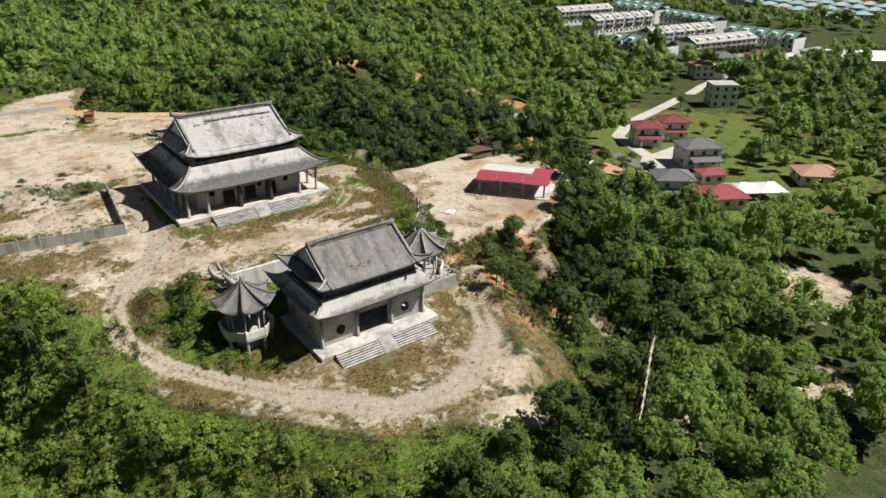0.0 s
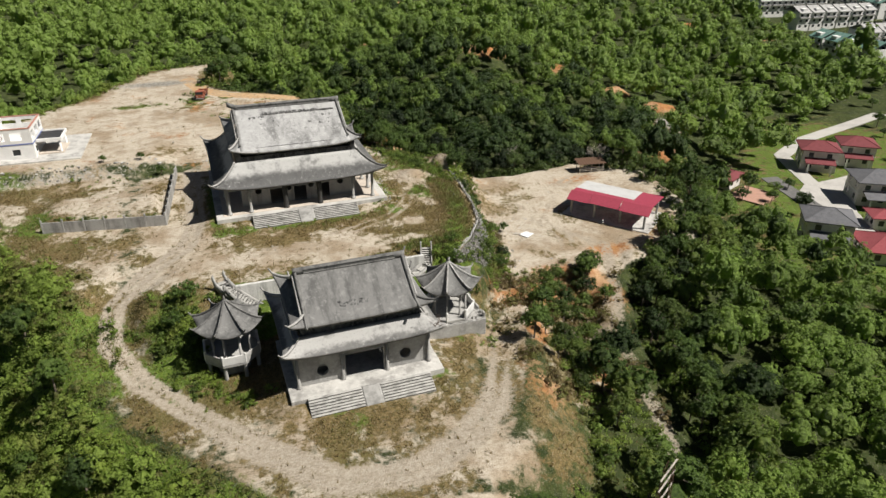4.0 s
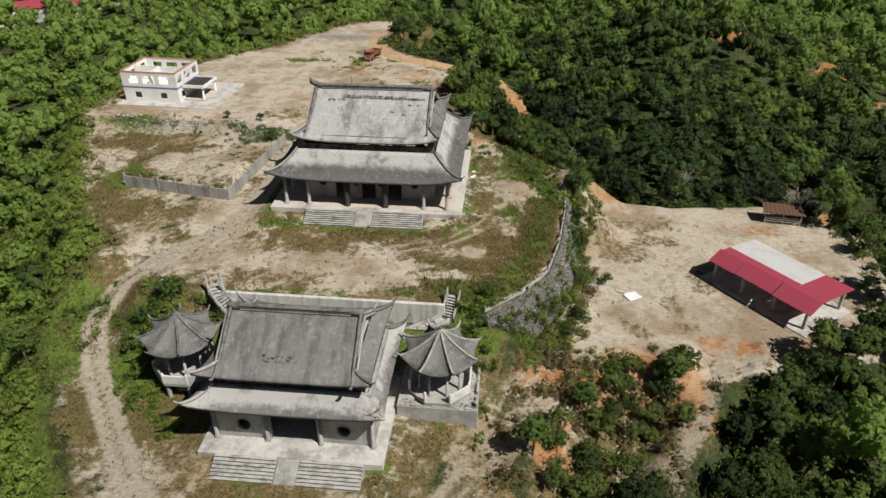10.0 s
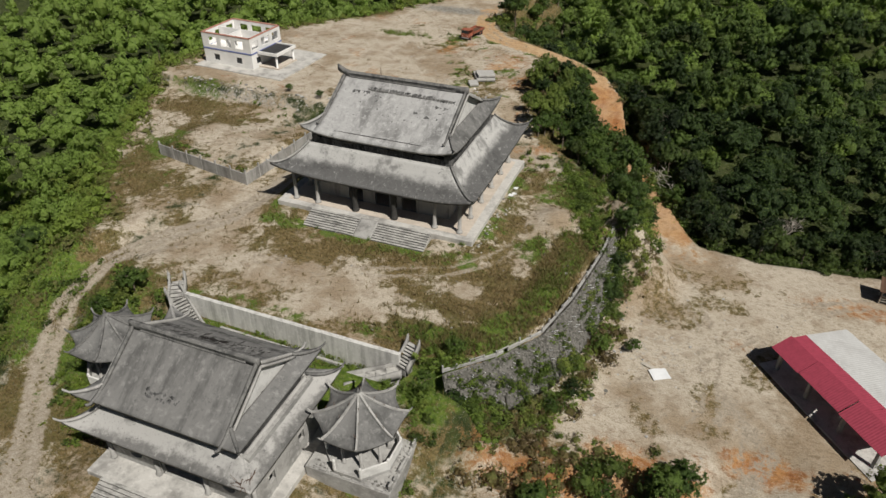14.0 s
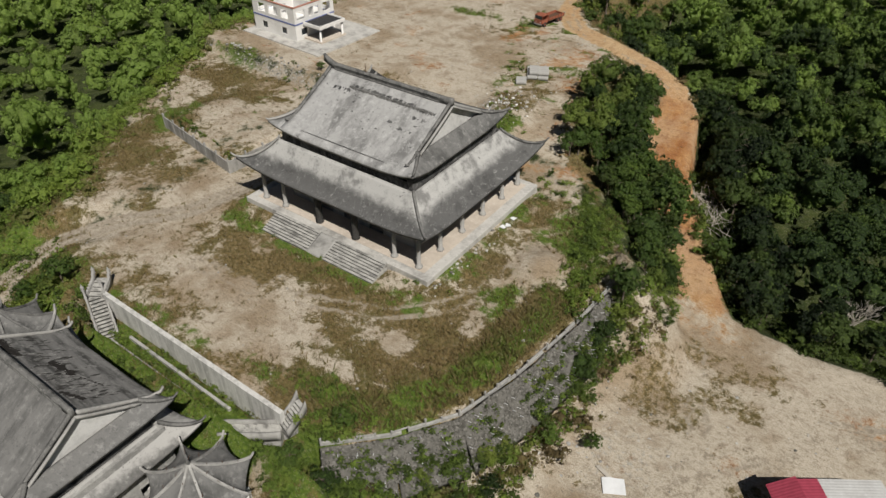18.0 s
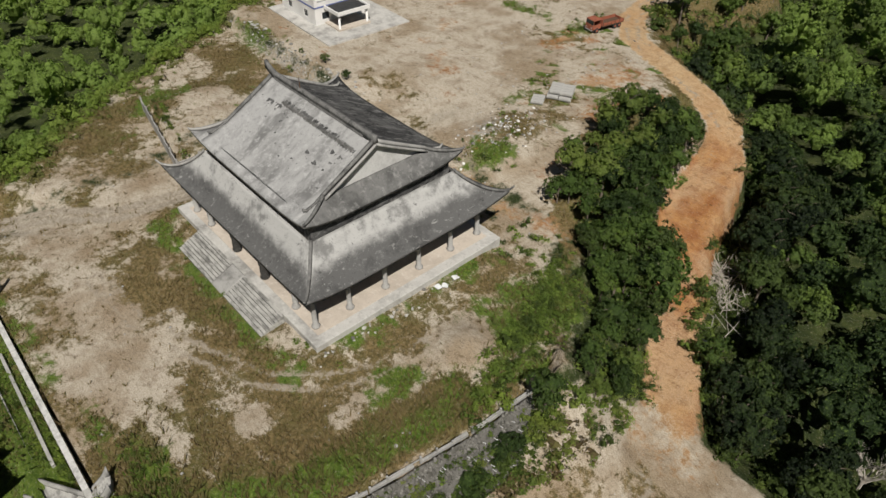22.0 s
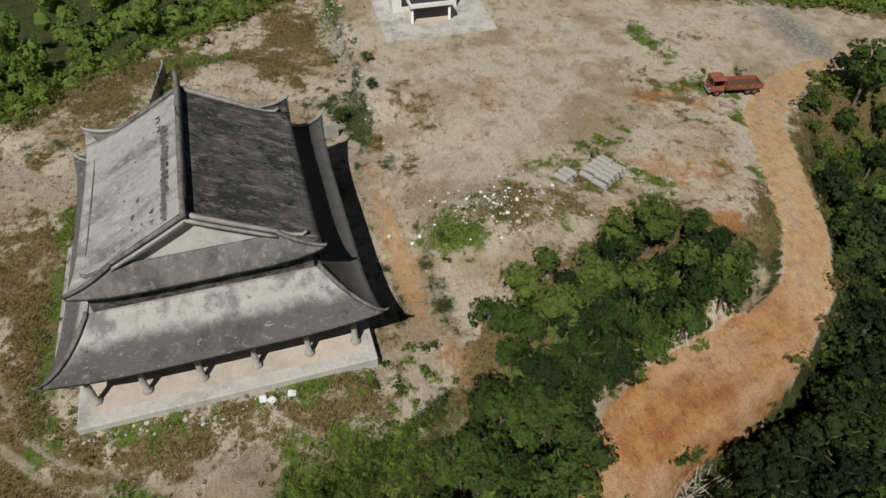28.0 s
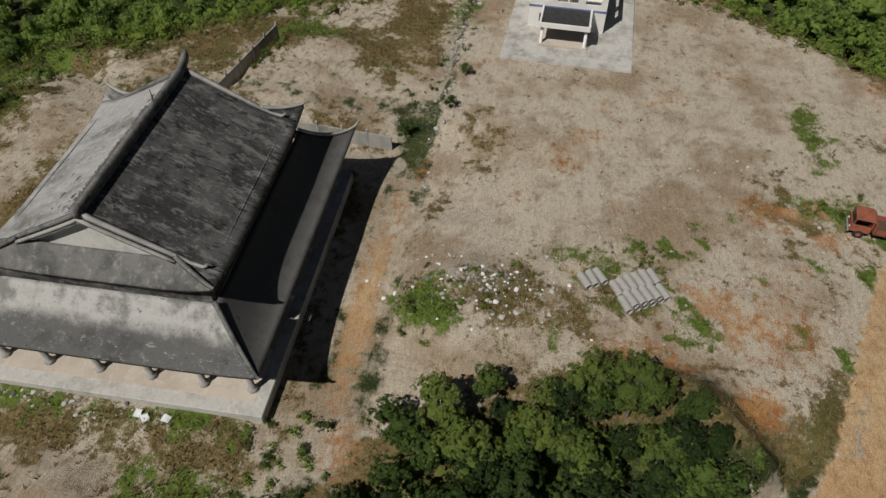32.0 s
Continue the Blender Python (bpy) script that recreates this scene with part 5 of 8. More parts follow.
# ---- gallery, garden stairs and pavilion terrace behind the gate hall ----
def garden_stair(name, label, foot, head, steps, width=2.1, ribs=True, horn=0.9):
    """A straight stair from foot to head between two ribbed parapets."""
    g = thing(name, label, "stairs", group="garden stairs")
    a, b = Vector(foot), Vector(head)
    d = Vector((b.x - a.x, b.y - a.y, 0))
    ln = d.length
    m = Matrix.Translation((a.x, a.y, 0)) @ Matrix.Rotation(math.atan2(d.y, d.x), 4, "Z")
    for k in range(steps):
        z = a.z + (b.z - a.z) * (k + 1) / steps
        bm = boxed(ln * k / steps, ln * (k + 1) / steps + 0.2, -width / 2, width / 2, a.z - 0.9, z, bevel=0.02)
        bm.transform(m)
        part("step", bm, STEP, g)
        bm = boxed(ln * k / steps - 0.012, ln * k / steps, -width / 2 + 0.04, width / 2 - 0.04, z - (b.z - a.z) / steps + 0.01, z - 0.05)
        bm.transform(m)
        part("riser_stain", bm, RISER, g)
    for side in (-1, 1):
        pts = [m @ Vector((ln * f, side * (width / 2 + 0.16), a.z + (b.z - a.z) * f - 0.6 + (horn * max(0, f - 0.8) * 5 * 0.6))) for f in [q / 12 for q in range(14)]]
        rail = part("parapet", ribbon(bmesh.new(), pts, 0.26, 1.1), WALL, g, "", True)
        for p in pts[1:-1:2] if ribs else ():
            part("coping_rib", ribbon(bmesh.new(), [p + Vector((0, 0, 1.05)), p + Vector((0.16 * d.x / ln, 0.16 * d.y / ln, 1.09))], 0.34, 0.1), PALE, rail)
        if ribs:
            part("end_post", lathe(bmesh.new(), [(0.18, 0), (0.2, 0.6), (0.1, 0.75), (0.04, 1.0)], 8, pts[-1] + Vector((0, 0, 0.4))), PALE, rail)
    return g


garden_stair("garden_stair", "steep stained cement stair with ribbed parapets", (-9.8, -36.6, -3.6), (-14.6, -34.5, 0.0), 15, 1.55)
garden_stair("garden_stair", "short upper stair with curved parapets", (-14.6, -34.5, 0.0), (-15.8, -32.6, 0.7), 4, 1.5)
garden_stair("garden_stair", "short stair with horned parapets at the terrace edge", (14.6, -34.4, -1.2), (15.2, -32.4, 0.7), 8, 1.3, False, 0.5)
garden_stair("garden_walk", "raised walk with ribbed parapets beside the pavilion", (9.2, -37.4, -2.3), (14.2, -34.6, -1.5), 5, 1.2, False, 0.2)
wall_run("garden_wall", "pale stained garden wall behind the gate hall", [(-9.8, -36.55), (9.5, -36.7)], -6.4, -2.1, 0.4, WALL)
wall_run("garden_kerb", "low mossy kerb in the garden strip", [(-8.5, -35.0), (8.0, -35.3)], -2.8, -2.15, 0.3, PALE)
part_floor = part("garden_floor", boxed(-9.0, 9.0, -39.3, -36.95, -6.3, -5.85), SLAB)
tagged(part_floor, "dark cement floor of the narrow back yard", "floor", kind="structure")


def pavilion_terrace():
    t = thing("pavilion_terrace", "crumbling stone-faced terrace below the ruined pavilion", "terrace", (14.9, -43.6, -6.2))
    rng = random.Random(8)
    part("slab", boxed(-4.8, 4.3, -3.7, 4.6, -0.6, 2.15, bevel=0.08), PALE, t)
    chunks = []
    for k in range(5):
        bm = bmesh.new()
        bmesh.ops.create_icosphere(bm, subdivisions=1, radius=0.5)
        for v in bm.verts:
            v.co *= rng.uniform(0.5, 1.3)
        me = bpy.data.meshes.new("rubble_stone")
        bm.to_mesh(me)
        bm.free()
        me.materials.append((PALE, STONE, WALL)[k % 3])
        chunks.append(me)
    for k in range(190):
        x, y = (rng.uniform(-4.5, 4.1), rng.uniform(-3.6, -2.6)) if k % 2 else (rng.uniform(2.4, 4.2), rng.uniform(-3.4, 4.4))
        s = rng.uniform(0.10, 0.42)
        piece("rubble_stone", chunks[k % 5], t, Matrix.Translation((x, y, 2.15 + s * 0.15)) @ Euler((rng.uniform(0, 6), rng.uniform(0, 6), 0)).to_matrix().to_4x4() @ Matrix.Diagonal((s, s * 0.8, s * 0.5, 1)))
    for k in range(7):
        y = -3.4 + 1.1 * k
        part("broken_parapet", boxed(4.0, 4.27, y, y + rng.uniform(0.5, 1.05), 2.15, 2.15 + rng.uniform(0.15, 0.8), bevel=0.04), PALE, t)
    for k in range(7):
        x = -4.4 + 1.2 * k
        part("broken_parapet", boxed(x, x + rng.uniform(0.4, 1.0), -3.67, -3.4, 2.15, 2.15 + rng.uniform(0.1, 0.35), bevel=0.04), PALE, t)
    return t


pavilion_terrace()


# ---- retaining walls ----
wall_run("retaining_wall", "streaked whitish cement retaining wall behind the gate hall", [(-14.2, -33.75), (14.3, -33.95)], -3.4, 0.45, 0.5, LIMEWASH)
wall_run("compound_wall", "grey cement compound wall with pale posts", [(-41.8, -5.0), (-22.8, -8.4), (-20.6, 15.5)], -0.6, 1.9, 0.18, WALL, 0.24, proud=0.5)


# ---- open shed ----
def shed():
    s = thing("open_shed", "open shed with crimson and pale sheet roof on a slab", "shed", (62.0, -14.3, -8.5), -52.0)
    s.scale = (0.875, 0.93, 1.0)
    part("floor_slab", boxed(-10.2, 10.2, -6.2, 5.6, -0.4, 0.12), SLAB, s)
    for x in (-8.6, -3.0, 3.0, 8.6):
        for y in (-4.6, 4.6):
            part("post", boxed(x - 0.22, x + 0.22, y - 0.22, y + 0.22, 0.12, 3.5), PALE, s)
    for y in (-4.6, 4.6):
        part("beam", boxed(-9, 9, y - 0.12, y + 0.12, 3.2, 3.5), PALE, s)

    def corrugated(x0, x1, y0, y1, z0, z1):
        n = max(8, int((x1 - x0) * 6))
        return sheet(lambda u, v: Vector((x0 + (x1 - x0) * u, y0 + (y1 - y0) * v, z0 + (z1 - z0) * v + 0.009 * math.cos(u * n * math.pi))), n, 1, 0.05)
    part("pale_roof_sheet", corrugated(-9.2, 4.6, 5.4, -1.2, 3.75, 4.35), ZINC, s, "pale grey corrugated sheets")
    part("red_roof_sheet", corrugated(-9.2, 4.6, -1.2, -3.4, 4.36, 4.45), REDROOF, s)
    part("red_roof_sheet", corrugated(4.62, 9.6, 5.4, -3.4, 3.78, 4.45), REDROOF, s)
    for x0, x1, dz in ((-9.5, -4.3, 0.0), (-4.2, 2.8, 0.14), (2.9, 9.7, 0.0)):
        part("red_eave_sheet", corrugated(x0, x1, -3.3, -5.9, 4.52 + dz, 3.35 + dz), REDROOF, s, "steep crimson front eave")
    return s


shed()


# ---- unfinished white house ----
def white_house():
    h = thing("white_house", "unfinished white two-storey house without a roof", "house", (-52.4, 34.0, 2.1), -3.0)
    part("apron_slab", boxed(-7, 14.4, -7.5, 9.0, -0.5, 0.12), SLAB, h, "grey cement apron")
    L, W = 6.0, 5.0
    win = [("box", -3.6, -2.2, 0.9, 2.1), ("box", 2.0, 3.4, 0.9, 2.1)]
    win2 = [("box", -4.4, -2.4, 3.9, 5.5), ("box", -1.4, 1.2, 3.9, 5.5), ("box", 2.2, 4.2, 3.9, 5.5)]
    for side, (a, b) in enumerate(((L, W), (W, L), (L, W), (W, L))):
        e = 0 if side % 2 == 0 else 0.25
        rot = Matrix.Rotation(radians((0, 90, 180, 270)[side]), 4, "Z")
        for z0, z1, holes in ((0.12, 3.0, win), (3.25, 6.2, win2)):
            bm = wall_with_holes(-a + e, a - e, z0, z1, -b, -b + 0.25, holes)
            bm.transform(rot)
            part("wall", bm, WHITE, h)
            for q in (holes if z0 < 1 else ()):
                bm = boxed(q[1], q[2], -b + 0.1, -b + 0.13, q[3], q[4])
                bm.transform(rot)
                part("window_pane", bm, GLASS, h)
        for z, mat in ((3.0, BLUEBAND), (6.2, REDBAND)):
            bm = boxed(-a - (0.06 if side % 2 == 0 else -0.0), a + (0.06 if side % 2 == 0 else -0.0), -b - 0.06, -b + 0.3, z, z + (0.25 if mat is BLUEBAND else 0.16))
            bm.transform(rot)
            part("band", bm, mat, h)
    part("upper_floor", boxed(-L + 0.3, L - 0.3, -W + 0.3, W - 0.3, 3.02, 3.2), WHITE, h)
    part("partition_wall", wall_with_holes(-L + 0.3, L - 0.3, 3.25, 6.1, -0.1, 0.1, [("box", -1.0, 0.2, 3.25, 5.4)]), WHITE, h)
    bm = wall_with_holes(-W + 0.3, -0.12, 3.25, 6.1, -0.1, 0.1, [("box", -3.0, -1.8, 3.25, 5.4)])
    bm.transform(Matrix.Rotation(radians(90), 4, "Z"))
    part("partition_wall", bm, WHITE, h)
    porch = new("porch")
    porch.parent = h
    part("porch_roof", boxed(6.2, 10.6, -3.0, 3.0, 2.9, 3.15), BITUMEN, porch, "black-stained flat porch roof")
    for y0, y1 in ((-3.25, -3.0), (3.0, 3.25)):
        part("parapet", boxed(6.2, 10.85, y0, y1, 2.8, 3.4), WHITE, porch)
    part("parapet", boxed(10.6, 10.85, -3.0, 3.0, 2.8, 3.4), WHITE, porch)
    for y in (-2.8, 2.8):
        part("porch_column", lathe(bmesh.new(), [(0.3, 0), (0.3, 0.2), (0.2, 0.3), (0.2, 2.7)], 12, (10.3, y, 0.12)), WHITE, porch, "", True)
    part("porch_floor", boxed(6.05, 10.8, -3.2, 3.2, 0.12, 0.4), FLOOR, porch, "terracotta porch floor")
    return h


white_house()


# ---- trees ----
HUB = np.array([(1, 0, 0), (0, 1, 0), (-1, 0, 0), (0, -1, 0), (0, 0, 1), (0, 0, -1)], float)
HUB_SIDES = np.array([(0, 1, 4), (1, 2, 4), (2, 3, 4), (3, 0, 4), (1, 0, 5), (2, 1, 5), (3, 2, 5), (0, 3, 5)])


def unit(v):
    return v / np.linalg.norm(v, axis=-1, keepdims=True)


def core_ball():
    """Thirty-two triangles of a rough ball, the leafy mass inside a crown."""
    tri = HUB[HUB_SIDES]
    m = unit((tri + np.roll(tri, -1, axis=1)) / 2)
    return np.concatenate([np.stack([tri[:, 0], m[:, 0], m[:, 2]], 1), np.stack([tri[:, 1], m[:, 1], m[:, 0]], 1), np.stack([tri[:, 2], m[:, 2], m[:, 1]], 1), m])


CORE = core_ball()


def crown_arrays(rng, height_, radius, clumps, leaves, leaf, flat=0.75, lobes=6, core=0.62):
    """Leaves of a crown: a few rounded lobes, closely set with small sprays of leaves. Returns corners (n, 3, 3)."""
    if lobes > 1:
        a = np.arange(lobes) * 2.4 + rng.random(lobes)
        lc = np.stack([np.cos(a), np.sin(a), rng.uniform(-0.35, 0.6, lobes)], 1) * (0.34 + 0.18 * rng.random((lobes, 1)))
        lc[0] *= (0.3, 0.3, 0)
        lc[0, 2] = 0.38
        lr = 0.36 + 0.22 * rng.random(lobes)
    else:
        lc, lr = np.zeros((1, 3)), np.full(1, 0.85)
    squash = np.array([radius, radius, radius * flat])
    lift = np.array([0, 0, height_ - radius * flat])
    own = rng.integers(0, lobes, clumps)
    out = unit(rng.normal(size=(clumps, 3)))
    out[:, 2] = np.abs(out[:, 2]) * 1.2 - 0.35
    out = unit(out + 0.7 * lc[own])
    centre = (lc[own] + out * (lr[own] * rng.uniform(0.78, 1.06, clumps))[:, None]) * squash + lift
    cr = radius * (1.3 / math.sqrt(clumps)) * rng.uniform(0.6, 1.35, clumps)
    pick = rng.integers(0, clumps, leaves)
    d = unit(rng.normal(size=(leaves, 3)))
    d *= np.where((d * out[pick]).sum(1) < -0.3, -1, 1)[:, None]
    p = centre[pick] + d * (cr[pick] * rng.uniform(0.3, 1.1, leaves))[:, None]
    nrm = unit(d * 0.45 + out[pick] * 0.55 + np.array([0, 0, 0.2]) + rng.normal(size=(leaves, 3)) * 0.3)
    t = unit(np.cross(nrm, rng.normal(size=(leaves, 3))))
    s = np.cross(nrm, t)
    size = leaf * (0.6 + 0.8 * rng.random(leaves))[:, None]
    droop = nrm * size * 0.18
    sprays = np.stack([p - t * size * 0.5 - s * size * 0.35 - droop, p + t * size * 0.5 - s * size * 0.35 - droop, p + s * size * 0.75], 1)
    ball = CORE if radius > 2.3 else HUB[HUB_SIDES]
    inner = ((ball[None] * (lr * core)[:, None, None, None] + lc[:, None, None, :]) * squash + lift).reshape(-1, 3, 3)
    return np.concatenate([sprays, inner])


def trunk_mesh(bm, rng, height_, radius, girth):
    lean = rng.normal(size=2) * 0.04 * height_
    top = Vector((lean[0], lean[1], height_ * 0.72))
    tube(bm, [(0, 0, -0.5), (lean[0] * 0.2, lean[1] * 0.2, height_ * 0.25), (lean[0] * 0.6, lean[1] * 0.6, height_ * 0.5), top], girth, girth * 0.4, 7)
    for k in range(6):
        a = k * 1.05 + rng.random()
        z = height_ * (0.3 + 0.07 * k)
        st = Vector((lean[0] * z / height_, lean[1] * z / height_, z))
        en = st + Vector((math.cos(a) * radius * 0.62, math.sin(a) * radius * 0.62, height_ * 0.2))
        tube(bm, [st, (st + en) / 2 + Vector((0, 0, 0.12 * height_ * 0.3)), en], girth * 0.42, girth * 0.12, 5)
    return bm


def quads_object(name, quads, mat, tint=None, parent=None):
    k = quads.shape[1]
    v = quads.reshape(-1, 3)
    f = np.arange(len(v)).reshape(-1, k)
    return joined(name, v, f, mat, None if tint is None else np.repeat(tint, k), parent)


CLEAR_SITE = [(-37, -22), (-46, -10), (-56, 8), (-63, 24), (-62, 42), (-56, 56), (-40, 74), (-26, 100), (-6, 106), (-13, 78), (-6, 73), (4, 67), (14, 62), (22, 56), (27, 48), (28, 38),
              (32, 28), (39, 19), (44, 13.5), (52, 12), (68, 15), (79, 4), (77, -10), (71, -24), (58, -30), (52, -36), (46.5, -46.5), (43, -57), (40, -70), (35, -70), (38, -55), (33, -48), (28, -48), (27, -58), (25.5, -68), (20, -75.5), (10, -79),
              (2, -80), (-12, -75), (-22, -62), (-33, -47), (-36, -36)]
FAR_CLEAR = [[(76, -72), (88, -62), (104, -64), (108, -76), (96, -86), (80, -82)], [(54, -88), (64, -88), (66, -96), (56, -98)],
             [(104, 2), (97, -14), (99, -32), (108, -48), (130, -50), (147, -42), (152, -30), (152, -22), (166, -14), (178, -12), (204, 0), (228, 30), (262, 60), (258, 76), (226, 64), (205, 53), (168, 47), (150, 37), (142, 20), (128, 15), (112, 16)],
             [(155, -46), (172, -46), (174, -30), (156, -30)],
             [(264, 148), (262, 92), (286, 66), (330, 58), (374, 60), (410, 80), (430, 190), (436, 280), (400, 300), (322, 262), (300, 180)], [(330, 16), (372, 16), (372, 52), (330, 52)], [(500, 120), (560, 90), (720, 230), (720, 330), (600, 340), (510, 220)]]


def scatter(cell, x0, x1, y0, y1, rng):
    gx, gy = np.meshgrid(np.arange(x0, x1, cell), np.arange(y0, y1, cell))
    x = gx.ravel() + (rng.random(gx.size) - 0.5) * cell * 0.9
    y = gy.ravel() + (rng.random(gx.size) - 0.5) * cell * 0.9
    return x, y


def forest(name, label, cell, area, hole, kinds, leaf_mat, seed, margin=1.5, lift=0.0, reach=0.0):
    rng = np.random.default_rng(seed)
    x, y = scatter(cell, *area, rng)
    ok = inside(CLEAR_SITE, x, y) < -margin
    for poly in FAR_CLEAR:
        ok &= inside(poly, x, y) < 0
    # out of sight: low ground west of the site, south-east corner, far behind the hills
    for cx, cy, rx, ry in SCARS:
        ok &= ((x - cx) / rx) ** 2 + ((y - cy) / ry) ** 2 > 2.0
    ok &= (x < 356 + 2.4 * y) | (x < 190)
    ok &= (y > -104) & ((y > 20 - 0.62 * (x + 190)) | (x > -80)) & ((y > -100 + 0.40 * (x - 70)) | (x < 110))
    ok &= (y < 680 - 0.66 * x) & (y < 680 + 1.6 * x)
    beyond = (y > 400 - 0.66 * x) | (y > 400 + 1.2 * x) & (x < -60)
    ok &= beyond if name == "distant_forest" else ~beyond
    if hole:
        ok &= ~((x > hole[0]) & (x < hole[1]) & (y > hole[2]) & (y < hole[3]))
    x, y = x[ok], y[ok]
    z = height(x, y)
    away = -inside(CLEAR_SITE, x, y)
    low = np.maximum(1 - smooth(x, -30, -14), (1 - smooth(x, -6, 8)) * smooth(-y, 60, 70)) * (y < 20)
    edge = smooth(away, 0, 14) * (1 - 0.35 * low)
    if reach:
        # low growth, in the open or under the first trees only
        keep = away < reach + 30 * low
        edge = np.full(x.shape, 0.8)
    else:
        keep = rng.random(len(x)) < 1 - low * (1 - 0.15 - 0.85 * smooth(away, 7, 22))
    x, y, z, edge, low = x[keep], y[keep], z[keep], edge[keep], low[keep]
    # darker leaf tints in the north-eastern valley, lighter ones to the west and south-west
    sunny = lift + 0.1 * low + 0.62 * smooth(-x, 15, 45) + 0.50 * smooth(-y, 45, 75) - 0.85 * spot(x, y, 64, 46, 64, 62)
    quads, tints = [], []
    kind = (fractal(x, y, 30, 51) * 1.5 + rng.random(len(x)) * 0.5 - 0.5)
    for i in range(len(x)):
        q = kinds[int(np.clip(kind[i], 0, 0.999) * len(kinds))]
        q = q[rng.integers(len(q))]
        s = (0.55 + 0.45 * edge[i]) * (0.58 + 0.66 * rng.random()) * (1.45 if rng.random() < 0.10 else 1.0)
        a = rng.random() * 6.283
        c, n = math.cos(a) * s, math.sin(a) * s
        r = np.array([[c, -n, 0], [n, c, 0], [0, 0, s * (0.85 + 0.3 * rng.random())]])
        quads.append(q @ r.T + np.array([x[i], y[i], z[i] - 0.4]))
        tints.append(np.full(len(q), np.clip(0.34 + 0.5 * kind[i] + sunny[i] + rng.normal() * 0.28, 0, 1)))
    ob = quads_object(name, np.concatenate(quads), leaf_mat, np.concatenate(tints))
    return tagged(ob, label, "forest", kind="stuff")


R1 = np.random.default_rng(11)
FRONT_KINDS = [[crown_arrays(R1, 7.5, 3.2, 90, 1350, 0.25, 0.9) for _ in range(4)], [crown_arrays(R1, 9.0, 2.6, 80, 1250, 0.24, 1.4) for _ in range(4)], [crown_arrays(R1, 5.0, 3.0, 90, 1250, 0.24, 0.7) for _ in range(4)]]
NEAR_KINDS = [[crown_arrays(R1, 8.5, 3.2, 70, 560, 0.34, 0.95) for _ in range(5)], [crown_arrays(R1, 11.0, 2.6, 64, 560, 0.33, 1.5) for _ in range(5)], [crown_arrays(R1, 6.0, 3.0, 66, 520, 0.33, 0.75) for _ in range(5)]]
FAR_KINDS = [[crown_arrays(R1, 9.5, 4.0, 40, 200, 0.62, 0.9, 3, 0.8) for _ in range(5)], [crown_arrays(R1, 11.5, 3.4, 36, 190, 0.6, 1.4, 3, 0.8) for _ in range(5)], [crown_arrays(R1, 7.0, 3.8, 40, 190, 0.6, 0.75, 3, 0.8) for _ in range(5)]]
SHRUB_KINDS = [[crown_arrays(R1, 2.3, 1.7, 16, 150, 0.24, 0.8, 3) for _ in range(3)], [crown_arrays(R1, 1.6, 1.5, 14, 130, 0.22, 0.7, 3) for _ in range(3)]]
NEAR_AREA = (-84, 112, -108, 128)


def tree_prototypes():
    rng = np.random.default_rng(23)
    out = []
    for h, r, n, leaf, flat in ((8.0, 3.0, 1500, 0.28, 0.85), (9.5, 3.4, 1700, 0.30, 0.9), (6.0, 2.6, 1200, 0.26, 0.8), (7.0, 2.4, 1200, 0.26, 1.1), (10.5, 3.8, 1900, 0.32, 0.85), (4.4, 2.2, 950, 0.23, 0.75), (8.5, 2.6, 1300, 0.27, 1.25)):
        crown = quads_object("crown", crown_arrays(rng, h, r, 90, n, leaf, flat * 1.1), TREE_LEAF)
        bm = trunk_mesh(bmesh.new(), rng, h, r, 0.05 + 0.018 * h)
        me = bpy.data.meshes.new("trunk")
        bm.to_mesh(me)
        bm.free()
        me.materials.append(BARK)
        tones = [crown.data]
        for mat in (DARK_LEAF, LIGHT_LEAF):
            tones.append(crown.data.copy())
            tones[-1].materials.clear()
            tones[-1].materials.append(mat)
        out.append((me, tones))
        bpy.data.objects.remove(crown)
    return out


PROTOS = tree_prototypes()
TREE_LABELS = ("round-crowned green broadleaf tree at the clearing's edge", "tall green broadleaf tree on the slope", "small dense green tree", "slender green tree with a narrow crown",
               "large spreading dark green tree", "low bushy green tree on bare soil", "tall narrow green tree")


def tree(x, y, kind, scale, turn, tone=0):
    """tone: 0 green, 1 dark green, 2 light green."""
    me, tones = PROTOS[kind]
    crown = tones[int(tone)]
    t = new("tree")
    t.matrix_basis = Matrix.Translation((x, y, height_at(x, y) - 0.1)) @ Matrix.Rotation(turn, 4, "Z") @ Matrix.Diagonal((scale, scale, scale, 1))
    tagged(t, TREE_LABELS[kind].replace("dark green", "green").replace("green", ("green", "dark green", "light green")[int(tone)]), "tree", "trees round the clearing")
    for name, data in (("trunk", me), ("crown", crown)):
        piece(name, data, t, Matrix.Identity(4))
    return t


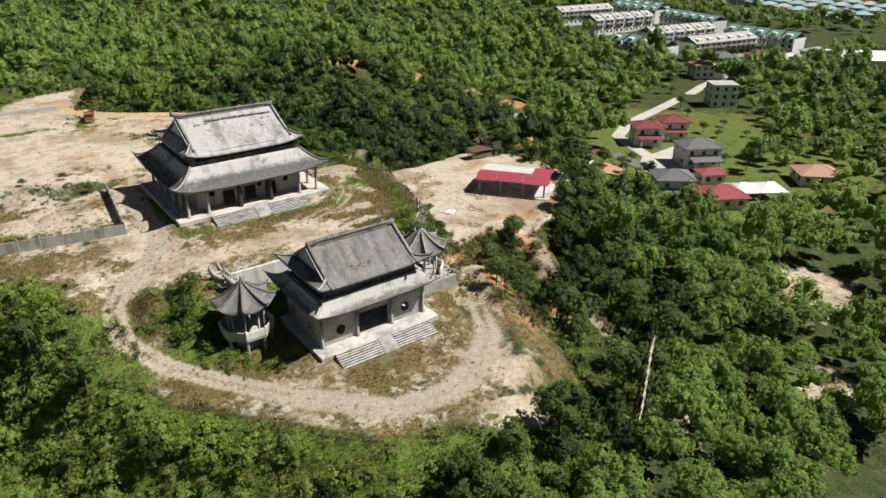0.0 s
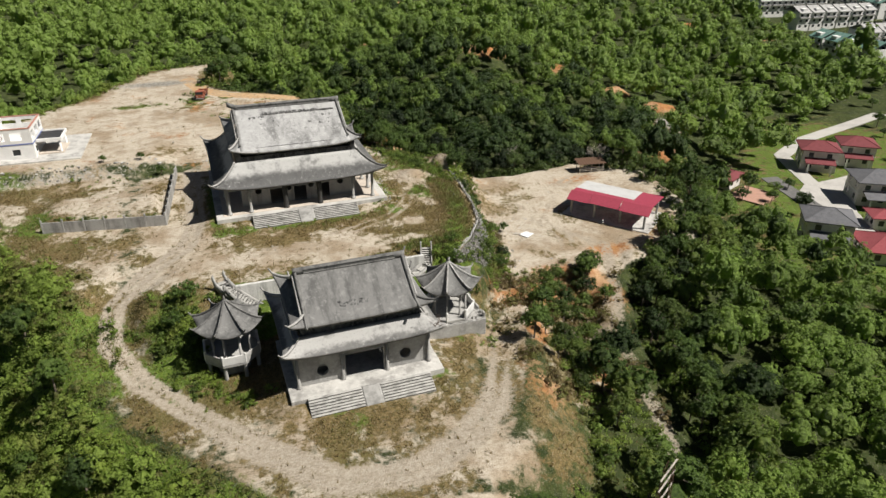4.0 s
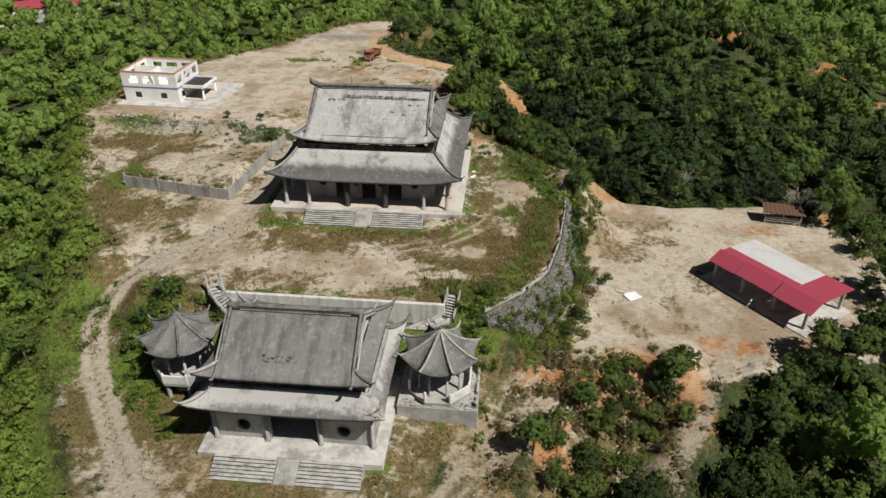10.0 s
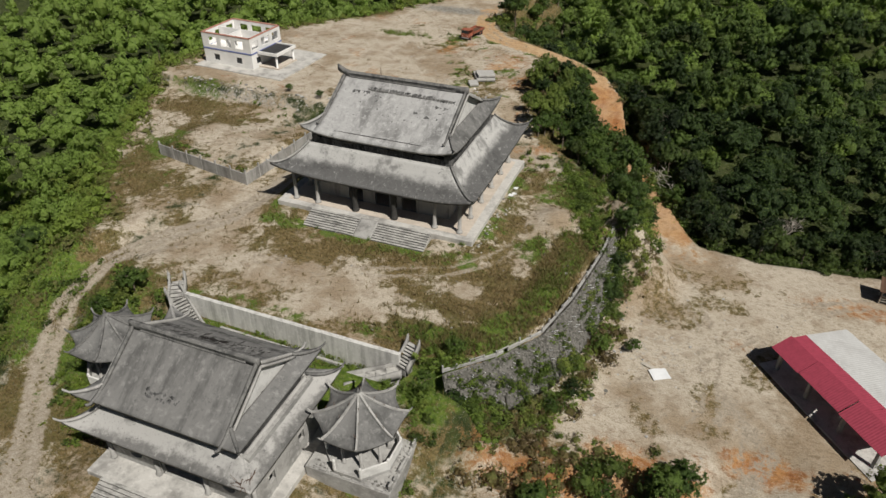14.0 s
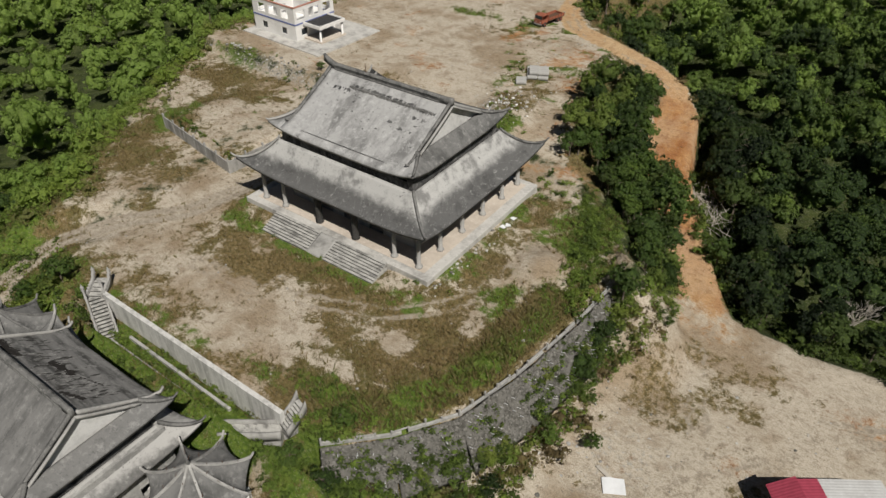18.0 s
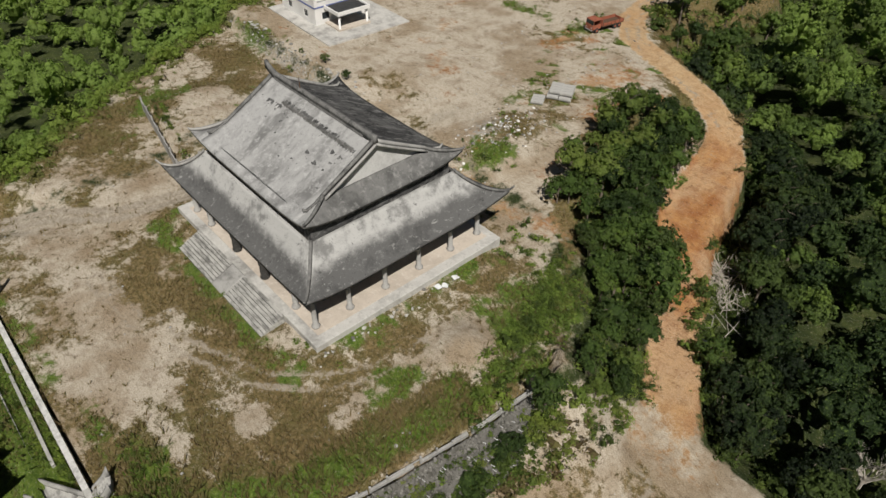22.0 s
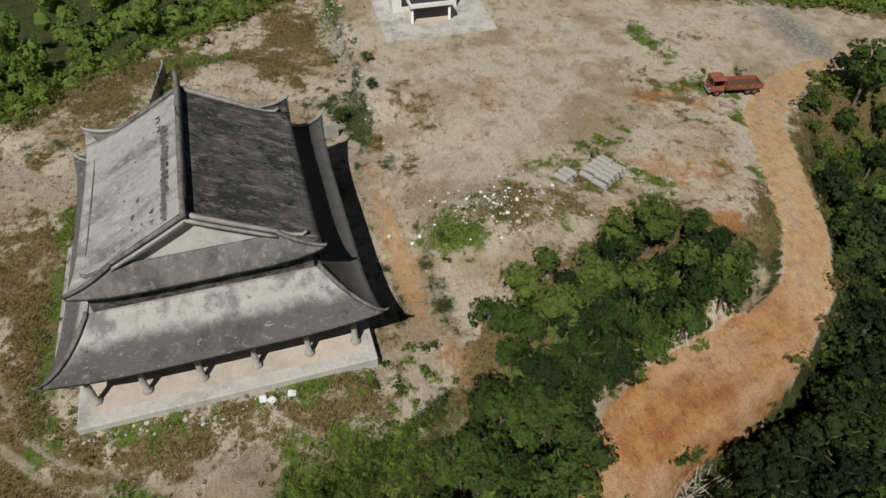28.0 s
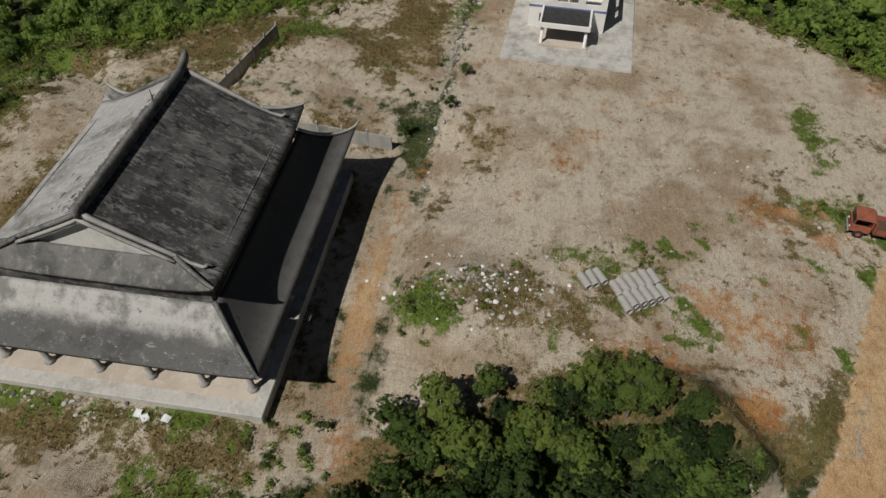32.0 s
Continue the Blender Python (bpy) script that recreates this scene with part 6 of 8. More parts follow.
def plant_trees():
    rng = np.random.default_rng(77)
    for poly, cell, kinds, lo, hi, cap in ((CLUMP, 2.7, (0, 2, 3, 6, 2, 5), 0.5, 0.85, 140), (SLOPE_CLUMP, 3.2, (5, 3, 5, 2, 5), 0.5, 0.85, 42)):
        p = np.array(poly)
        x, y = scatter(cell, p[:, 0].min(), p[:, 0].max(), p[:, 1].min(), p[:, 1].max(), rng)
        ok = (inside(poly, x, y) > (1.1 if poly is CLUMP else 0.4)) & (along(CLAY_ROAD, x, y)[0] > 3.4 + 1.5 * smooth(y, 25, 32))
        order = rng.permutation(int(ok.sum()))[:cap]
        for x_, y_ in zip(x[ok][order], y[ok][order]):
            grown = (1.1 if 26 < y_ < 46 and x_ > 13 else 1.05 if 8 < y_ < 27 else 0.9) if poly is CLUMP else 1.0
            tree(x_, y_, kinds[rng.integers(len(kinds))], grown * (lo + (hi - lo) * rng.random()), rng.random() * 6.28, 2 * (rng.random() < (0.75 if poly is SLOPE_CLUMP else 0.2)))
    for x_, y_, k, s in ((43.4, -34.6, 2, 0.95), (45.0, -33.4, 5, 1.0), (42.6, -36.6, 5, 0.9), (31.7, -41.0, 2, 0.9), (25.4, -50.5, 2, 1.0), (33.5, -17.0, 5, 0.7), (32.6, -9.0, 2, 0.8), (32.5, -4.5, 3, 0.8), (32.8, 0.0, 2, 0.95), (37.0, -14.5, 5, 0.5), (31.8, -25.5, 5, 0.6), (19.8, -31.5, 5, 0.6),
                         (20.6, -35.6, 5, 0.75), (-20.5, -35.0, 5, 0.9), (-22.5, -38.5, 5, 0.7), (-20.0, -40.5, 5, 0.6), (-23.5, 16.5, 5, 0.5), (-27, 21, 5, 0.4), (-34, 22, 5, 0.4), (30.2, -28.5, 5, 0.55), (18.5, -37.0, 5, 0.6)):
        tree(x_, y_, k, s, rng.random() * 6.28)
    x, y = scatter(4.6, -70, 90, -85, 112, rng)
    d = -inside(CLEAR_SITE, x, y)
    ok = (d > 1.2) & (d < 9.5) & ((x > -12) | (rng.random(len(x)) < 0.12))
    ok &= along([(27, 39, 0), (37, 26, 0)], x, y)[0] > 4.0
    order = rng.permutation(int(ok.sum()))[:190]
    for x_, y_ in zip(x[ok][order], y[ok][order]):
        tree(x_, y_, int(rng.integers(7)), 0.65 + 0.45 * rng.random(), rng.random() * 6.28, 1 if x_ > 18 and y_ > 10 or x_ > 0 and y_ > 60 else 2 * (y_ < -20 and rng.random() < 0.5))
    # close-standing trees beside the lower road
    x, y = scatter(3.4, 36, 76, -80, -24, rng)
    d = -inside(CLEAR_SITE, x, y)
    ok = (d > 0.6) & (d < 8.5) & (along(LOWER_ROAD, x, y)[0] > 3.6)
    for x_, y_ in zip(x[ok], y[ok]):
        tree(x_, y_, int(rng.choice((0, 1, 3, 6, 2))), 0.6 + 0.4 * rng.random(), rng.random() * 6.28, 2 * (rng.random() < 0.4))
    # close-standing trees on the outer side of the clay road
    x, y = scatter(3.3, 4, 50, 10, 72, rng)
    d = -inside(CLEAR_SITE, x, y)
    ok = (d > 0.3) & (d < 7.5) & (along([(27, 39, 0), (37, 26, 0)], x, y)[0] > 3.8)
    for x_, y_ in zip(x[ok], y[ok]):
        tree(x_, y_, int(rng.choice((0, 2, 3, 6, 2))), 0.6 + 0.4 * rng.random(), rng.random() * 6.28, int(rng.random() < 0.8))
    for x_, y_, k, f in ((22.8, 20.8, 0, 0.8), (25.3, 17.5, 3, 0.9), (26.5, 18.5, 6, 0.8), (29.8, 13.6, 2, 1.0), (21.5, 24.5, 1, 0.75), (31.2, 10.5, 3, 0.8), (24.5, 22.5, 3, 0.95), (32.8, 6.0, 2, 0.8), (20.5, 20.4, 2, 0.7)):
        tree(x_, y_, k, f, rng.random() * 6.28)
    tree(10.2, 40.5, 4, 0.72, 0.5, 2)
    tree(9.6, 37.0, 1, 0.66, 2.5, 2)
    for x_, y_, k, f in ((17.6, 44.6, 2, 0.95), (15.8, 47.2, 5, 1.0), (19.0, 40.0, 2, 0.9), (20.0, 36.6, 5, 1.0), (21.2, 32.8, 5, 0.95), (20.0, 31.6, 2, 0.95), (18.8, 35.6, 2, 0.9), (17.4, 41.0, 5, 0.9), (18.2, 32.5, 6, 0.95), (20.6, 28.2, 1, 0.8), (24.6, 25.4, 3, 1.05), (16.4, 37.2, 0, 0.8), (28.2, 22.0, 0, 0.8), (22.9, 23.4, 6, 0.85)):
        tree(x_, y_, k, f, 2.3 * k)
    for x_, y_, k, f, tone in ((30.2, 21.6, 6, 1.15, 0), (28.9, 23.9, 3, 1.3, 0), (27.0, 26.2, 3, 1.25, 2), (31.4, 18.8, 3, 1.0, 2), (32.6, 15.4, 2, 1.0, 0), (34.0, 11.6, 2, 0.85, 2)):
        tree(x_, y_, k, f, 1.9 * k + x_, tone)
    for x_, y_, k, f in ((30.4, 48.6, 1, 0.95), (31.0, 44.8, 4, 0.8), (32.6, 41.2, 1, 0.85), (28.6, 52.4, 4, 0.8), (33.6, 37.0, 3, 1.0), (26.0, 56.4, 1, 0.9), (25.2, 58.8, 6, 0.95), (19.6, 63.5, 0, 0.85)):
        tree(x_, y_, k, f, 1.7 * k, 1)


plant_trees()
FRONT_AREA = (-50, 68, -108, -52)
DISTANT_KINDS = [[crown_arrays(R1, 11, 6.0, 22, 130, 1.4, 0.85, 3, 0.8) for _ in range(4)], [crown_arrays(R1, 13, 5.5, 20, 130, 1.35, 1.2, 3, 0.8) for _ in range(4)]]
forest("front_forest", "leafy young trees on the slope below the gate hall", 4.2, FRONT_AREA, None, FRONT_KINDS, FOREST_LEAF, 2, 9.0, 0.46)
forest("near_forest", "dense green tropical secondary forest on the slopes", 4.1, NEAR_AREA, FRONT_AREA, NEAR_KINDS, FOREST_LEAF, 3, 9.0, 0.29)
forest("distant_forest", "distant wooded hills", 14.0, (-260, 760, 100, 700), None, DISTANT_KINDS, FOREST_LEAF, 8, 1.5, 0.3)
forest("far_forest", "green forest covering the hills beyond", 6.3, (-190, 400, -175, 440), NEAR_AREA, FAR_KINDS, FOREST_LEAF, 4, 1.5, 0.44)
THICKET_KINDS = [[crown_arrays(R1, 1.7, 2.1, 22, 260, 0.21, 0.5, 4) for _ in range(3)], [crown_arrays(R1, 2.9, 2.0, 24, 280, 0.21, 0.9, 4) for _ in range(3)], [crown_arrays(R1, 1.2, 2.2, 20, 240, 0.21, 0.38, 4) for _ in range(3)]]
forest("thicket", "bright green thicket of ferns and saplings on the western slope", 1.95, (-82, 8, -98, 30), None, THICKET_KINDS, SHRUB_LEAF, 16, 0.8, 0.40, 8.0)
forest("shrubs", "bright green shrubs and creepers along the forest's edge", 2.1, (-82, 92, -92, 108), (-82, 8, -98, 30), SHRUB_KINDS, SHRUB_LEAF, 6, -0.5, 0.0, 10.0)
BRACKEN_KINDS = [[crown_arrays(R1, 0.8, 1.2, 10, 80, 0.2, 0.4, 1) for _ in range(3)], [crown_arrays(R1, 1.2, 1.1, 10, 80, 0.2, 0.6, 1) for _ in range(3)]]
forest("bracken", "dry brown and olive bracken along the slope's rim", 2.2, (-70, 26, -90, 66), None, BRACKEN_KINDS, BRACKEN_LEAF, 26, -2.2, 0.3, 5.5)


def grass():
    rng = np.random.default_rng(9)
    x, y = scatter(0.36, -66, 34, -80, 80, rng)
    bare, dry, lush, clay, track, gravel = cover(x, y)
    patch = fractal(x, y, 2.2, 61)
    want = np.clip(smooth(dry, 0.45, 0.8) * 0.8 + 1.1 * smooth(lush, 0.3, 0.7) - 1.2 * track - clay, 0.006 + 0.05 * (y < 16) * (clay < 0.3), 1) * smooth(patch, 0.28, 0.5)
    ok = (rng.random(len(x)) < want) & (inside(CLEAR_SITE, x, y) > -6)
    for hx, hy, cx, cy in ((15.2, 12.8, 0, 0), (10.4, 8.4, 0, -47.3), (9.4, 1.8, 0, -14), (8.3, 1.5, 0, -57), (11, 8.5, -46, 34)):
        ok &= ~((np.abs(x - cx) < hx) & (np.abs(y - cy) < hy))
    x, y, lush, dry = x[ok], y[ok], lush[ok], dry[ok]
    z = height(x, y)
    n = len(x)
    k = 4
    X, Y, Z = (np.repeat(v, k) for v in (x, y, z))
    a = rng.random(n * k) * 6.283
    tall = 1.15 + 2.2 * np.maximum(spot(x, y, 26, -18, 4, 12), spot(x, y, 18, -29, 8, 3.5)) + 0.8 * spot(x, y, 24, 4, 4, 9) + 0.5 * spot(x, y, 0, -16.5, 15, 3)
    hgt = np.repeat((0.10 + 0.22 * rng.random(n)) * tall, k) * (0.7 + 0.6 * rng.random(n * k))
    off = rng.random(n * k) * 0.25
    ca, sa = np.cos(a), np.sin(a)
    bx, by = X + ca * off, Y + sa * off
    w = 0.07
    lean = 0.7 * hgt
    blades = np.stack([np.stack([bx - sa * w, by + ca * w, Z - 0.04], 1), np.stack([bx + sa * w, by - ca * w, Z - 0.04], 1), np.stack([bx + ca * lean, by + sa * lean, Z + hgt], 1)], 1)
    tint = np.clip(0.12 + 0.9 * lush - 0.2 * dry + 0.15 * rng.normal(size=n), 0, 1)
    tagged(quads_object("grass", blades, GRASS_LEAF, np.repeat(tint, k)), "tufts of dry and green grass on the terraces", "grass", kind="stuff")


grass()


# ---- village in the valley ----
def hip_roof(parent, L, W, z, rise, over, mat, name="roof", ridge_share=0.45):
    bm = bmesh.new()
    l, w = L / 2 + over, W / 2 + over
    r = max(0.3, l - w * (1.0 if ridge_share is None else 1.0)) if L > W else 0.3
    low = [bm.verts.new(p) for p in ((-l, -w, z), (l, -w, z), (l, w, z), (-l, w, z))]
    low2 = [bm.verts.new(v.co - Vector((0, 0, 0.22))) for v in low]
    a, b = bm.verts.new((-r, 0, z + rise)), bm.verts.new((r, 0, z + rise))
    bm.faces.new((low[0], low[1], b, a))
    bm.faces.new((low[2], low[3], a, b))
    bm.faces.new((low[1], low[2], b))
    bm.faces.new((low[3], low[0], a))
    for i in range(4):
        bm.faces.new((low[i], low2[i], low2[(i + 1) % 4], low[(i + 1) % 4]))
    bm.faces.new(low2[::-1])
    bmesh.ops.recalc_face_normals(bm, faces=bm.faces)
    roof = part(name, bm, mat, parent)
    bm = bmesh.new()
    tube(bm, [(-r, 0, z + rise), (r, 0, z + rise)], 0.12, n=5)
    part("ridge_tiles", bm, mat, roof)
    for sx in (-1, 1):
        for sy in (-1, 1):
            part("hip_tiles", tube(bmesh.new(), [(sx * r, 0, z + rise), (sx * l, sy * w, z + 0.02)], 0.1, n=5), mat, roof)
    return roof


def villa(name, label, at, rz, L, W, storeys, roof_mat, wall_mat=None, porch=0.0, rise=None, flat=False):
    wall_mat = wall_mat or HOUSEWALL
    v = thing(name, label, "house", at, rz, "village houses")
    H = 3.1 * storeys
    for side, (a, b) in enumerate(((L / 2, W / 2), (W / 2, L / 2), (L / 2, W / 2), (W / 2, L / 2))):
        e = 0 if side % 2 == 0 else 0.2
        n = max(2, int(a * 2 / 3.2))
        holes = []
        for k in range(n):
            c = -a + 2 * a * (k + 0.5) / n
            holes += [("box", c - 0.65, c + 0.65, 0.9 + 3.1 * f, 2.3 + 3.1 * f) for f in range(storeys)]
        rot = Matrix.Rotation(radians((0, 90, 180, 270)[side]), 4, "Z")
        bm = wall_with_holes(-a + e, a - e, -0.6, H, -b, -b + 0.2, holes)
        bm.transform(rot)
        w = part("wall", bm, wall_mat, v)
        for h in holes:
            bm = boxed(h[1], h[2], -b + 0.06, -b + 0.1, h[3], h[4])
            bm.transform(rot)
            part("window_pane", bm, GLASS, w)
    for f in range(1, storeys):
        part("floor_band", boxed(-L / 2 - 0.12, L / 2 + 0.12, -W / 2 - 0.12, W / 2 + 0.12, 3.1 * f - 0.12, 3.1 * f + 0.08), WHITE, v)
    if flat:
        part("roof", boxed(-L / 2 - 0.3, L / 2 + 0.3, -W / 2 - 0.3, W / 2 + 0.3, H, H + 0.3), roof_mat, v)
    else:
        hip_roof(v, L, W, H + 0.05, rise or W * 0.24, 0.8, roof_mat)
    if porch:
        p = new("porch")
        p.parent = v
        for x in (-L * 0.32, L * 0.32):
            part("porch_post", boxed(x - 0.2, x + 0.2, -W / 2 - porch + 0.3, -W / 2 - porch + 0.7, -0.4, 3.0), WHITE, p)
        part("porch_roof", sheet(lambda u, q: Vector((-L * 0.42 + L * 0.84 * u, -W / 2 - 0.02 - porch * q, 3.9 - 0.8 * q)), 6, 2, 0.2), roof_mat, p)
    return v


vz = lambda x, y: height_at(x, y)
VILLAS = ((152, 17.5, -36, 9.5, 7.5, 2, MAROON, "two-storey house with a maroon tiled hip roof", 3.0), (166, 17.0, -36, 9, 7.5, 2, MAROON, "pale house with a maroon tiled hip roof", 2.5),
          (147, -6.5, -30, 11.5, 9, 2, GREYTILE, "large pale house with a grey tiled hip roof", 4.0), (114, -21.5, -38, 9.5, 8, 2, GREYTILE, "house with dark grey roof in a walled yard", 2.5),
          (122, -31.5, -30, 11.5, 9.5, 1, REDTILE, "bungalow with a bright red tiled hip roof", 0.0), (163, -37, -42, 11, 9, 1, ORANGETILE, "bungalow with a faded salmon tiled roof", 0.0),
          (203, -42, -40, 12, 9, 1, ORANGETILE, "distant bungalow with orange roof", 0.0),
          (135.5, -19.5, -30, 7, 5, 1, REDTILE, "small outbuilding with a red roof", 0.0))
for x, y, rz, L, W, n, mat, label, porch in VILLAS:
    villa("village_house", label, (x, y, vz(x, y) + 0.3), rz, L, W, n, mat, None, porch)
villa("apartment_block", "three-storey unfinished beige apartment block with flat roof", (224, 36, vz(224, 36)), -35, 10.5, 8.5, 3, GREYROOF, None, 0.0, None, True)
for x, y, rz, L, W, n, mat, label in ((286, 78, -30, 14, 10, 2, GREYTILE, "two-storey house with blue-grey roof by the terraces"), (312, 70, -30, 15, 10, 2, REDTILE, "white house with a red roof by the terraces"),
                                      (332, 66, -30, 16, 10, 1, ZINC, "low house with a pale sheet roof"), (352, 62, -30, 13, 10, 2, GREYROOF, "pale blue two-storey house"), (262, 72, -30, 10, 8, 2, ORANGETILE, "house with a faded orange roof and stained wall")):
    villa("village_house", label, (x, y, vz(x, y)), rz, L, W, n, mat)


def canopy():
    c = thing("white_canopy", "white tent-like canopy roof in the village", "canopy", (134, -34.5, vz(134, -34.5)), -32)
    for k, (x, L) in enumerate(((-4.0, 7.0), (3.8, 8.0))):
        roof = hip_roof(c, L, 8.0, 3.4, 1.7, 0.2, TARP, "canopy_roof")
        roof.location.x = x
        for sx in (-1, 1):
            for sy in (-1, 1):
                part("pole", lathe(bmesh.new(), [(0.09, -0.4), (0.09, 3.2)], 8, (x + sx * (L / 2 - 0.1), sy * 3.8, 0)), WHITE, c)
    return c


canopy()


def ribbon_road(name, label, pts, width, mat, lift=0.12):
    bm = bmesh.new()
    rows = []
    line = []
    for a, b in zip(pts, pts[1:]):
        n = max(2, int(math.hypot(b[0] - a[0], b[1] - a[1]) / 3))
        line += [(a[0] + (b[0] - a[0]) * k / n, a[1] + (b[1] - a[1]) * k / n) for k in range(n)]
    line.append(pts[-1])
    for k, (x, y) in enumerate(line):
        q, p = line[min(k + 1, len(line) - 1)], line[max(k - 1, 0)]
        dx, dy = q[0] - p[0], q[1] - p[1]
        ln = math.hypot(dx, dy)
        nx, ny = -dy / ln * width / 2, dx / ln * width / 2
        z = max(height_at(x + nx, y + ny), height_at(x - nx, y - ny), height_at(x, y)) + lift
        rows.append([bm.verts.new((x + nx, y + ny, z)), bm.verts.new((x - nx, y - ny, z)), bm.verts.new((x - nx, y - ny, z - 0.8)), bm.verts.new((x + nx, y + ny, z - 0.8))])
    for a, b in zip(rows, rows[1:]):
        for i in range(4):
            bm.faces.new((a[i], a[(i + 1) % 4], b[(i + 1) % 4], b[i]))
    bmesh.ops.recalc_face_normals(bm, faces=bm.faces)
    return tagged(part(name, bm, mat), label, "road", kind="structure")


ribbon_road("village_road", "pale village lane through grass", [(128, -2), (140, 6), (150, 28), (168, 38), (192, 45), (226, 54), (246, 60), (300, 70)], 4.5, PAVING)
ribbon_road("village_yard", "paved yard between village houses", [(124, -22), (132, -8), (141, 2), (158, 4)], 11.0, PAVING, 0.06)
ribbon_road("village_drive", "dark drive beside the salmon bungalow", [(127, -12), (130, 2), (132, 14)], 5.0, ASPHALT, 0.2)
ribbon_road("clay_court", "flat salmon-coloured clay court beside the drive", [(113, 2), (123, 7)], 9.0, ORANGETILE, 0.1)
villa("outhouse", "low outhouse with a maroon roof beside the clay court", (116, 11.5, vz(116, 11.5)), 26, 7, 2.6, 1, MAROON)
wall_run("yard_wall", "low pale yard wall in the village", [(107, -13), (124, -36.5), (131, -40)], vz(116, -26) - 0.5, vz(116, -26) + 1.3, 0.2, PALE)


# ---- terraced housing estate ----
def terraced_house(at, rz, teal, first=[]):
    key = "teal" if teal else "grey"
    for k, ob in first:
        if k == key:
            return copy_thing(ob, pose(*at, 0, 0, rz))
    t = thing("terraced_house", "three-storey white terraced house with a %s roof" % key, "terraced house", at, rz, "terraced houses")
    L, W, H = 8.0, 13.0, 9.0
    holes = [("box", c - 0.9, c + 0.9, 0.9 + 3 * f, 2.4 + 3 * f) for c in (-2.0, 2.0) for f in range(3)]
    for sgn in (0, 180):
        bm = wall_with_holes(-L / 2, L / 2, -1.5, H, -W / 2, -W / 2 + 0.3, holes)
        bm.transform(Matrix.Rotation(radians(sgn), 4, "Z"))
        w = part("wall", bm, WHITE, t)
        for h in holes:
            bm = boxed(h[1], h[2], -W / 2 + 0.15, -W / 2 + 0.2, h[3], h[4])
            bm.transform(Matrix.Rotation(radians(sgn), 4, "Z"))
            part("window_pane", bm, GLASS, w)
    for x in (-L / 2, L / 2 - 0.25):
        part("party_wall", boxed(x + 0.01, x + 0.24, -W / 2 + 0.31, W / 2 - 0.31, -1.5, H), WHITE, t)
    part("balcony", boxed(-L / 2 + 0.4, L / 2 - 0.4, -W / 2 - 1.2, -W / 2 - 0.01, 5.9, 6.7), PALE, t)
    bm = sheet(lambda u, v: Vector((-L / 2 + L * u, (-W / 2 - 1) + (W + 2) * v, H + 0.1 + 3.0 * (1 - abs(2 * v - 1)))), 2, 2, 0.3)
    part("roof", bm, TEALTILE if teal else GREYROOF, t)
    part("dormer", boxed(-1.5, 1.5, -W / 2 + 0.5, -W / 2 + 3.2, H + 0.2, H + 2.1, bevel=0.05), WHITE, t)
    first.append((key, t))
    return t


def house_row(x0, y0, x1, y1, teal):
    d = math.hypot(x1 - x0, y1 - y0)
    n = max(2, int(d / 8.05))
    rz = math.degrees(math.atan2(y1 - y0, x1 - x0))
    rz = rz if math.cos(radians(rz - 90)) * 0 + 1 and (math.sin(radians(rz)) < 0) else rz + 180
    for k in range(n):
        f = (k + 0.5) / n
        x, y = x0 + (x1 - x0) * f, y0 + (y1 - y0) * f
        terraced_house((x, y, -21.0), rz, teal)


for row in ((294, 105, 342, 98, False), (303, 140, 356, 134, False), (317, 198, 371, 193, False), (331, 243, 380, 237, False), (276, 138, 275, 100, True), (359, 121, 360, 76, True), (392, 192, 384, 144, True), (402, 246, 400, 203, True), (420, 262, 418, 214, True)):
    house_row(*row)
for k in range(36):
    rngk = random.Random(100 + k)
    f, g = k % 9, k // 9
    x, y = 520 + 7.4 * f + 34 * g, 125 + 17 * f + 6 * g
    villa("estate_house", "small white house with a %s roof on the estate" % ("pale teal" if k % 3 else "grey"), (x, y, -21.0), -40 + rngk.uniform(-4, 4), 14, 10, 1, PALETEAL if k % 4 else GREYROOF)


def cypress(x, y, s):
    c = new("cypress_tree")
    c.matrix_basis = Matrix.Translation((x, y, height_at(x, y) - 0.2)) @ Matrix.Diagonal((s, s, s, 1))
    tagged(c, "dark columnar cypress in a row before the terraces", "tree", "cypress row")
    for name, data in CYPRESS:
        piece(name, data, c, Matrix.Identity(4))


_cy = quads_object("crown", crown_arrays(np.random.default_rng(4), 9.0, 1.5, 30, 420, 0.45, 2.9), TREE_LEAF)
_tr = part("trunk", tube(bmesh.new(), [(0, 0, -0.5), (0, 0, 3.5)], 0.2, 0.1, 6), BARK)
CYPRESS = (("trunk", _tr.data), ("crown", _cy.data))
bpy.data.objects.remove(_cy)
bpy.data.objects.remove(_tr)
for k in range(24):
    cypress(297 + 2.2 * k, 93 - 0.33 * k + 0.4 * (k % 2), 0.85 + 0.2 * ((k * 7) % 5) / 5)


def warehouse(name, label, at, rz, L, W, H, mat):
    w = thing(name, label, "warehouse", at, rz)
    part("body", boxed(-L / 2, L / 2, -W / 2, W / 2, -1, H), WHITE, w)
    part("roof", sheet(lambda u, v: Vector((-L / 2 - 0.6 + (L + 1.2) * u, -W / 2 - 0.6 + (W + 1.2) * v, H + 0.05 + 2.2 * (1 - abs(2 * v - 1)))), 2, 2, 0.2), mat, w)
    for k in range(6):
        part("door_panel", boxed(-L / 2 + L * (k + 0.2) / 6, -L / 2 + L * (k + 0.8) / 6, -W / 2 - 0.08, -W / 2 - 0.01, -0.5, H * 0.6), GREYROOF, w)
    return w


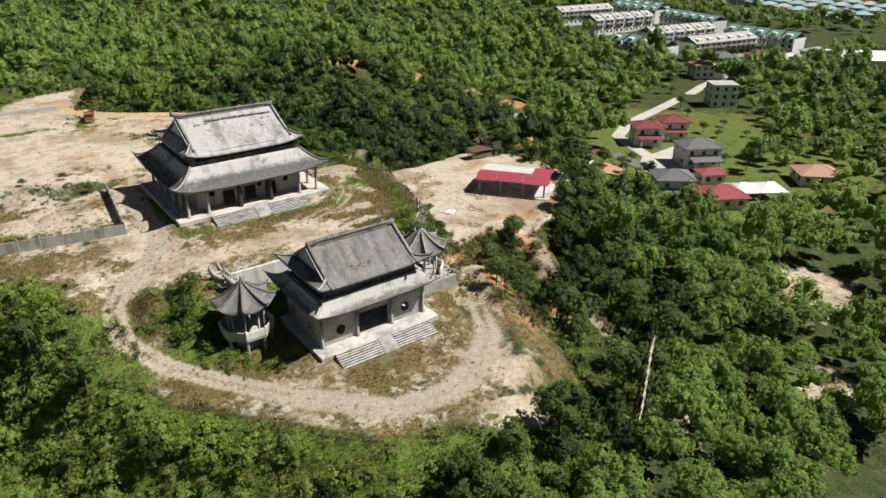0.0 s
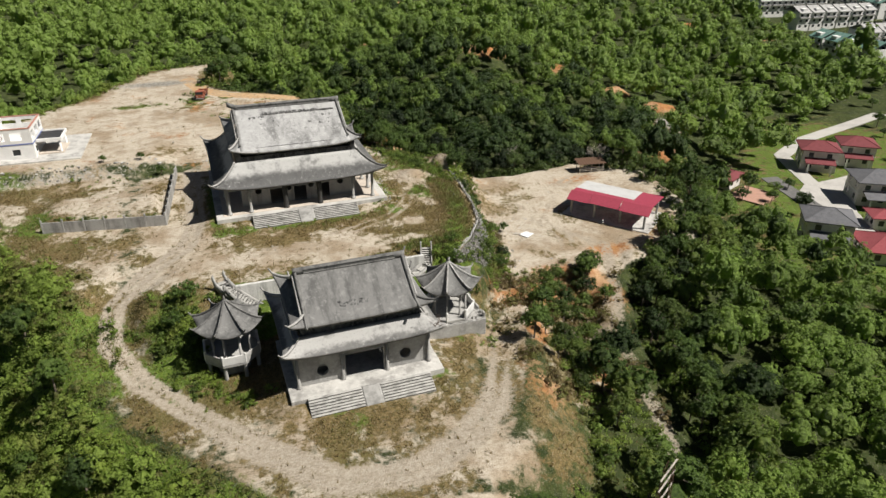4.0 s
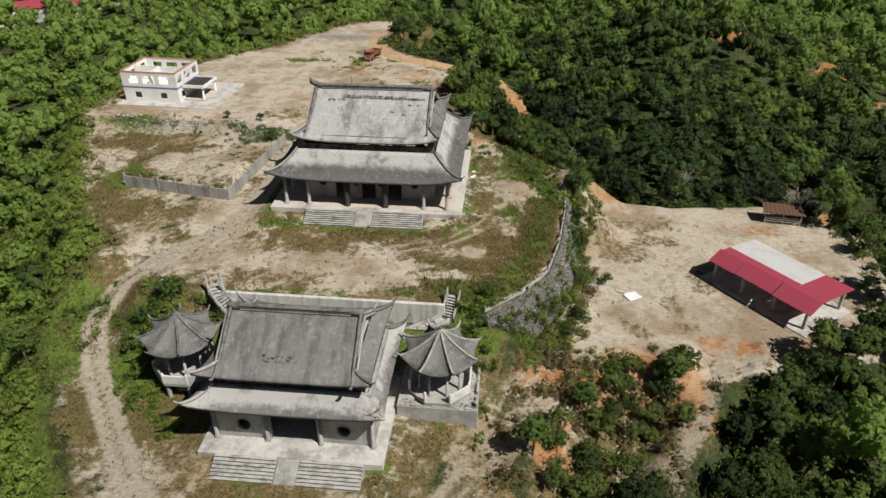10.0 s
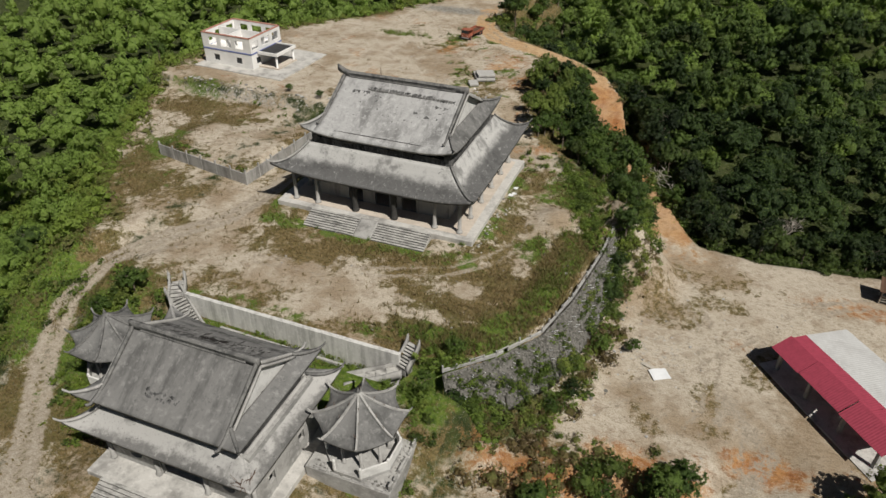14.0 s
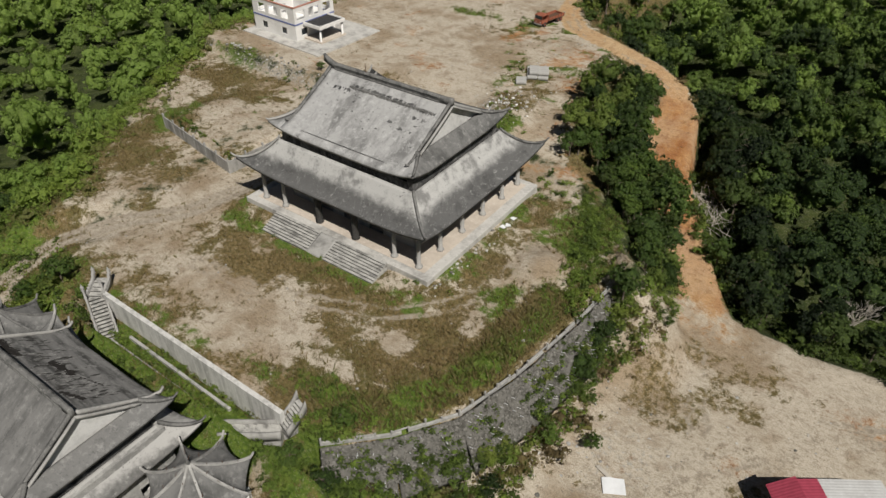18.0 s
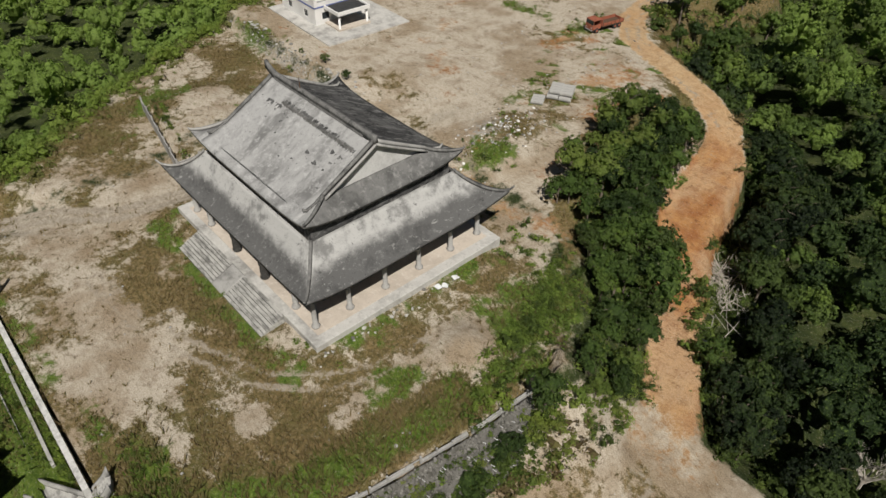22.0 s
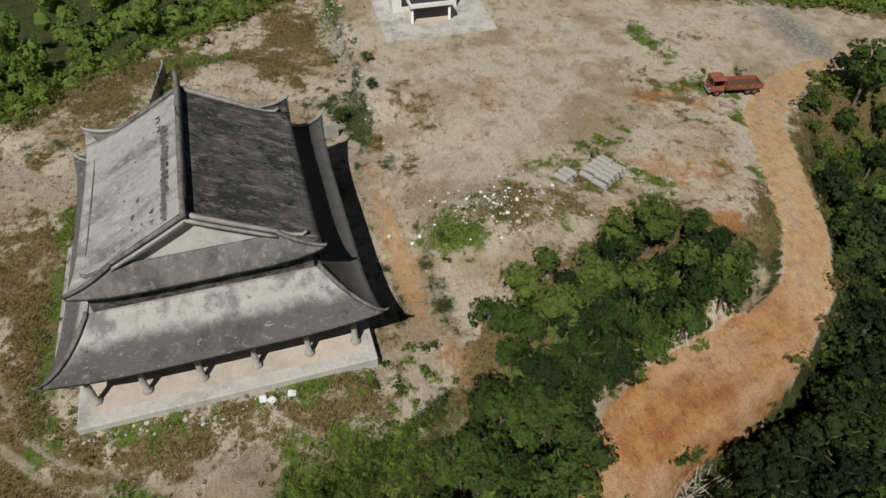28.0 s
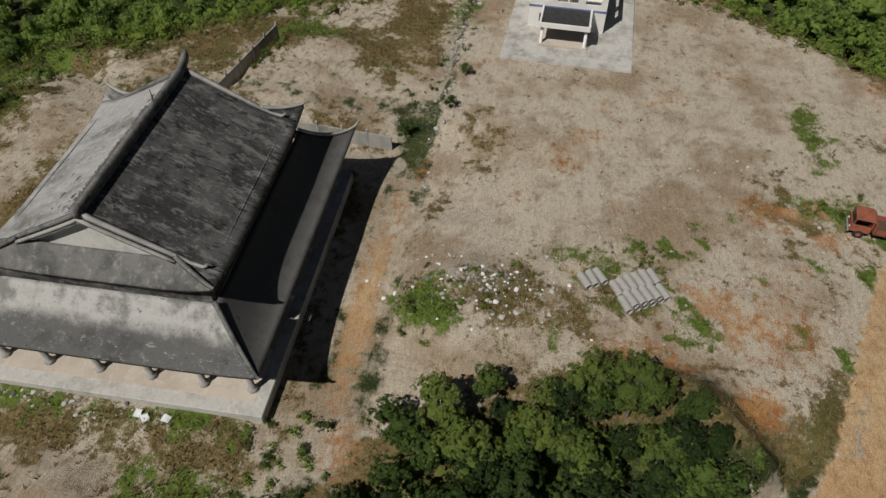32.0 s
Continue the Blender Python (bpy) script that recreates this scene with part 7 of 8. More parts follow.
warehouse("warehouse", "large warehouse with a white sheet roof", (350, 32, -21), -45, 46, 30, 7, TARP)
warehouse("market_hall", "long low hall with a red roof by the road", (-182, 190, -20), 30, 34, 12, 5, REDROOF)
warehouse("market_hall", "long low hall with a pale roof beyond the forest", (-176, 222, -20), 30, 30, 14, 5, ZINC)
warehouse("roadside_shop", "small pale block above the distant trees", (-160, 326, -20), 30, 14, 10, 7, ZINC)
ribbon_road("far_road", "distant road beyond the forest", [(-215, 150), (-190, 178), (-165, 212), (-150, 260)], 8.0, PAVING, 0.3)


# ---- lorry, pipes, rubble and other things on the ground ----
def lorry():
    x, y = -13.0, 65.6
    t = thing("old_lorry", "derelict rust-red flatbed lorry among weeds", "truck", (x, y, height_at(x, y)), 79.0)
    part("chassis", boxed(-3.2, 3.3, -0.45, 0.45, 0.55, 0.8), REBAR, t)
    cab = part("cab", sheet(lambda u, v: Vector((-3.3 + 1.7 * u, -1.0 + 2.0 * v, 2.25 + 0.08 * math.sin(math.pi * u) + 0.05 * math.sin(math.pi * v))), 6, 6, 0.12), RUST, t, "rust-red cab roof")
    for a in ((-3.35, -1.65, -1.02, -0.94, 0.7, 1.5), (-3.35, -1.65, 0.94, 1.02, 0.7, 1.5), (-3.4, -3.3, -1.0, 1.0, 0.6, 1.45), (-1.72, -1.64, -1.0, 1.0, 0.8, 2.2)):
        part("cab_panel", boxed(*a, bevel=0.03), RUST, cab)
    for sx in (-3.3, -1.72):
        for sy in (-0.97, 0.93):
            part("cab_pillar", boxed(sx, sx + 0.08, sy, sy + 0.06, 1.5, 2.2), RUST, cab)
    part("windscreen", boxed(-3.33, -3.30, -0.9, 0.9, 1.5, 2.15), GLASS, cab)
    part("bumper", boxed(-3.5, -3.42, -0.95, 0.95, 0.45, 0.65), PALE, t)
    for y0 in (-0.7, 0.55):
        part("headlight", lathe(bmesh.new(), [(0.12, 0), (0.13, 0.05)], 10, (-3.4, y0 + 0.07, 0.95)), WHITE, t)
    bed = part("flatbed", boxed(-1.4, 3.4, -1.1, 1.1, 0.85, 1.0), REBAR, t, "rusty flatbed")
    for a in ((-1.4, 3.4, -1.14, -1.08, 1.0, 1.55), (-1.4, 3.4, 1.08, 1.14, 1.0, 1.55), (-1.46, -1.38, -1.1, 1.1, 1.0, 2.1), (3.36, 3.42, -1.08, 1.08, 1.0, 1.4)):
        part("sideboard", boxed(*a, bevel=0.015), RUST, bed)
    for k in range(6):
        part("stake", boxed(-1.3 + 0.9 * k, -1.22 + 0.9 * k, -1.2, -1.14, 0.9, 1.7), REBAR, bed)
    for wx in (-2.5, 1.6, 2.5):
        for wy in (-0.95, 0.95):
            bm = lathe(bmesh.new(), [(0.3, -0.14), (0.45, -0.12), (0.47, 0), (0.45, 0.12), (0.3, 0.14)], 16)
            bm.transform(Matrix.Translation((wx, wy, 0.45)) @ Matrix.Rotation(math.pi / 2, 4, "X"))
            w = part("wheel", bm, TYRE, t, "", True)
            bm = lathe(bmesh.new(), [(0.22, -0.15), (0.22, 0.15)], 10)
            bm.transform(Matrix.Translation((wx, wy, 0.45)) @ Matrix.Rotation(math.pi / 2, 4, "X"))
            part("rim", bm, RUST, w)
    return t


lorry()


def pipe_stack():
    x0, y0 = -3.0, 41.6
    z0 = height_at(x0, y0)
    me = None
    bm = bmesh.new()
    n = 16
    for z in (0.0, 1.7):
        for r in (0.30, 0.37):
            for i in range(n):
                bm.verts.new((z - 0.85, r * math.cos(2 * math.pi * i / n), r * math.sin(2 * math.pi * i / n)))
    bm.verts.ensure_lookup_table()
    v = bm.verts
    for i in range(n):
        k = (i + 1) % n
        for a, b in ((n, 3 * n), (0, 2 * n)):
            bm.faces.new((v[a + i], v[a + k], v[b + k], v[b + i]))
        bm.faces.new((v[i], v[k], v[n + k], v[n + i]))
        bm.faces.new((v[2 * n + i], v[2 * n + k], v[3 * n + k], v[3 * n + i]))
    bmesh.ops.recalc_face_normals(bm, faces=bm.faces)
    me = bpy.data.meshes.new("pipe")
    bm.to_mesh(me)
    bm.free()
    me.materials.append(PALE)
    rng = random.Random(3)
    spots = [(0.0, k * 0.78 - 2.0, 0) for k in range(6)] + [(1.85, k * 0.78 - 2.2, 0) for k in range(6)] + [(0.3, k * 0.78 - 1.6, 1) for k in range(4)] + [(1.9, k * 0.78 - 1.8, 1) for k in range(4)] + [(-1.9, k * 0.8 - 4.2, 0) for k in range(3)]
    for x, y, lay in spots:
        ob = new("concrete_pipe", me)
        ob.matrix_basis = Matrix.Translation((x0, y0, z0)) @ Matrix.Rotation(radians(30), 4, "Z") @ Matrix.Translation((x * 0.98, y, 0.36 + 0.64 * lay)) @ Matrix.Rotation(radians(rng.uniform(-4, 4)), 4, "Z")
        tagged(ob, "grey concrete drain pipe stacked on the weedy soil", "pipe", "stacked drain pipes")


pipe_stack()


def stone_mesh(rng, mat, name="stone"):
    bm = bmesh.new()
    bmesh.ops.create_icosphere(bm, subdivisions=1, radius=0.5)
    for v in bm.verts:
        v.co *= rng.uniform(0.7, 1.25)
        v.co.z *= 0.7
    me = bpy.data.meshes.new(name)
    bm.to_mesh(me)
    bm.free()
    me.materials.append(mat)
    return me


STONES = [stone_mesh(random.Random(k), (PALE, STONE, SLAB)[k % 3], "rubble_chunk") for k in range(9)]
WHITE_STONES = [stone_mesh(random.Random(40 + k), WHITE, "plaster_chunk") for k in range(6)]


def rubble(name, label, cx, cy, rx, ry, n, seed, lo, hi):
    rng = random.Random(seed)
    top = thing(name, label, "rubble", (cx, cy, 0))
    for k in range(n):
        x, y = rng.gauss(0, rx), rng.gauss(0, ry)
        s = lo + (hi - lo) * rng.random() ** 2.5
        piece("chunk", (STONES + WHITE_STONES)[rng.randrange(9 + (6 if "white" in label else 0))], top, Matrix.Translation((x, y, height_at(cx + x, cy + y) + s * 0.12)) @ Matrix.Rotation(rng.uniform(0, 6.28), 4, "Z") @ Matrix.Diagonal((s, s * rng.uniform(0.6, 1.3), s * rng.uniform(0.5, 1), 1)))
    return top


rubble("rubble_heap", "heap of broken white plaster and stones in weeds", 0.0, 28.5, 2.2, 4.2, 210, 5, 0.12, 0.6)
rubble("scattered_stones", "scattered pale stones on the bare lot", -12, 48, 11, 14, 150, 6, 0.10, 0.4)
rubble("edge_stones", "broken stones along the edge of the lot", -42, 20.2, 14, 0.8, 190, 7, 0.2, 0.8)
rubble("litter_stones", "rubble and bags beside the platform", 15.6, -3, 0.6, 6, 60, 8, 0.12, 0.5)
rubble("yard_stones", "stones on the sandy yard", 42, -10, 8, 9, 90, 9, 0.1, 0.45)
rubble("bank_stones", "loose stones below the retaining wall", 33, -19, 2.2, 6, 90, 10, 0.15, 0.6)


def hut():
    x, y = 70.0, 8.6
    h = thing("plank_hut", "low open hut with a brown sheet roof at the forest's edge", "hut", (x, y, height_at(x, y)), -8)
    for px in (-2.9, 0, 2.9):
        for py in (-1.1, 1.1):
            part("post", boxed(px - 0.07, px + 0.07, py - 0.07, py + 0.07, -0.2, 2.2), DEADWOOD, h)
    part("roof", sheet(lambda u, v: Vector((-3.4 + 6.8 * u, -1.6 + 3.2 * v, 2.25 + 0.5 * v + 0.03 * math.cos(u * 60))), 60, 1, 0.06), REBAR, h)
    for z in (0.5, 0.9, 1.3):
        part("rail", boxed(-3.0, 3.0, -1.22, -1.17, z, z + 0.1), DEADWOOD, h)
    part("bench", boxed(-2.6, 2.6, 0.2, 0.9, 0.4, 0.5), DEADWOOD, h)
    return h


hut()


def branch(bm, rng, p, d, length, r, depth):
    e = p + d * length
    tube(bm, [p, (p + e) / 2 + Vector((rng.uniform(-0.1, 0.1), rng.uniform(-0.1, 0.1), 0.05)) * length, e], r, r * 0.5, 5)
    if depth:
        for _ in range(3 if depth > 1 else 4):
            nd = (d + Vector((rng.uniform(-0.8, 0.8), rng.uniform(-0.8, 0.8), rng.uniform(-0.2, 0.6)))).normalized()
            branch(bm, rng, p + d * length * rng.uniform(0.6, 1.0), nd, length * rng.uniform(0.55, 0.8), r * 0.5, depth - 1)


def dead_tree(x, y, h, seed, label="bare grey dead tree at the forest's edge"):
    rng = random.Random(seed)
    t = thing("dead_tree", label, "tree", (x, y, height_at(x, y) - 0.2))
    bm = bmesh.new()
    tube(bm, [(0, 0, 0), (0.05, 0, h * 0.25), (0, 0.05, h * 0.4)], 0.22, 0.14, 7)
    part("trunk", bm, DEADWOOD, t)
    bm = bmesh.new()
    for k in range(6):
        a = k * 1.05 + rng.random()
        branch(bm, rng, Vector((0, 0, h * (0.28 + 0.02 * k))), Vector((math.cos(a) * 0.6, math.sin(a) * 0.6, 0.9)).normalized(), h * 0.26, 0.15, 3)
    part("bare_crown", bm, DEADWOOD, t)


dead_tree(74.5, 12.5, 9.0, 4, "bare brownish dead tree behind the hut")
dead_tree(55, 22, 8, 9)


def brush_heap():
    cx, cy = 31.0, 33.6
    h = thing("dead_brush_heap", "heap of bleached dead trunks and branches beside the clay road", "dead wood", (cx, cy, height_at(cx, cy)), 38)
    rng = random.Random(12)
    for k in range(260):
        a = math.radians(100) + rng.gauss(0, 0.75)
        y = rng.gauss(0, 4.0)
        p = Vector((rng.gauss(0.3, 1.3), y, 0.35 - 0.12 * y + abs(rng.gauss(0, 0.8))))
        ln = rng.uniform(1.2, 4.6)
        d = Vector((math.cos(a), math.sin(a), rng.uniform(-0.2, 0.3)))
        part("dead_branch", tube(bmesh.new(), [p, p + d * ln * 0.5 + Vector((rng.uniform(-0.2, 0.2), 0, rng.uniform(0, 0.4))), p + d * ln], rng.uniform(0.02, 0.065), 0.015, 5), DEADWOOD, h)


brush_heap()


def pylon():
    x, y = 22.0, -84.6
    p = thing("lattice_mast", "rusty lattice mast with pale cross arms among trees", "mast", (x, y, height_at(x, y) - 0.3), 30)
    H = 16.0
    for sx in (-1, 1):
        for sy in (-1, 1):
            part("leg", tube(bmesh.new(), [(sx * 0.9, sy * 0.9, 0), (sx * 0.35, sy * 0.35, H)], 0.06, 0.04, 4), REBAR, p)
    for k in range(12):
        f0, f1 = k / 12, (k + 1) / 12
        for sy in (-1, 1):
            w0, w1 = 0.9 - 0.55 * f0, 0.9 - 0.55 * f1
            part("brace", tube(bmesh.new(), [(-w0, sy * w0, H * f0), (w1, sy * w1, H * f1)], 0.03, n=4), REBAR, p)
    for z in (4.5, 6.5, 8.4, 10.2, 12.0, 13.8, 15.2):
        part("cross_arm", boxed(-1.9, 1.9, -0.07, 0.07, z, z + 0.12), DEADWOOD, p)
    return p


pylon()


def sheet_scrap(x, y, rz, L, W, mat, label):
    t = part("scrap_sheet", sheet(lambda u, v: Vector((-L / 2 + L * u, -W / 2 + W * v, 0.12 + 0.08 * math.sin(5 * u) * v)), 6, 4, 0.05), mat)
    t.matrix_basis = pose(x, y, height_at(x, y) + 0.05, 0, 0, rz)
    return tagged(t, label, "scrap")


sheet_scrap(40.8, -17.2, 30, 2.2, 1.8, TARP, "white scrap sheet lying on the yard")
sheet_scrap(39.6, -16.4, -20, 2.4, 0.4, DEADWOOD, "old plank lying on the yard")
sheet_scrap(35.8, 23.5, 10, 0.7, 0.6, TARP, "small white bag on the clay road")
for k, (x, y) in enumerate(((15.6, 2.2), (15.9, 2.9), (15.7, 4.6))):
    sheet_scrap(x, y, 40 * k, 0.7, 0.6, TARP, "white plastic bag beside the platform")


# ---- worn and broken places on the roofs ----
def flakes(parent, surface, spots_, mat, seed, name="fallen_render_patch", wide=1.3, deep=0.8):
    """Irregular shallow patches lying on a roof surface; surface(x, y) gives the roof's height."""
    rng = random.Random(seed)
    for x, y, s in spots_:
        bm = bmesh.new()
        n = 13
        rim, skew = [], rng.uniform(-0.25, 0.25)
        for i in range(n):
            r = s * rng.uniform(0.4, 1.15)
            a = 2 * math.pi * i / n
            py = y + r * math.sin(a) * deep
            px = x + r * math.cos(a) * wide + skew * (py - y)
            rim.append(bm.verts.new((px, py, surface(px, py) + 0.062)))
        mid = bm.verts.new((x, y, surface(x, y) + 0.07))
        for i in range(n):
            bm.faces.new((mid, rim[i], rim[(i + 1) % n]))
        part(name, bm, mat, parent)


def main_slope(x, y):
    return 16.2 + (12.85 - 16.2) * min(1, abs(y) / 6.2) ** 0.95


def front_slope(x, y):
    return 8.3 + (5.15 - 8.3) * min(1, abs(y) / 4.9) ** 0.95


rngf = random.Random(31)
flakes(MAIN, main_slope, [(rngf.uniform(-8.2, 8.2), -rngf.uniform(1.6, 6.0), rngf.uniform(0.05, 0.16)) for _ in range(30)] + [(5.2, -4.4, 0.36), (3.4, -4.0, 0.25), (6.8, -3.6, 0.2)], ROOF_DARK, 1)
# holes by the front eave drawn flat, their unlit inside as dark colour
flakes(FRONT, front_slope, [(rngf.uniform(-2.6, 1.2), -rngf.uniform(4.0, 4.8), rngf.uniform(0.08, 0.26)) for _ in range(22)], ROOF_DARK, 3)


def torn_strip(parent, surface, x0, x1, y0, y1, n, mat, seed, name="torn_render_strip"):
    """A ragged strip where the roof's render has fallen away."""
    rng = random.Random(seed)
    bm = bmesh.new()
    up, low = [], []
    for k in range(n + 1):
        x = x0 + (x1 - x0) * k / n
        a, b = y0 + rng.uniform(-0.12, 0.12), y1 + rng.uniform(-0.3, 0.22)
        up.append(bm.verts.new((x, a, surface(x, a) + 0.066)))
        low.append(bm.verts.new((x, b, surface(x, b) + 0.066)))
    for k in range(n):
        if rng.random() < 0.85:
            bm.faces.new((up[k], up[k + 1], low[k + 1], low[k]))
    part(name, bm, mat, parent)


for x0, x1, y0, y1, n, sd in ((-4.6, 1.6, -1.2, -1.55, 40, 1), (1.9, 5.2, -1.25, -1.7, 22, 2), (5.6, 8.2, -1.5, -1.8, 18, 3), (-6.8, -4.2, -1.9, -2.15, 14, 4), (5.0, 7.6, -2.6, -2.75, 14, 5)):
    torn_strip(MAIN, main_slope, x0, x1, y0, y1, n, ROOF_DARK, sd)
for k in range(60):
    x = -4.6 + 0.21 * k
    part("exposed_batten", boxed(x, x + 0.07, -1.72 - rngf.uniform(0, 0.2), -1.18, main_slope(0, -1.55) - 0.08, main_slope(0, -1.45) + 0.09), RIDGE, MAIN)
flakes(FRONT, front_slope, [(rngf.uniform(-6.6, 5.6), rngf.uniform(0.9, 4.4), rngf.uniform(0.16, 0.48)) for _ in range(90)], CARVED, 12, "bare_streak", 0.32, 1.25)
# the first eight draw one hole flat, its inner shade as colour
flakes(FRONT, front_slope, [(-1.2 + 0.32 * k + rngf.uniform(-0.1, 0.1), 2.55 + 0.05 * k + rngf.uniform(-0.12, 0.12), rngf.uniform(0.40, 0.60)) for k in range(8)] + [(-6.2 + 0.4 * k, 0.85 + rngf.uniform(-0.1, 0.2), rngf.uniform(0.4, 0.6)) for k in range(7)]
       + [(3.6 + 0.35 * k, 0.9 + 0.2 * k, 0.34) for k in range(5)] + [(1.8 + 0.3 * k, 3.2 + 0.12 * k, 0.16) for k in range(7)], DARK_INSIDE, 14, "broken_patch", 1.0, 0.9)
flakes(FRONT, front_slope, [(rngf.uniform(-6.4, 5.6), rngf.uniform(0.6, 3.6), rngf.uniform(0.08, 0.26)) for _ in range(50)], PALE, 15, "pale_flake", 0.28, 1.4)
for k in range(12):
    a = rngf.uniform(0, 6.28)
    p = Vector((9.4 + rngf.uniform(-0.6, 0.5), -7.0 + rngf.uniform(-0.5, 0.6), 1.4))
    part("twisted_rebar", tube(bmesh.new(), [p, p + Vector((0.3 * math.cos(a), 0.3 * math.sin(a), 0.5)), p + Vector((0.9 * math.cos(a), 0.9 * math.sin(a), rngf.uniform(0.3, 1.1)))], 0.035, 0.02, 4), REBAR, FRONT)
part("lightning_rod", tube(bmesh.new(), [(-3.4, 0, 16.9), (-3.4, 0, 18.1)], 0.06, 0.03, 5), REBAR, MAIN)


# ---- battered stone revetment and broken railing ----
def revetment():
    line = [(19.4, -34.2), (23.9, -29.8), (27.5, -24.3), (29.3, -17), (30.7, -7), (31.2, 1)]
    top = thing("stone_revetment", "sloping revetment of rough grey stones with white weep pipes", "retaining wall")
    rail = thing("broken_railing", "broken pale cement railing along the terrace edge", "railing")
    rng = random.Random(44)
    meshes = [stone_mesh(random.Random(200 + k), STONE, "wall_stone") for k in range(6)]
    pipe = bpy.data.meshes.new("weep_pipe")
    bm = lathe(bmesh.new(), [(0.036, 0), (0.036, 0.5)], 6)
    bm.to_mesh(pipe)
    bm.free()
    pipe.materials.append(TARP)
    count = 0
    for a, b in zip(line, line[1:]):
        d = Vector((b[0] - a[0], b[1] - a[1], 0))
        ln = d.length
        d.normalize()
        out = Vector((d.y, -d.x, 0))
        base = Vector((a[0], a[1], 0))

        def face(u, v):
            q = base + d * ln * (u * 1.04 - 0.02) + out * (0.15 + 2.4 * v)
            return Vector((q.x, q.y, -0.25 - 5.6 * v + 0.22 * noise.noise(Vector((q.x, q.y, v * 6)) * 1.3)))
        part("stone_face", sheet(face, max(6, int(ln * 2)), 14, 0.8), STONE, top, "", True)
        m = Matrix.Rotation(math.atan2(d.y, d.x), 4, "Z")
        for k in range(int(ln * 10)):
            p = face(rng.random(), rng.uniform(0.02, 0.95))
            s_ = rng.uniform(0.22, 0.6)
            if count < 300:
                piece("stone", meshes[k % 6], top, Matrix.Translation(p) @ m @ Euler((rng.uniform(0, 6), rng.uniform(0, 6), 0)).to_matrix().to_4x4() @ Matrix.Diagonal((s_, s_ * 0.7, s_, 1)))
            count += 1
        loose, sides = [], []
        for k in range(int(ln * 42)):
            p = face(rng.random(), rng.uniform(0.0, 1.0))
            r = rng.uniform(0.10, 0.30)
            n0 = len(loose)
            hub = [(1, 0, 0), (0, 1, 0), (-1, 0, 0), (0, -1, 0), (0, 0, 1), (0, 0, -1)]
            loose += [(p.x + r * h_[0] * rng.uniform(0.6, 1.2), p.y + r * h_[1] * rng.uniform(0.6, 1.2), p.z + 0.05 + r * h_[2] * rng.uniform(0.5, 1.1)) for h_ in hub]
            sides += [(n0 + i_, n0 + (i_ + 1) % 4, n0 + 4) for i_ in range(4)] + [(n0 + (i_ + 1) % 4, n0 + i_, n0 + 5) for i_ in range(4)]
        tagged(joined("rubble_facing", np.array(loose), np.array(sides), STONE_LOOSE, None, top), kind="stuff")
        for k in range(int(ln * 2.6)):
            p = face(rng.random(), rng.uniform(0.1, 0.9))
            tilt = Matrix.Rotation(math.atan2(out.y, out.x), 4, "Z") @ Matrix.Rotation(radians(62), 4, "Y")
            piece("weep_pipe", pipe, top, Matrix.Translation(p) @ tilt)
        k = 0.0
        while k < ln - 1.0:
            q = base + d * k - out * 0.1
            bm = boxed(-0.09, 0.09, -0.09, 0.09, -0.3, rng.uniform(0.3, 0.75), bevel=0.02)
            bm.transform(Matrix.Translation(q) @ m)
            part("post", bm, PALE, rail)
            bm = boxed(0.0, 1.58 if rng.random() < 0.75 else 0.9, -0.11, 0.11, -0.25, 0.04 + rng.uniform(0, 0.14), bevel=0.02)
            bm.transform(Matrix.Translation(q) @ m)
            part("kerb", bm, PALE, rail)
            if rng.random() < 0.45:
                bm = boxed(0.1, 1.5, -0.05, 0.05, 0.3 + rng.uniform(-0.05, 0.05), 0.42, bevel=0.02)
                bm.transform(Matrix.Translation(q) @ m)
                part("rail", bm, PALE, rail)
            k += 1.6


revetment()


def pebbles():
    """Small stones and clods strewn over the lot, the scrub and the yard."""
    rng = np.random.default_rng(33)
    n = 2600
    x, y = rng.uniform(-60, 16, n), rng.uniform(14, 80, n)
    x2, y2 = rng.uniform(31, 80, 900), rng.uniform(-30, 12, 900)
    x3, y3 = rng.uniform(-56, 26, 1200), rng.uniform(-32, 16, 1200)
    x, y = np.concatenate([x, x2, x3]), np.concatenate([y, y2, y3])
    near = spot(x, y, 0, 42, 11, 18) + 0.9 * np.exp(-((y - 20) / 1.6) ** 2) * (x < -22) + 0.12
    ok = ((inside(UPPER, x, y) > 1) | (inside(YARD, x, y) > 1)) & (rng.random(len(x)) < near) & ~((np.abs(x) < 15.3) & (np.abs(y) < 16)) & ~((np.abs(x + 49) < 14) & (np.abs(y - 34) < 9.5)) & ~((np.abs(x - 60) < 11) & (np.abs(y + 13) < 9))
    x, y = x[ok], y[ok]
    r = 0.05 + 0.16 * rng.random(len(x)) ** 2.5
    hub = np.array([(1, 0, 0), (0, 1, 0), (-1, 0, 0), (0, -1, 0), (0, 0, 0.7), (0, 0, -0.7)], float)
    sides = np.array([(0, 1, 4), (1, 2, 4), (2, 3, 4), (3, 0, 4), (1, 0, 5), (2, 1, 5), (3, 2, 5), (0, 3, 5)])
    v = hub[None] * r[:, None, None] * rng.uniform(0.6, 1.3, (len(x), 6, 1)) + np.stack([x, y, height(x, y)], 1)[:, None, :]
    f = sides[None] + 6 * np.arange(len(x))[:, None, None]
    tagged(joined("loose_stone", v.reshape(-1, 3), f.reshape(-1, 3), PALE), "pale stones and clods strewn over bare soil", "stones", kind="stuff")


pebbles()


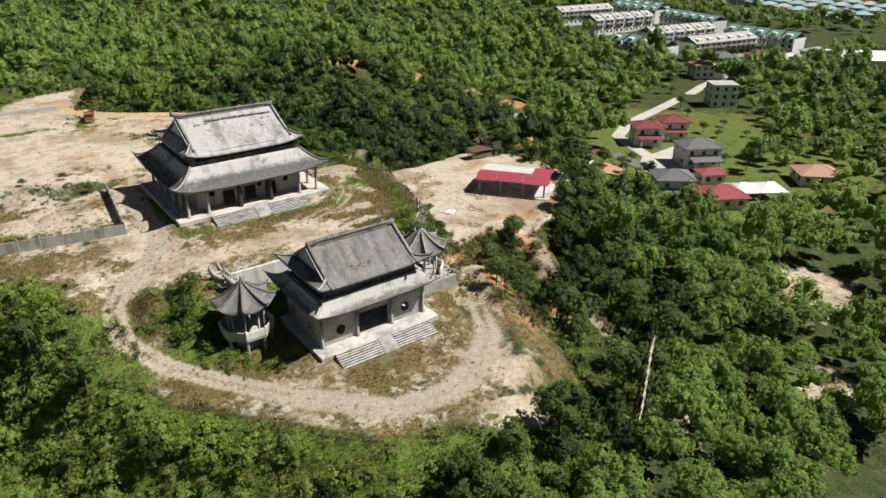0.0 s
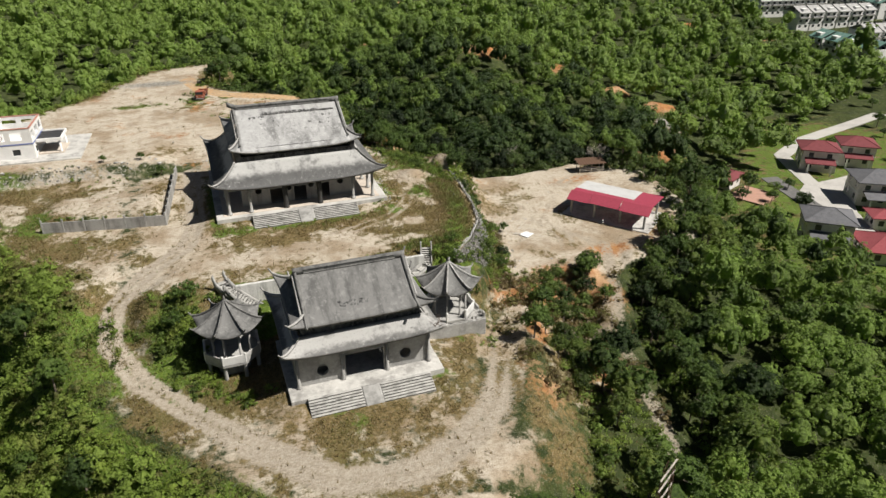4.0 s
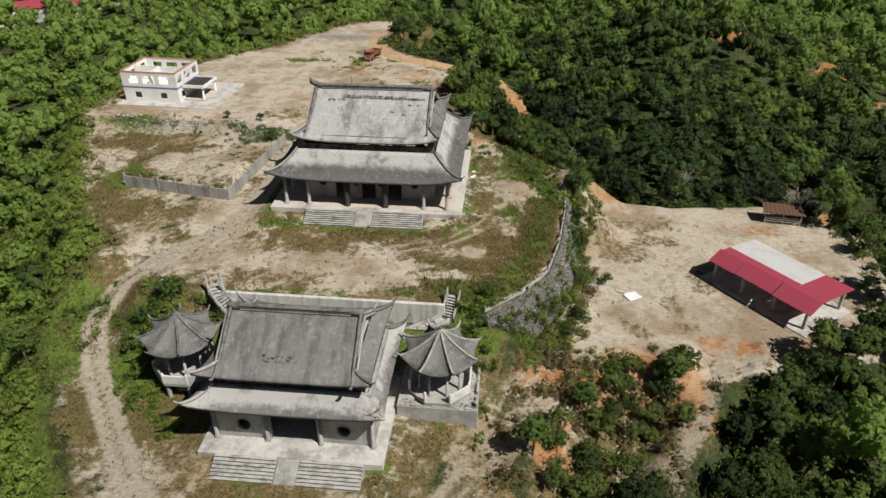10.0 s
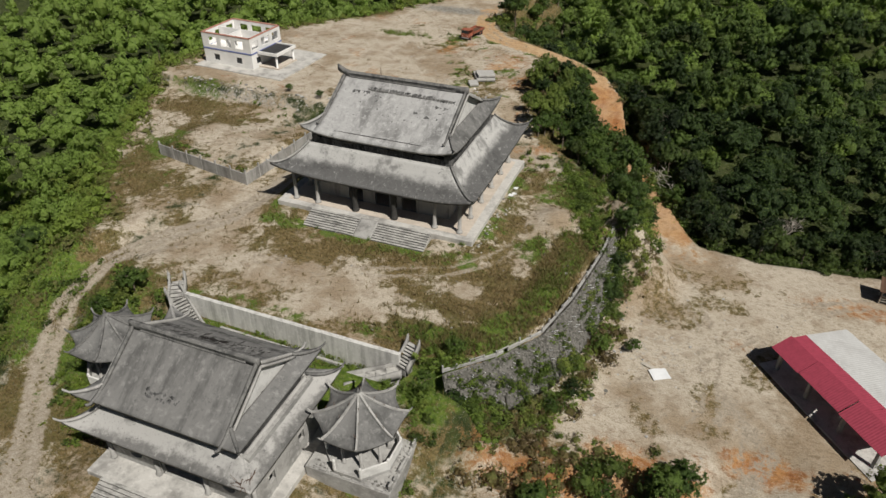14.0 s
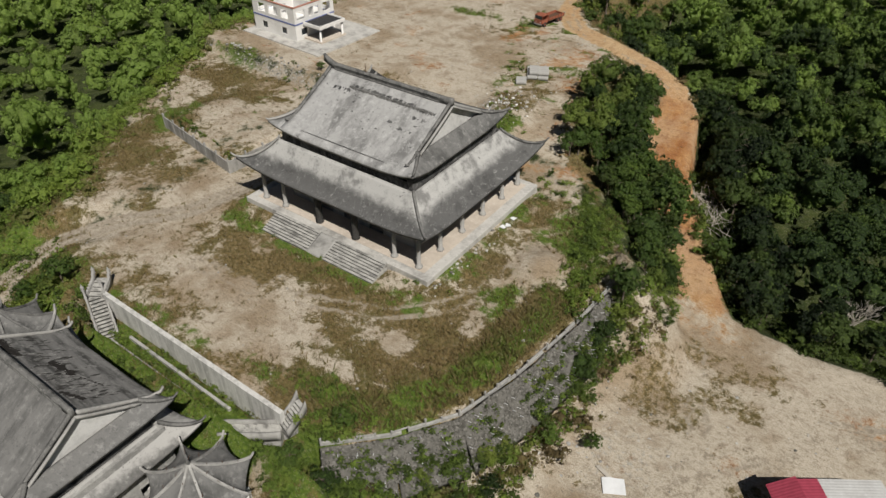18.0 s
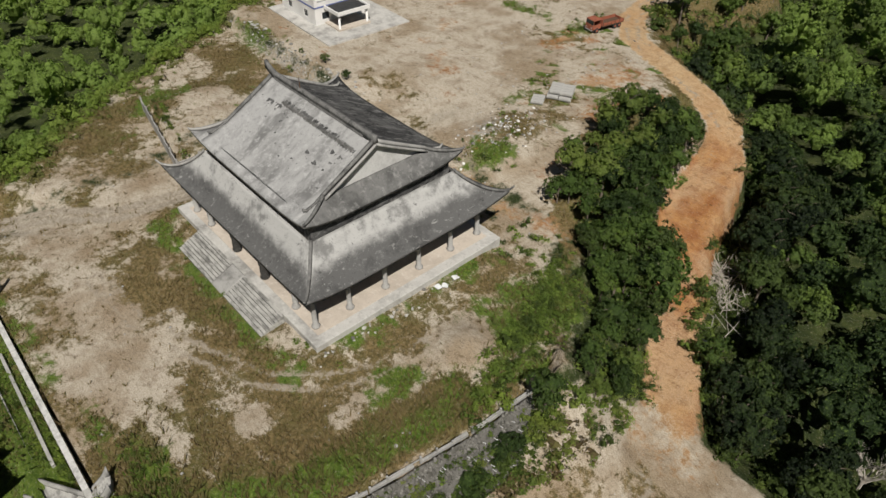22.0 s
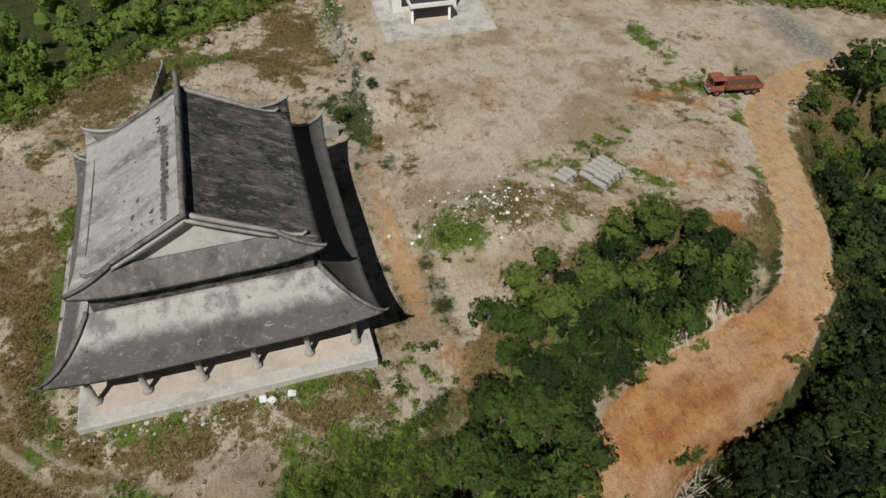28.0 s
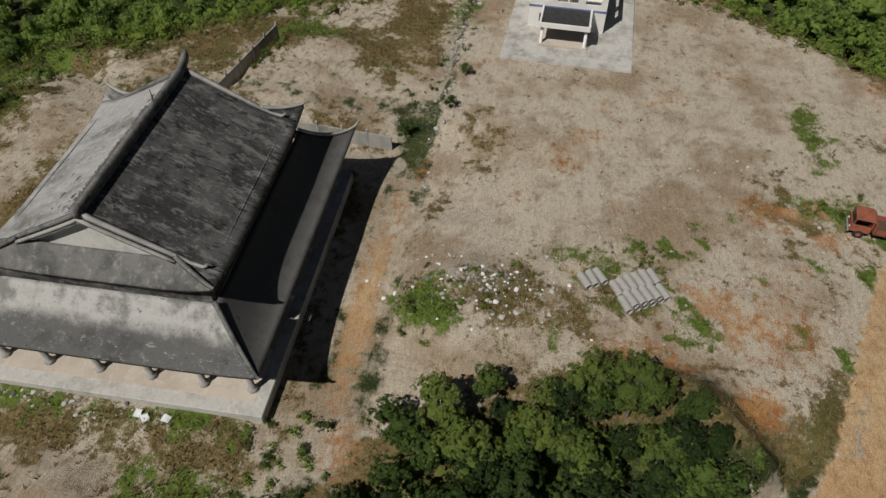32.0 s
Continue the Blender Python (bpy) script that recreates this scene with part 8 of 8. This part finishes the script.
def creepers():
    """Low leafy growth over the wall's foot, along the terrace edge and in the garden strip."""
    rng = np.random.default_rng(91)
    quads, tints = [], []
    for x0, y0, x1, y1, n, spread, lo, hi in ((23, -37.5, 31, -27, 40, 0.8, 0.35, 0.85), (31, -26, 34.2, -9, 46, 0.9, 0.3, 0.85), (33, -8, 34.5, 4, 40, 1.4, 0.4, 1.0), (19.5, -33, 22, -30.5, 14, 0.8, 0.3, 0.6),
                                              (-9, -34.6, 11, -34.8, 30, 0.3, 0.2, 0.42), (-22, -36, -20, -46, 24, 1.3, 0.4, 0.9), (16.5, -36, 19.5, -40, 22, 0.9, 0.35, 0.7), (20.5, -40, 19, -50, 22, 1.2, 0.2, 0.5),
                                              (22.5, 15, 28.5, 2, 240, 1.5, 0.15, 0.42), (33, 16, 36.5, 2, 60, 1.0, 0.3, 0.8), (-22.5, -33, -20, -47, 64, 1.3, 0.35, 0.9), (-20, -48, -14, -52, 26, 1.2, 0.3, 0.7), (-18, -35, -14, -37, 16, 0.8, 0.4, 0.8), (15.5, 48, 18.2, 40, 34, 0.7, 0.3, 0.8), (18.2, 40, 21.6, 30, 36, 0.7, 0.3, 0.8), (28.6, 46, 33.5, 30, 26, 0.8, 0.3, 0.8), (31, 30, 40, 18, 30, 0.9, 0.3, 0.8), (14.5, 16, 21, 14, 26, 1.6, 0.3, 0.6), (30, -34, 40, -34, 26, 2.0, 0.3, 0.7), (-33, -30, -34, -45, 30, 2.5, 0.3, 0.8), (-24, 15, -44, 22, 24, 2.0, 0.2, 0.45),
                                              (-10, -14.3, 10, -16.5, 16, 1.2, 0.15, 0.3), (-12, -35.6, 12, -35.8, 70, 0.5, 0.15, 0.4), (-8, -38.3, 9, -38.3, 40, 0.5, 0.15, 0.4), (16.5, -34.5, 23, -32.5, 60, 1.2, 0.25, 0.7), (14, -38, 19, -36, 24, 0.8, 0.25, 0.6), (11, -30.5, 18, -29.5, 30, 1.0, 0.15, 0.4), (24, 12, 29, -6, 110, 1.2, 0.2, 0.6), (13, -13.2, 16.2, -11, 8, 0.6, 0.2, 0.4), (3, 22, -3, 33, 30, 1.8, 0.2, 0.4), (-6, 40, -4, 47, 16, 1.5, 0.2, 0.4), (-17, 60, -15, 70, 18, 1.4, 0.25, 0.5), (-41, -3.2, -24, -6.4, 26, 0.5, 0.2, 0.5)):
        for _ in range(n):
            f = rng.random()
            x, y = x0 + (x1 - x0) * f + rng.normal() * spread, y0 + (y1 - y0) * f + rng.normal() * spread
            k = SHRUB_KINDS[rng.integers(2)]
            q = k[rng.integers(len(k))]
            s_ = lo + (hi - lo) * rng.random()
            a = rng.random() * 6.283
            c, n_ = math.cos(a) * s_, math.sin(a) * s_
            r = np.array([[c, -n_, 0], [n_, c, 0], [0, 0, s_ * (0.7 + 0.6 * rng.random())]])
            quads.append(q @ r.T + np.array([x, y, height_at(x, y) - 0.15]))
            tints.append(np.full(len(q), np.clip(0.45 + 0.3 * rng.normal(), 0, 1)))
    # growth hanging over the stone face
    line = [(19.4, -34.2), (23.9, -29.8), (27.5, -24.3), (29.3, -17), (30.7, -7), (31.2, 1)]
    for (ax, ay), (bx, by) in zip(line, line[1:]):
        ln = math.hypot(bx - ax, by - ay)
        ox, oy = (by - ay) / ln, -(bx - ax) / ln
        for _ in range(int(ln * 10)):
            f, w = rng.random(), rng.random() ** 0.7
            x, y = ax + (bx - ax) * f + ox * (0.1 + 2.8 * w), ay + (by - ay) * f + oy * (0.1 + 2.8 * w)
            if fractal(np.array([x * 1.0]), np.array([y * 1.0]), 5.5, 95)[0] < 0.5 - 0.22 * (y > -14) - 0.1 * (w > 0.7):
                continue
            k = SHRUB_KINDS[rng.integers(2)]
            q = k[rng.integers(len(k))]
            s_ = 0.18 + 0.40 * rng.random() * (0.5 + w)
            a = rng.random() * 6.283
            c, n_ = math.cos(a) * s_, math.sin(a) * s_
            r = np.array([[c, -n_, 0], [n_, c, 0], [0, 0, s_ * 0.9]])
            quads.append(q @ r.T + np.array([x, y, max(height_at(x, y), -0.3 - 5.6 * w) - 0.2]))
            tints.append(np.full(len(q), np.clip(0.25 + 0.25 * rng.normal(), 0, 1)))
    tagged(quads_object("creepers", np.concatenate(quads), SHRUB_LEAF, np.concatenate(tints)), "green weeds and creepers along walls and banks", "weeds", kind="stuff")


creepers()


FIELD = [(160, -2), (176, -11), (204, 0), (226, 32), (214, 42), (190, 40), (172, 26)]


def bank_scrub():
    """Dry and olive scrub on the bank below the stone revetment and on the slope by the yard."""
    rng = np.random.default_rng(63)
    quads, tints = [], []
    for x0, y0, x1, y1, n, spread, lo, hi in ((24.5, -37, 31, -27, 40, 1.3, 0.5, 1.1), (31, -27, 34.5, -12, 40, 1.4, 0.5, 1.2), (34, -12, 35, 3, 24, 1.2, 0.5, 1.1), (26, -38, 40, -33, 46, 2.2, 0.6, 1.2), (30, -46, 44, -40, 60, 3.5, 0.6, 1.3), (36, -50, 40, -62, 30, 2.5, 0.6, 1.2), (22, -48, 25, -62, 36, 1.4, 0.5, 1.0)):
        for _ in range(n):
            f = rng.random()
            x, y = x0 + (x1 - x0) * f + rng.normal() * spread, y0 + (y1 - y0) * f + rng.normal() * spread
            kind = BRACKEN_KINDS[rng.integers(2)]
            s_ = lo + (hi - lo) * rng.random()
            a = rng.random() * 6.283
            c, n_ = math.cos(a) * s_, math.sin(a) * s_
            q = kind[rng.integers(3)] @ np.array([[c, -n_, 0], [n_, c, 0], [0, 0, s_ * rng.uniform(0.8, 1.5)]]).T
            quads.append(q + np.array([x, y, height_at(x, y) - 0.1]))
            tints.append(np.full(len(q), np.clip(0.5 + 0.35 * rng.normal(), 0, 1)))
    tagged(quads_object("bank_scrub", np.concatenate(quads), BRACKEN_LEAF, np.concatenate(tints)), "dry olive and brown scrub on the bank", "scrub", kind="stuff")


bank_scrub()


def village_trees():
    rng = np.random.default_rng(55)
    x, y = scatter(7.5, 104, 240, -48, 64, rng)
    for x_, y_ in zip(x, y):
        if inside(FAR_CLEAR[2], np.array([x_]), np.array([y_]))[0] < 0.5 or rng.random() < (0.85 if inside(FIELD, np.array([x_]), np.array([y_]))[0] > 0 else 0.3):
            continue
        if any(math.hypot(x_ - v[0], y_ - v[1]) < 10.5 for v in VILLAS) or math.hypot(x_ - 222, y_ - 35) < 12 or math.hypot(x_ - 134, y_ + 34.5) < 9:
            continue
        if along([(124, -22, 0), (132, -8, 0), (141, 2, 0), (158, 4, 0)], np.array([x_]), np.array([y_]))[0][0] < 7 or along([(140, 6, 0), (150, 28, 0), (192, 45, 0), (246, 60, 0)], np.array([x_]), np.array([y_]))[0][0] < 4:
            continue
        tree(x_, y_, int(rng.choice((5, 2, 5, 0))), 0.5 + 0.5 * rng.random(), rng.random() * 6.28)


village_trees()
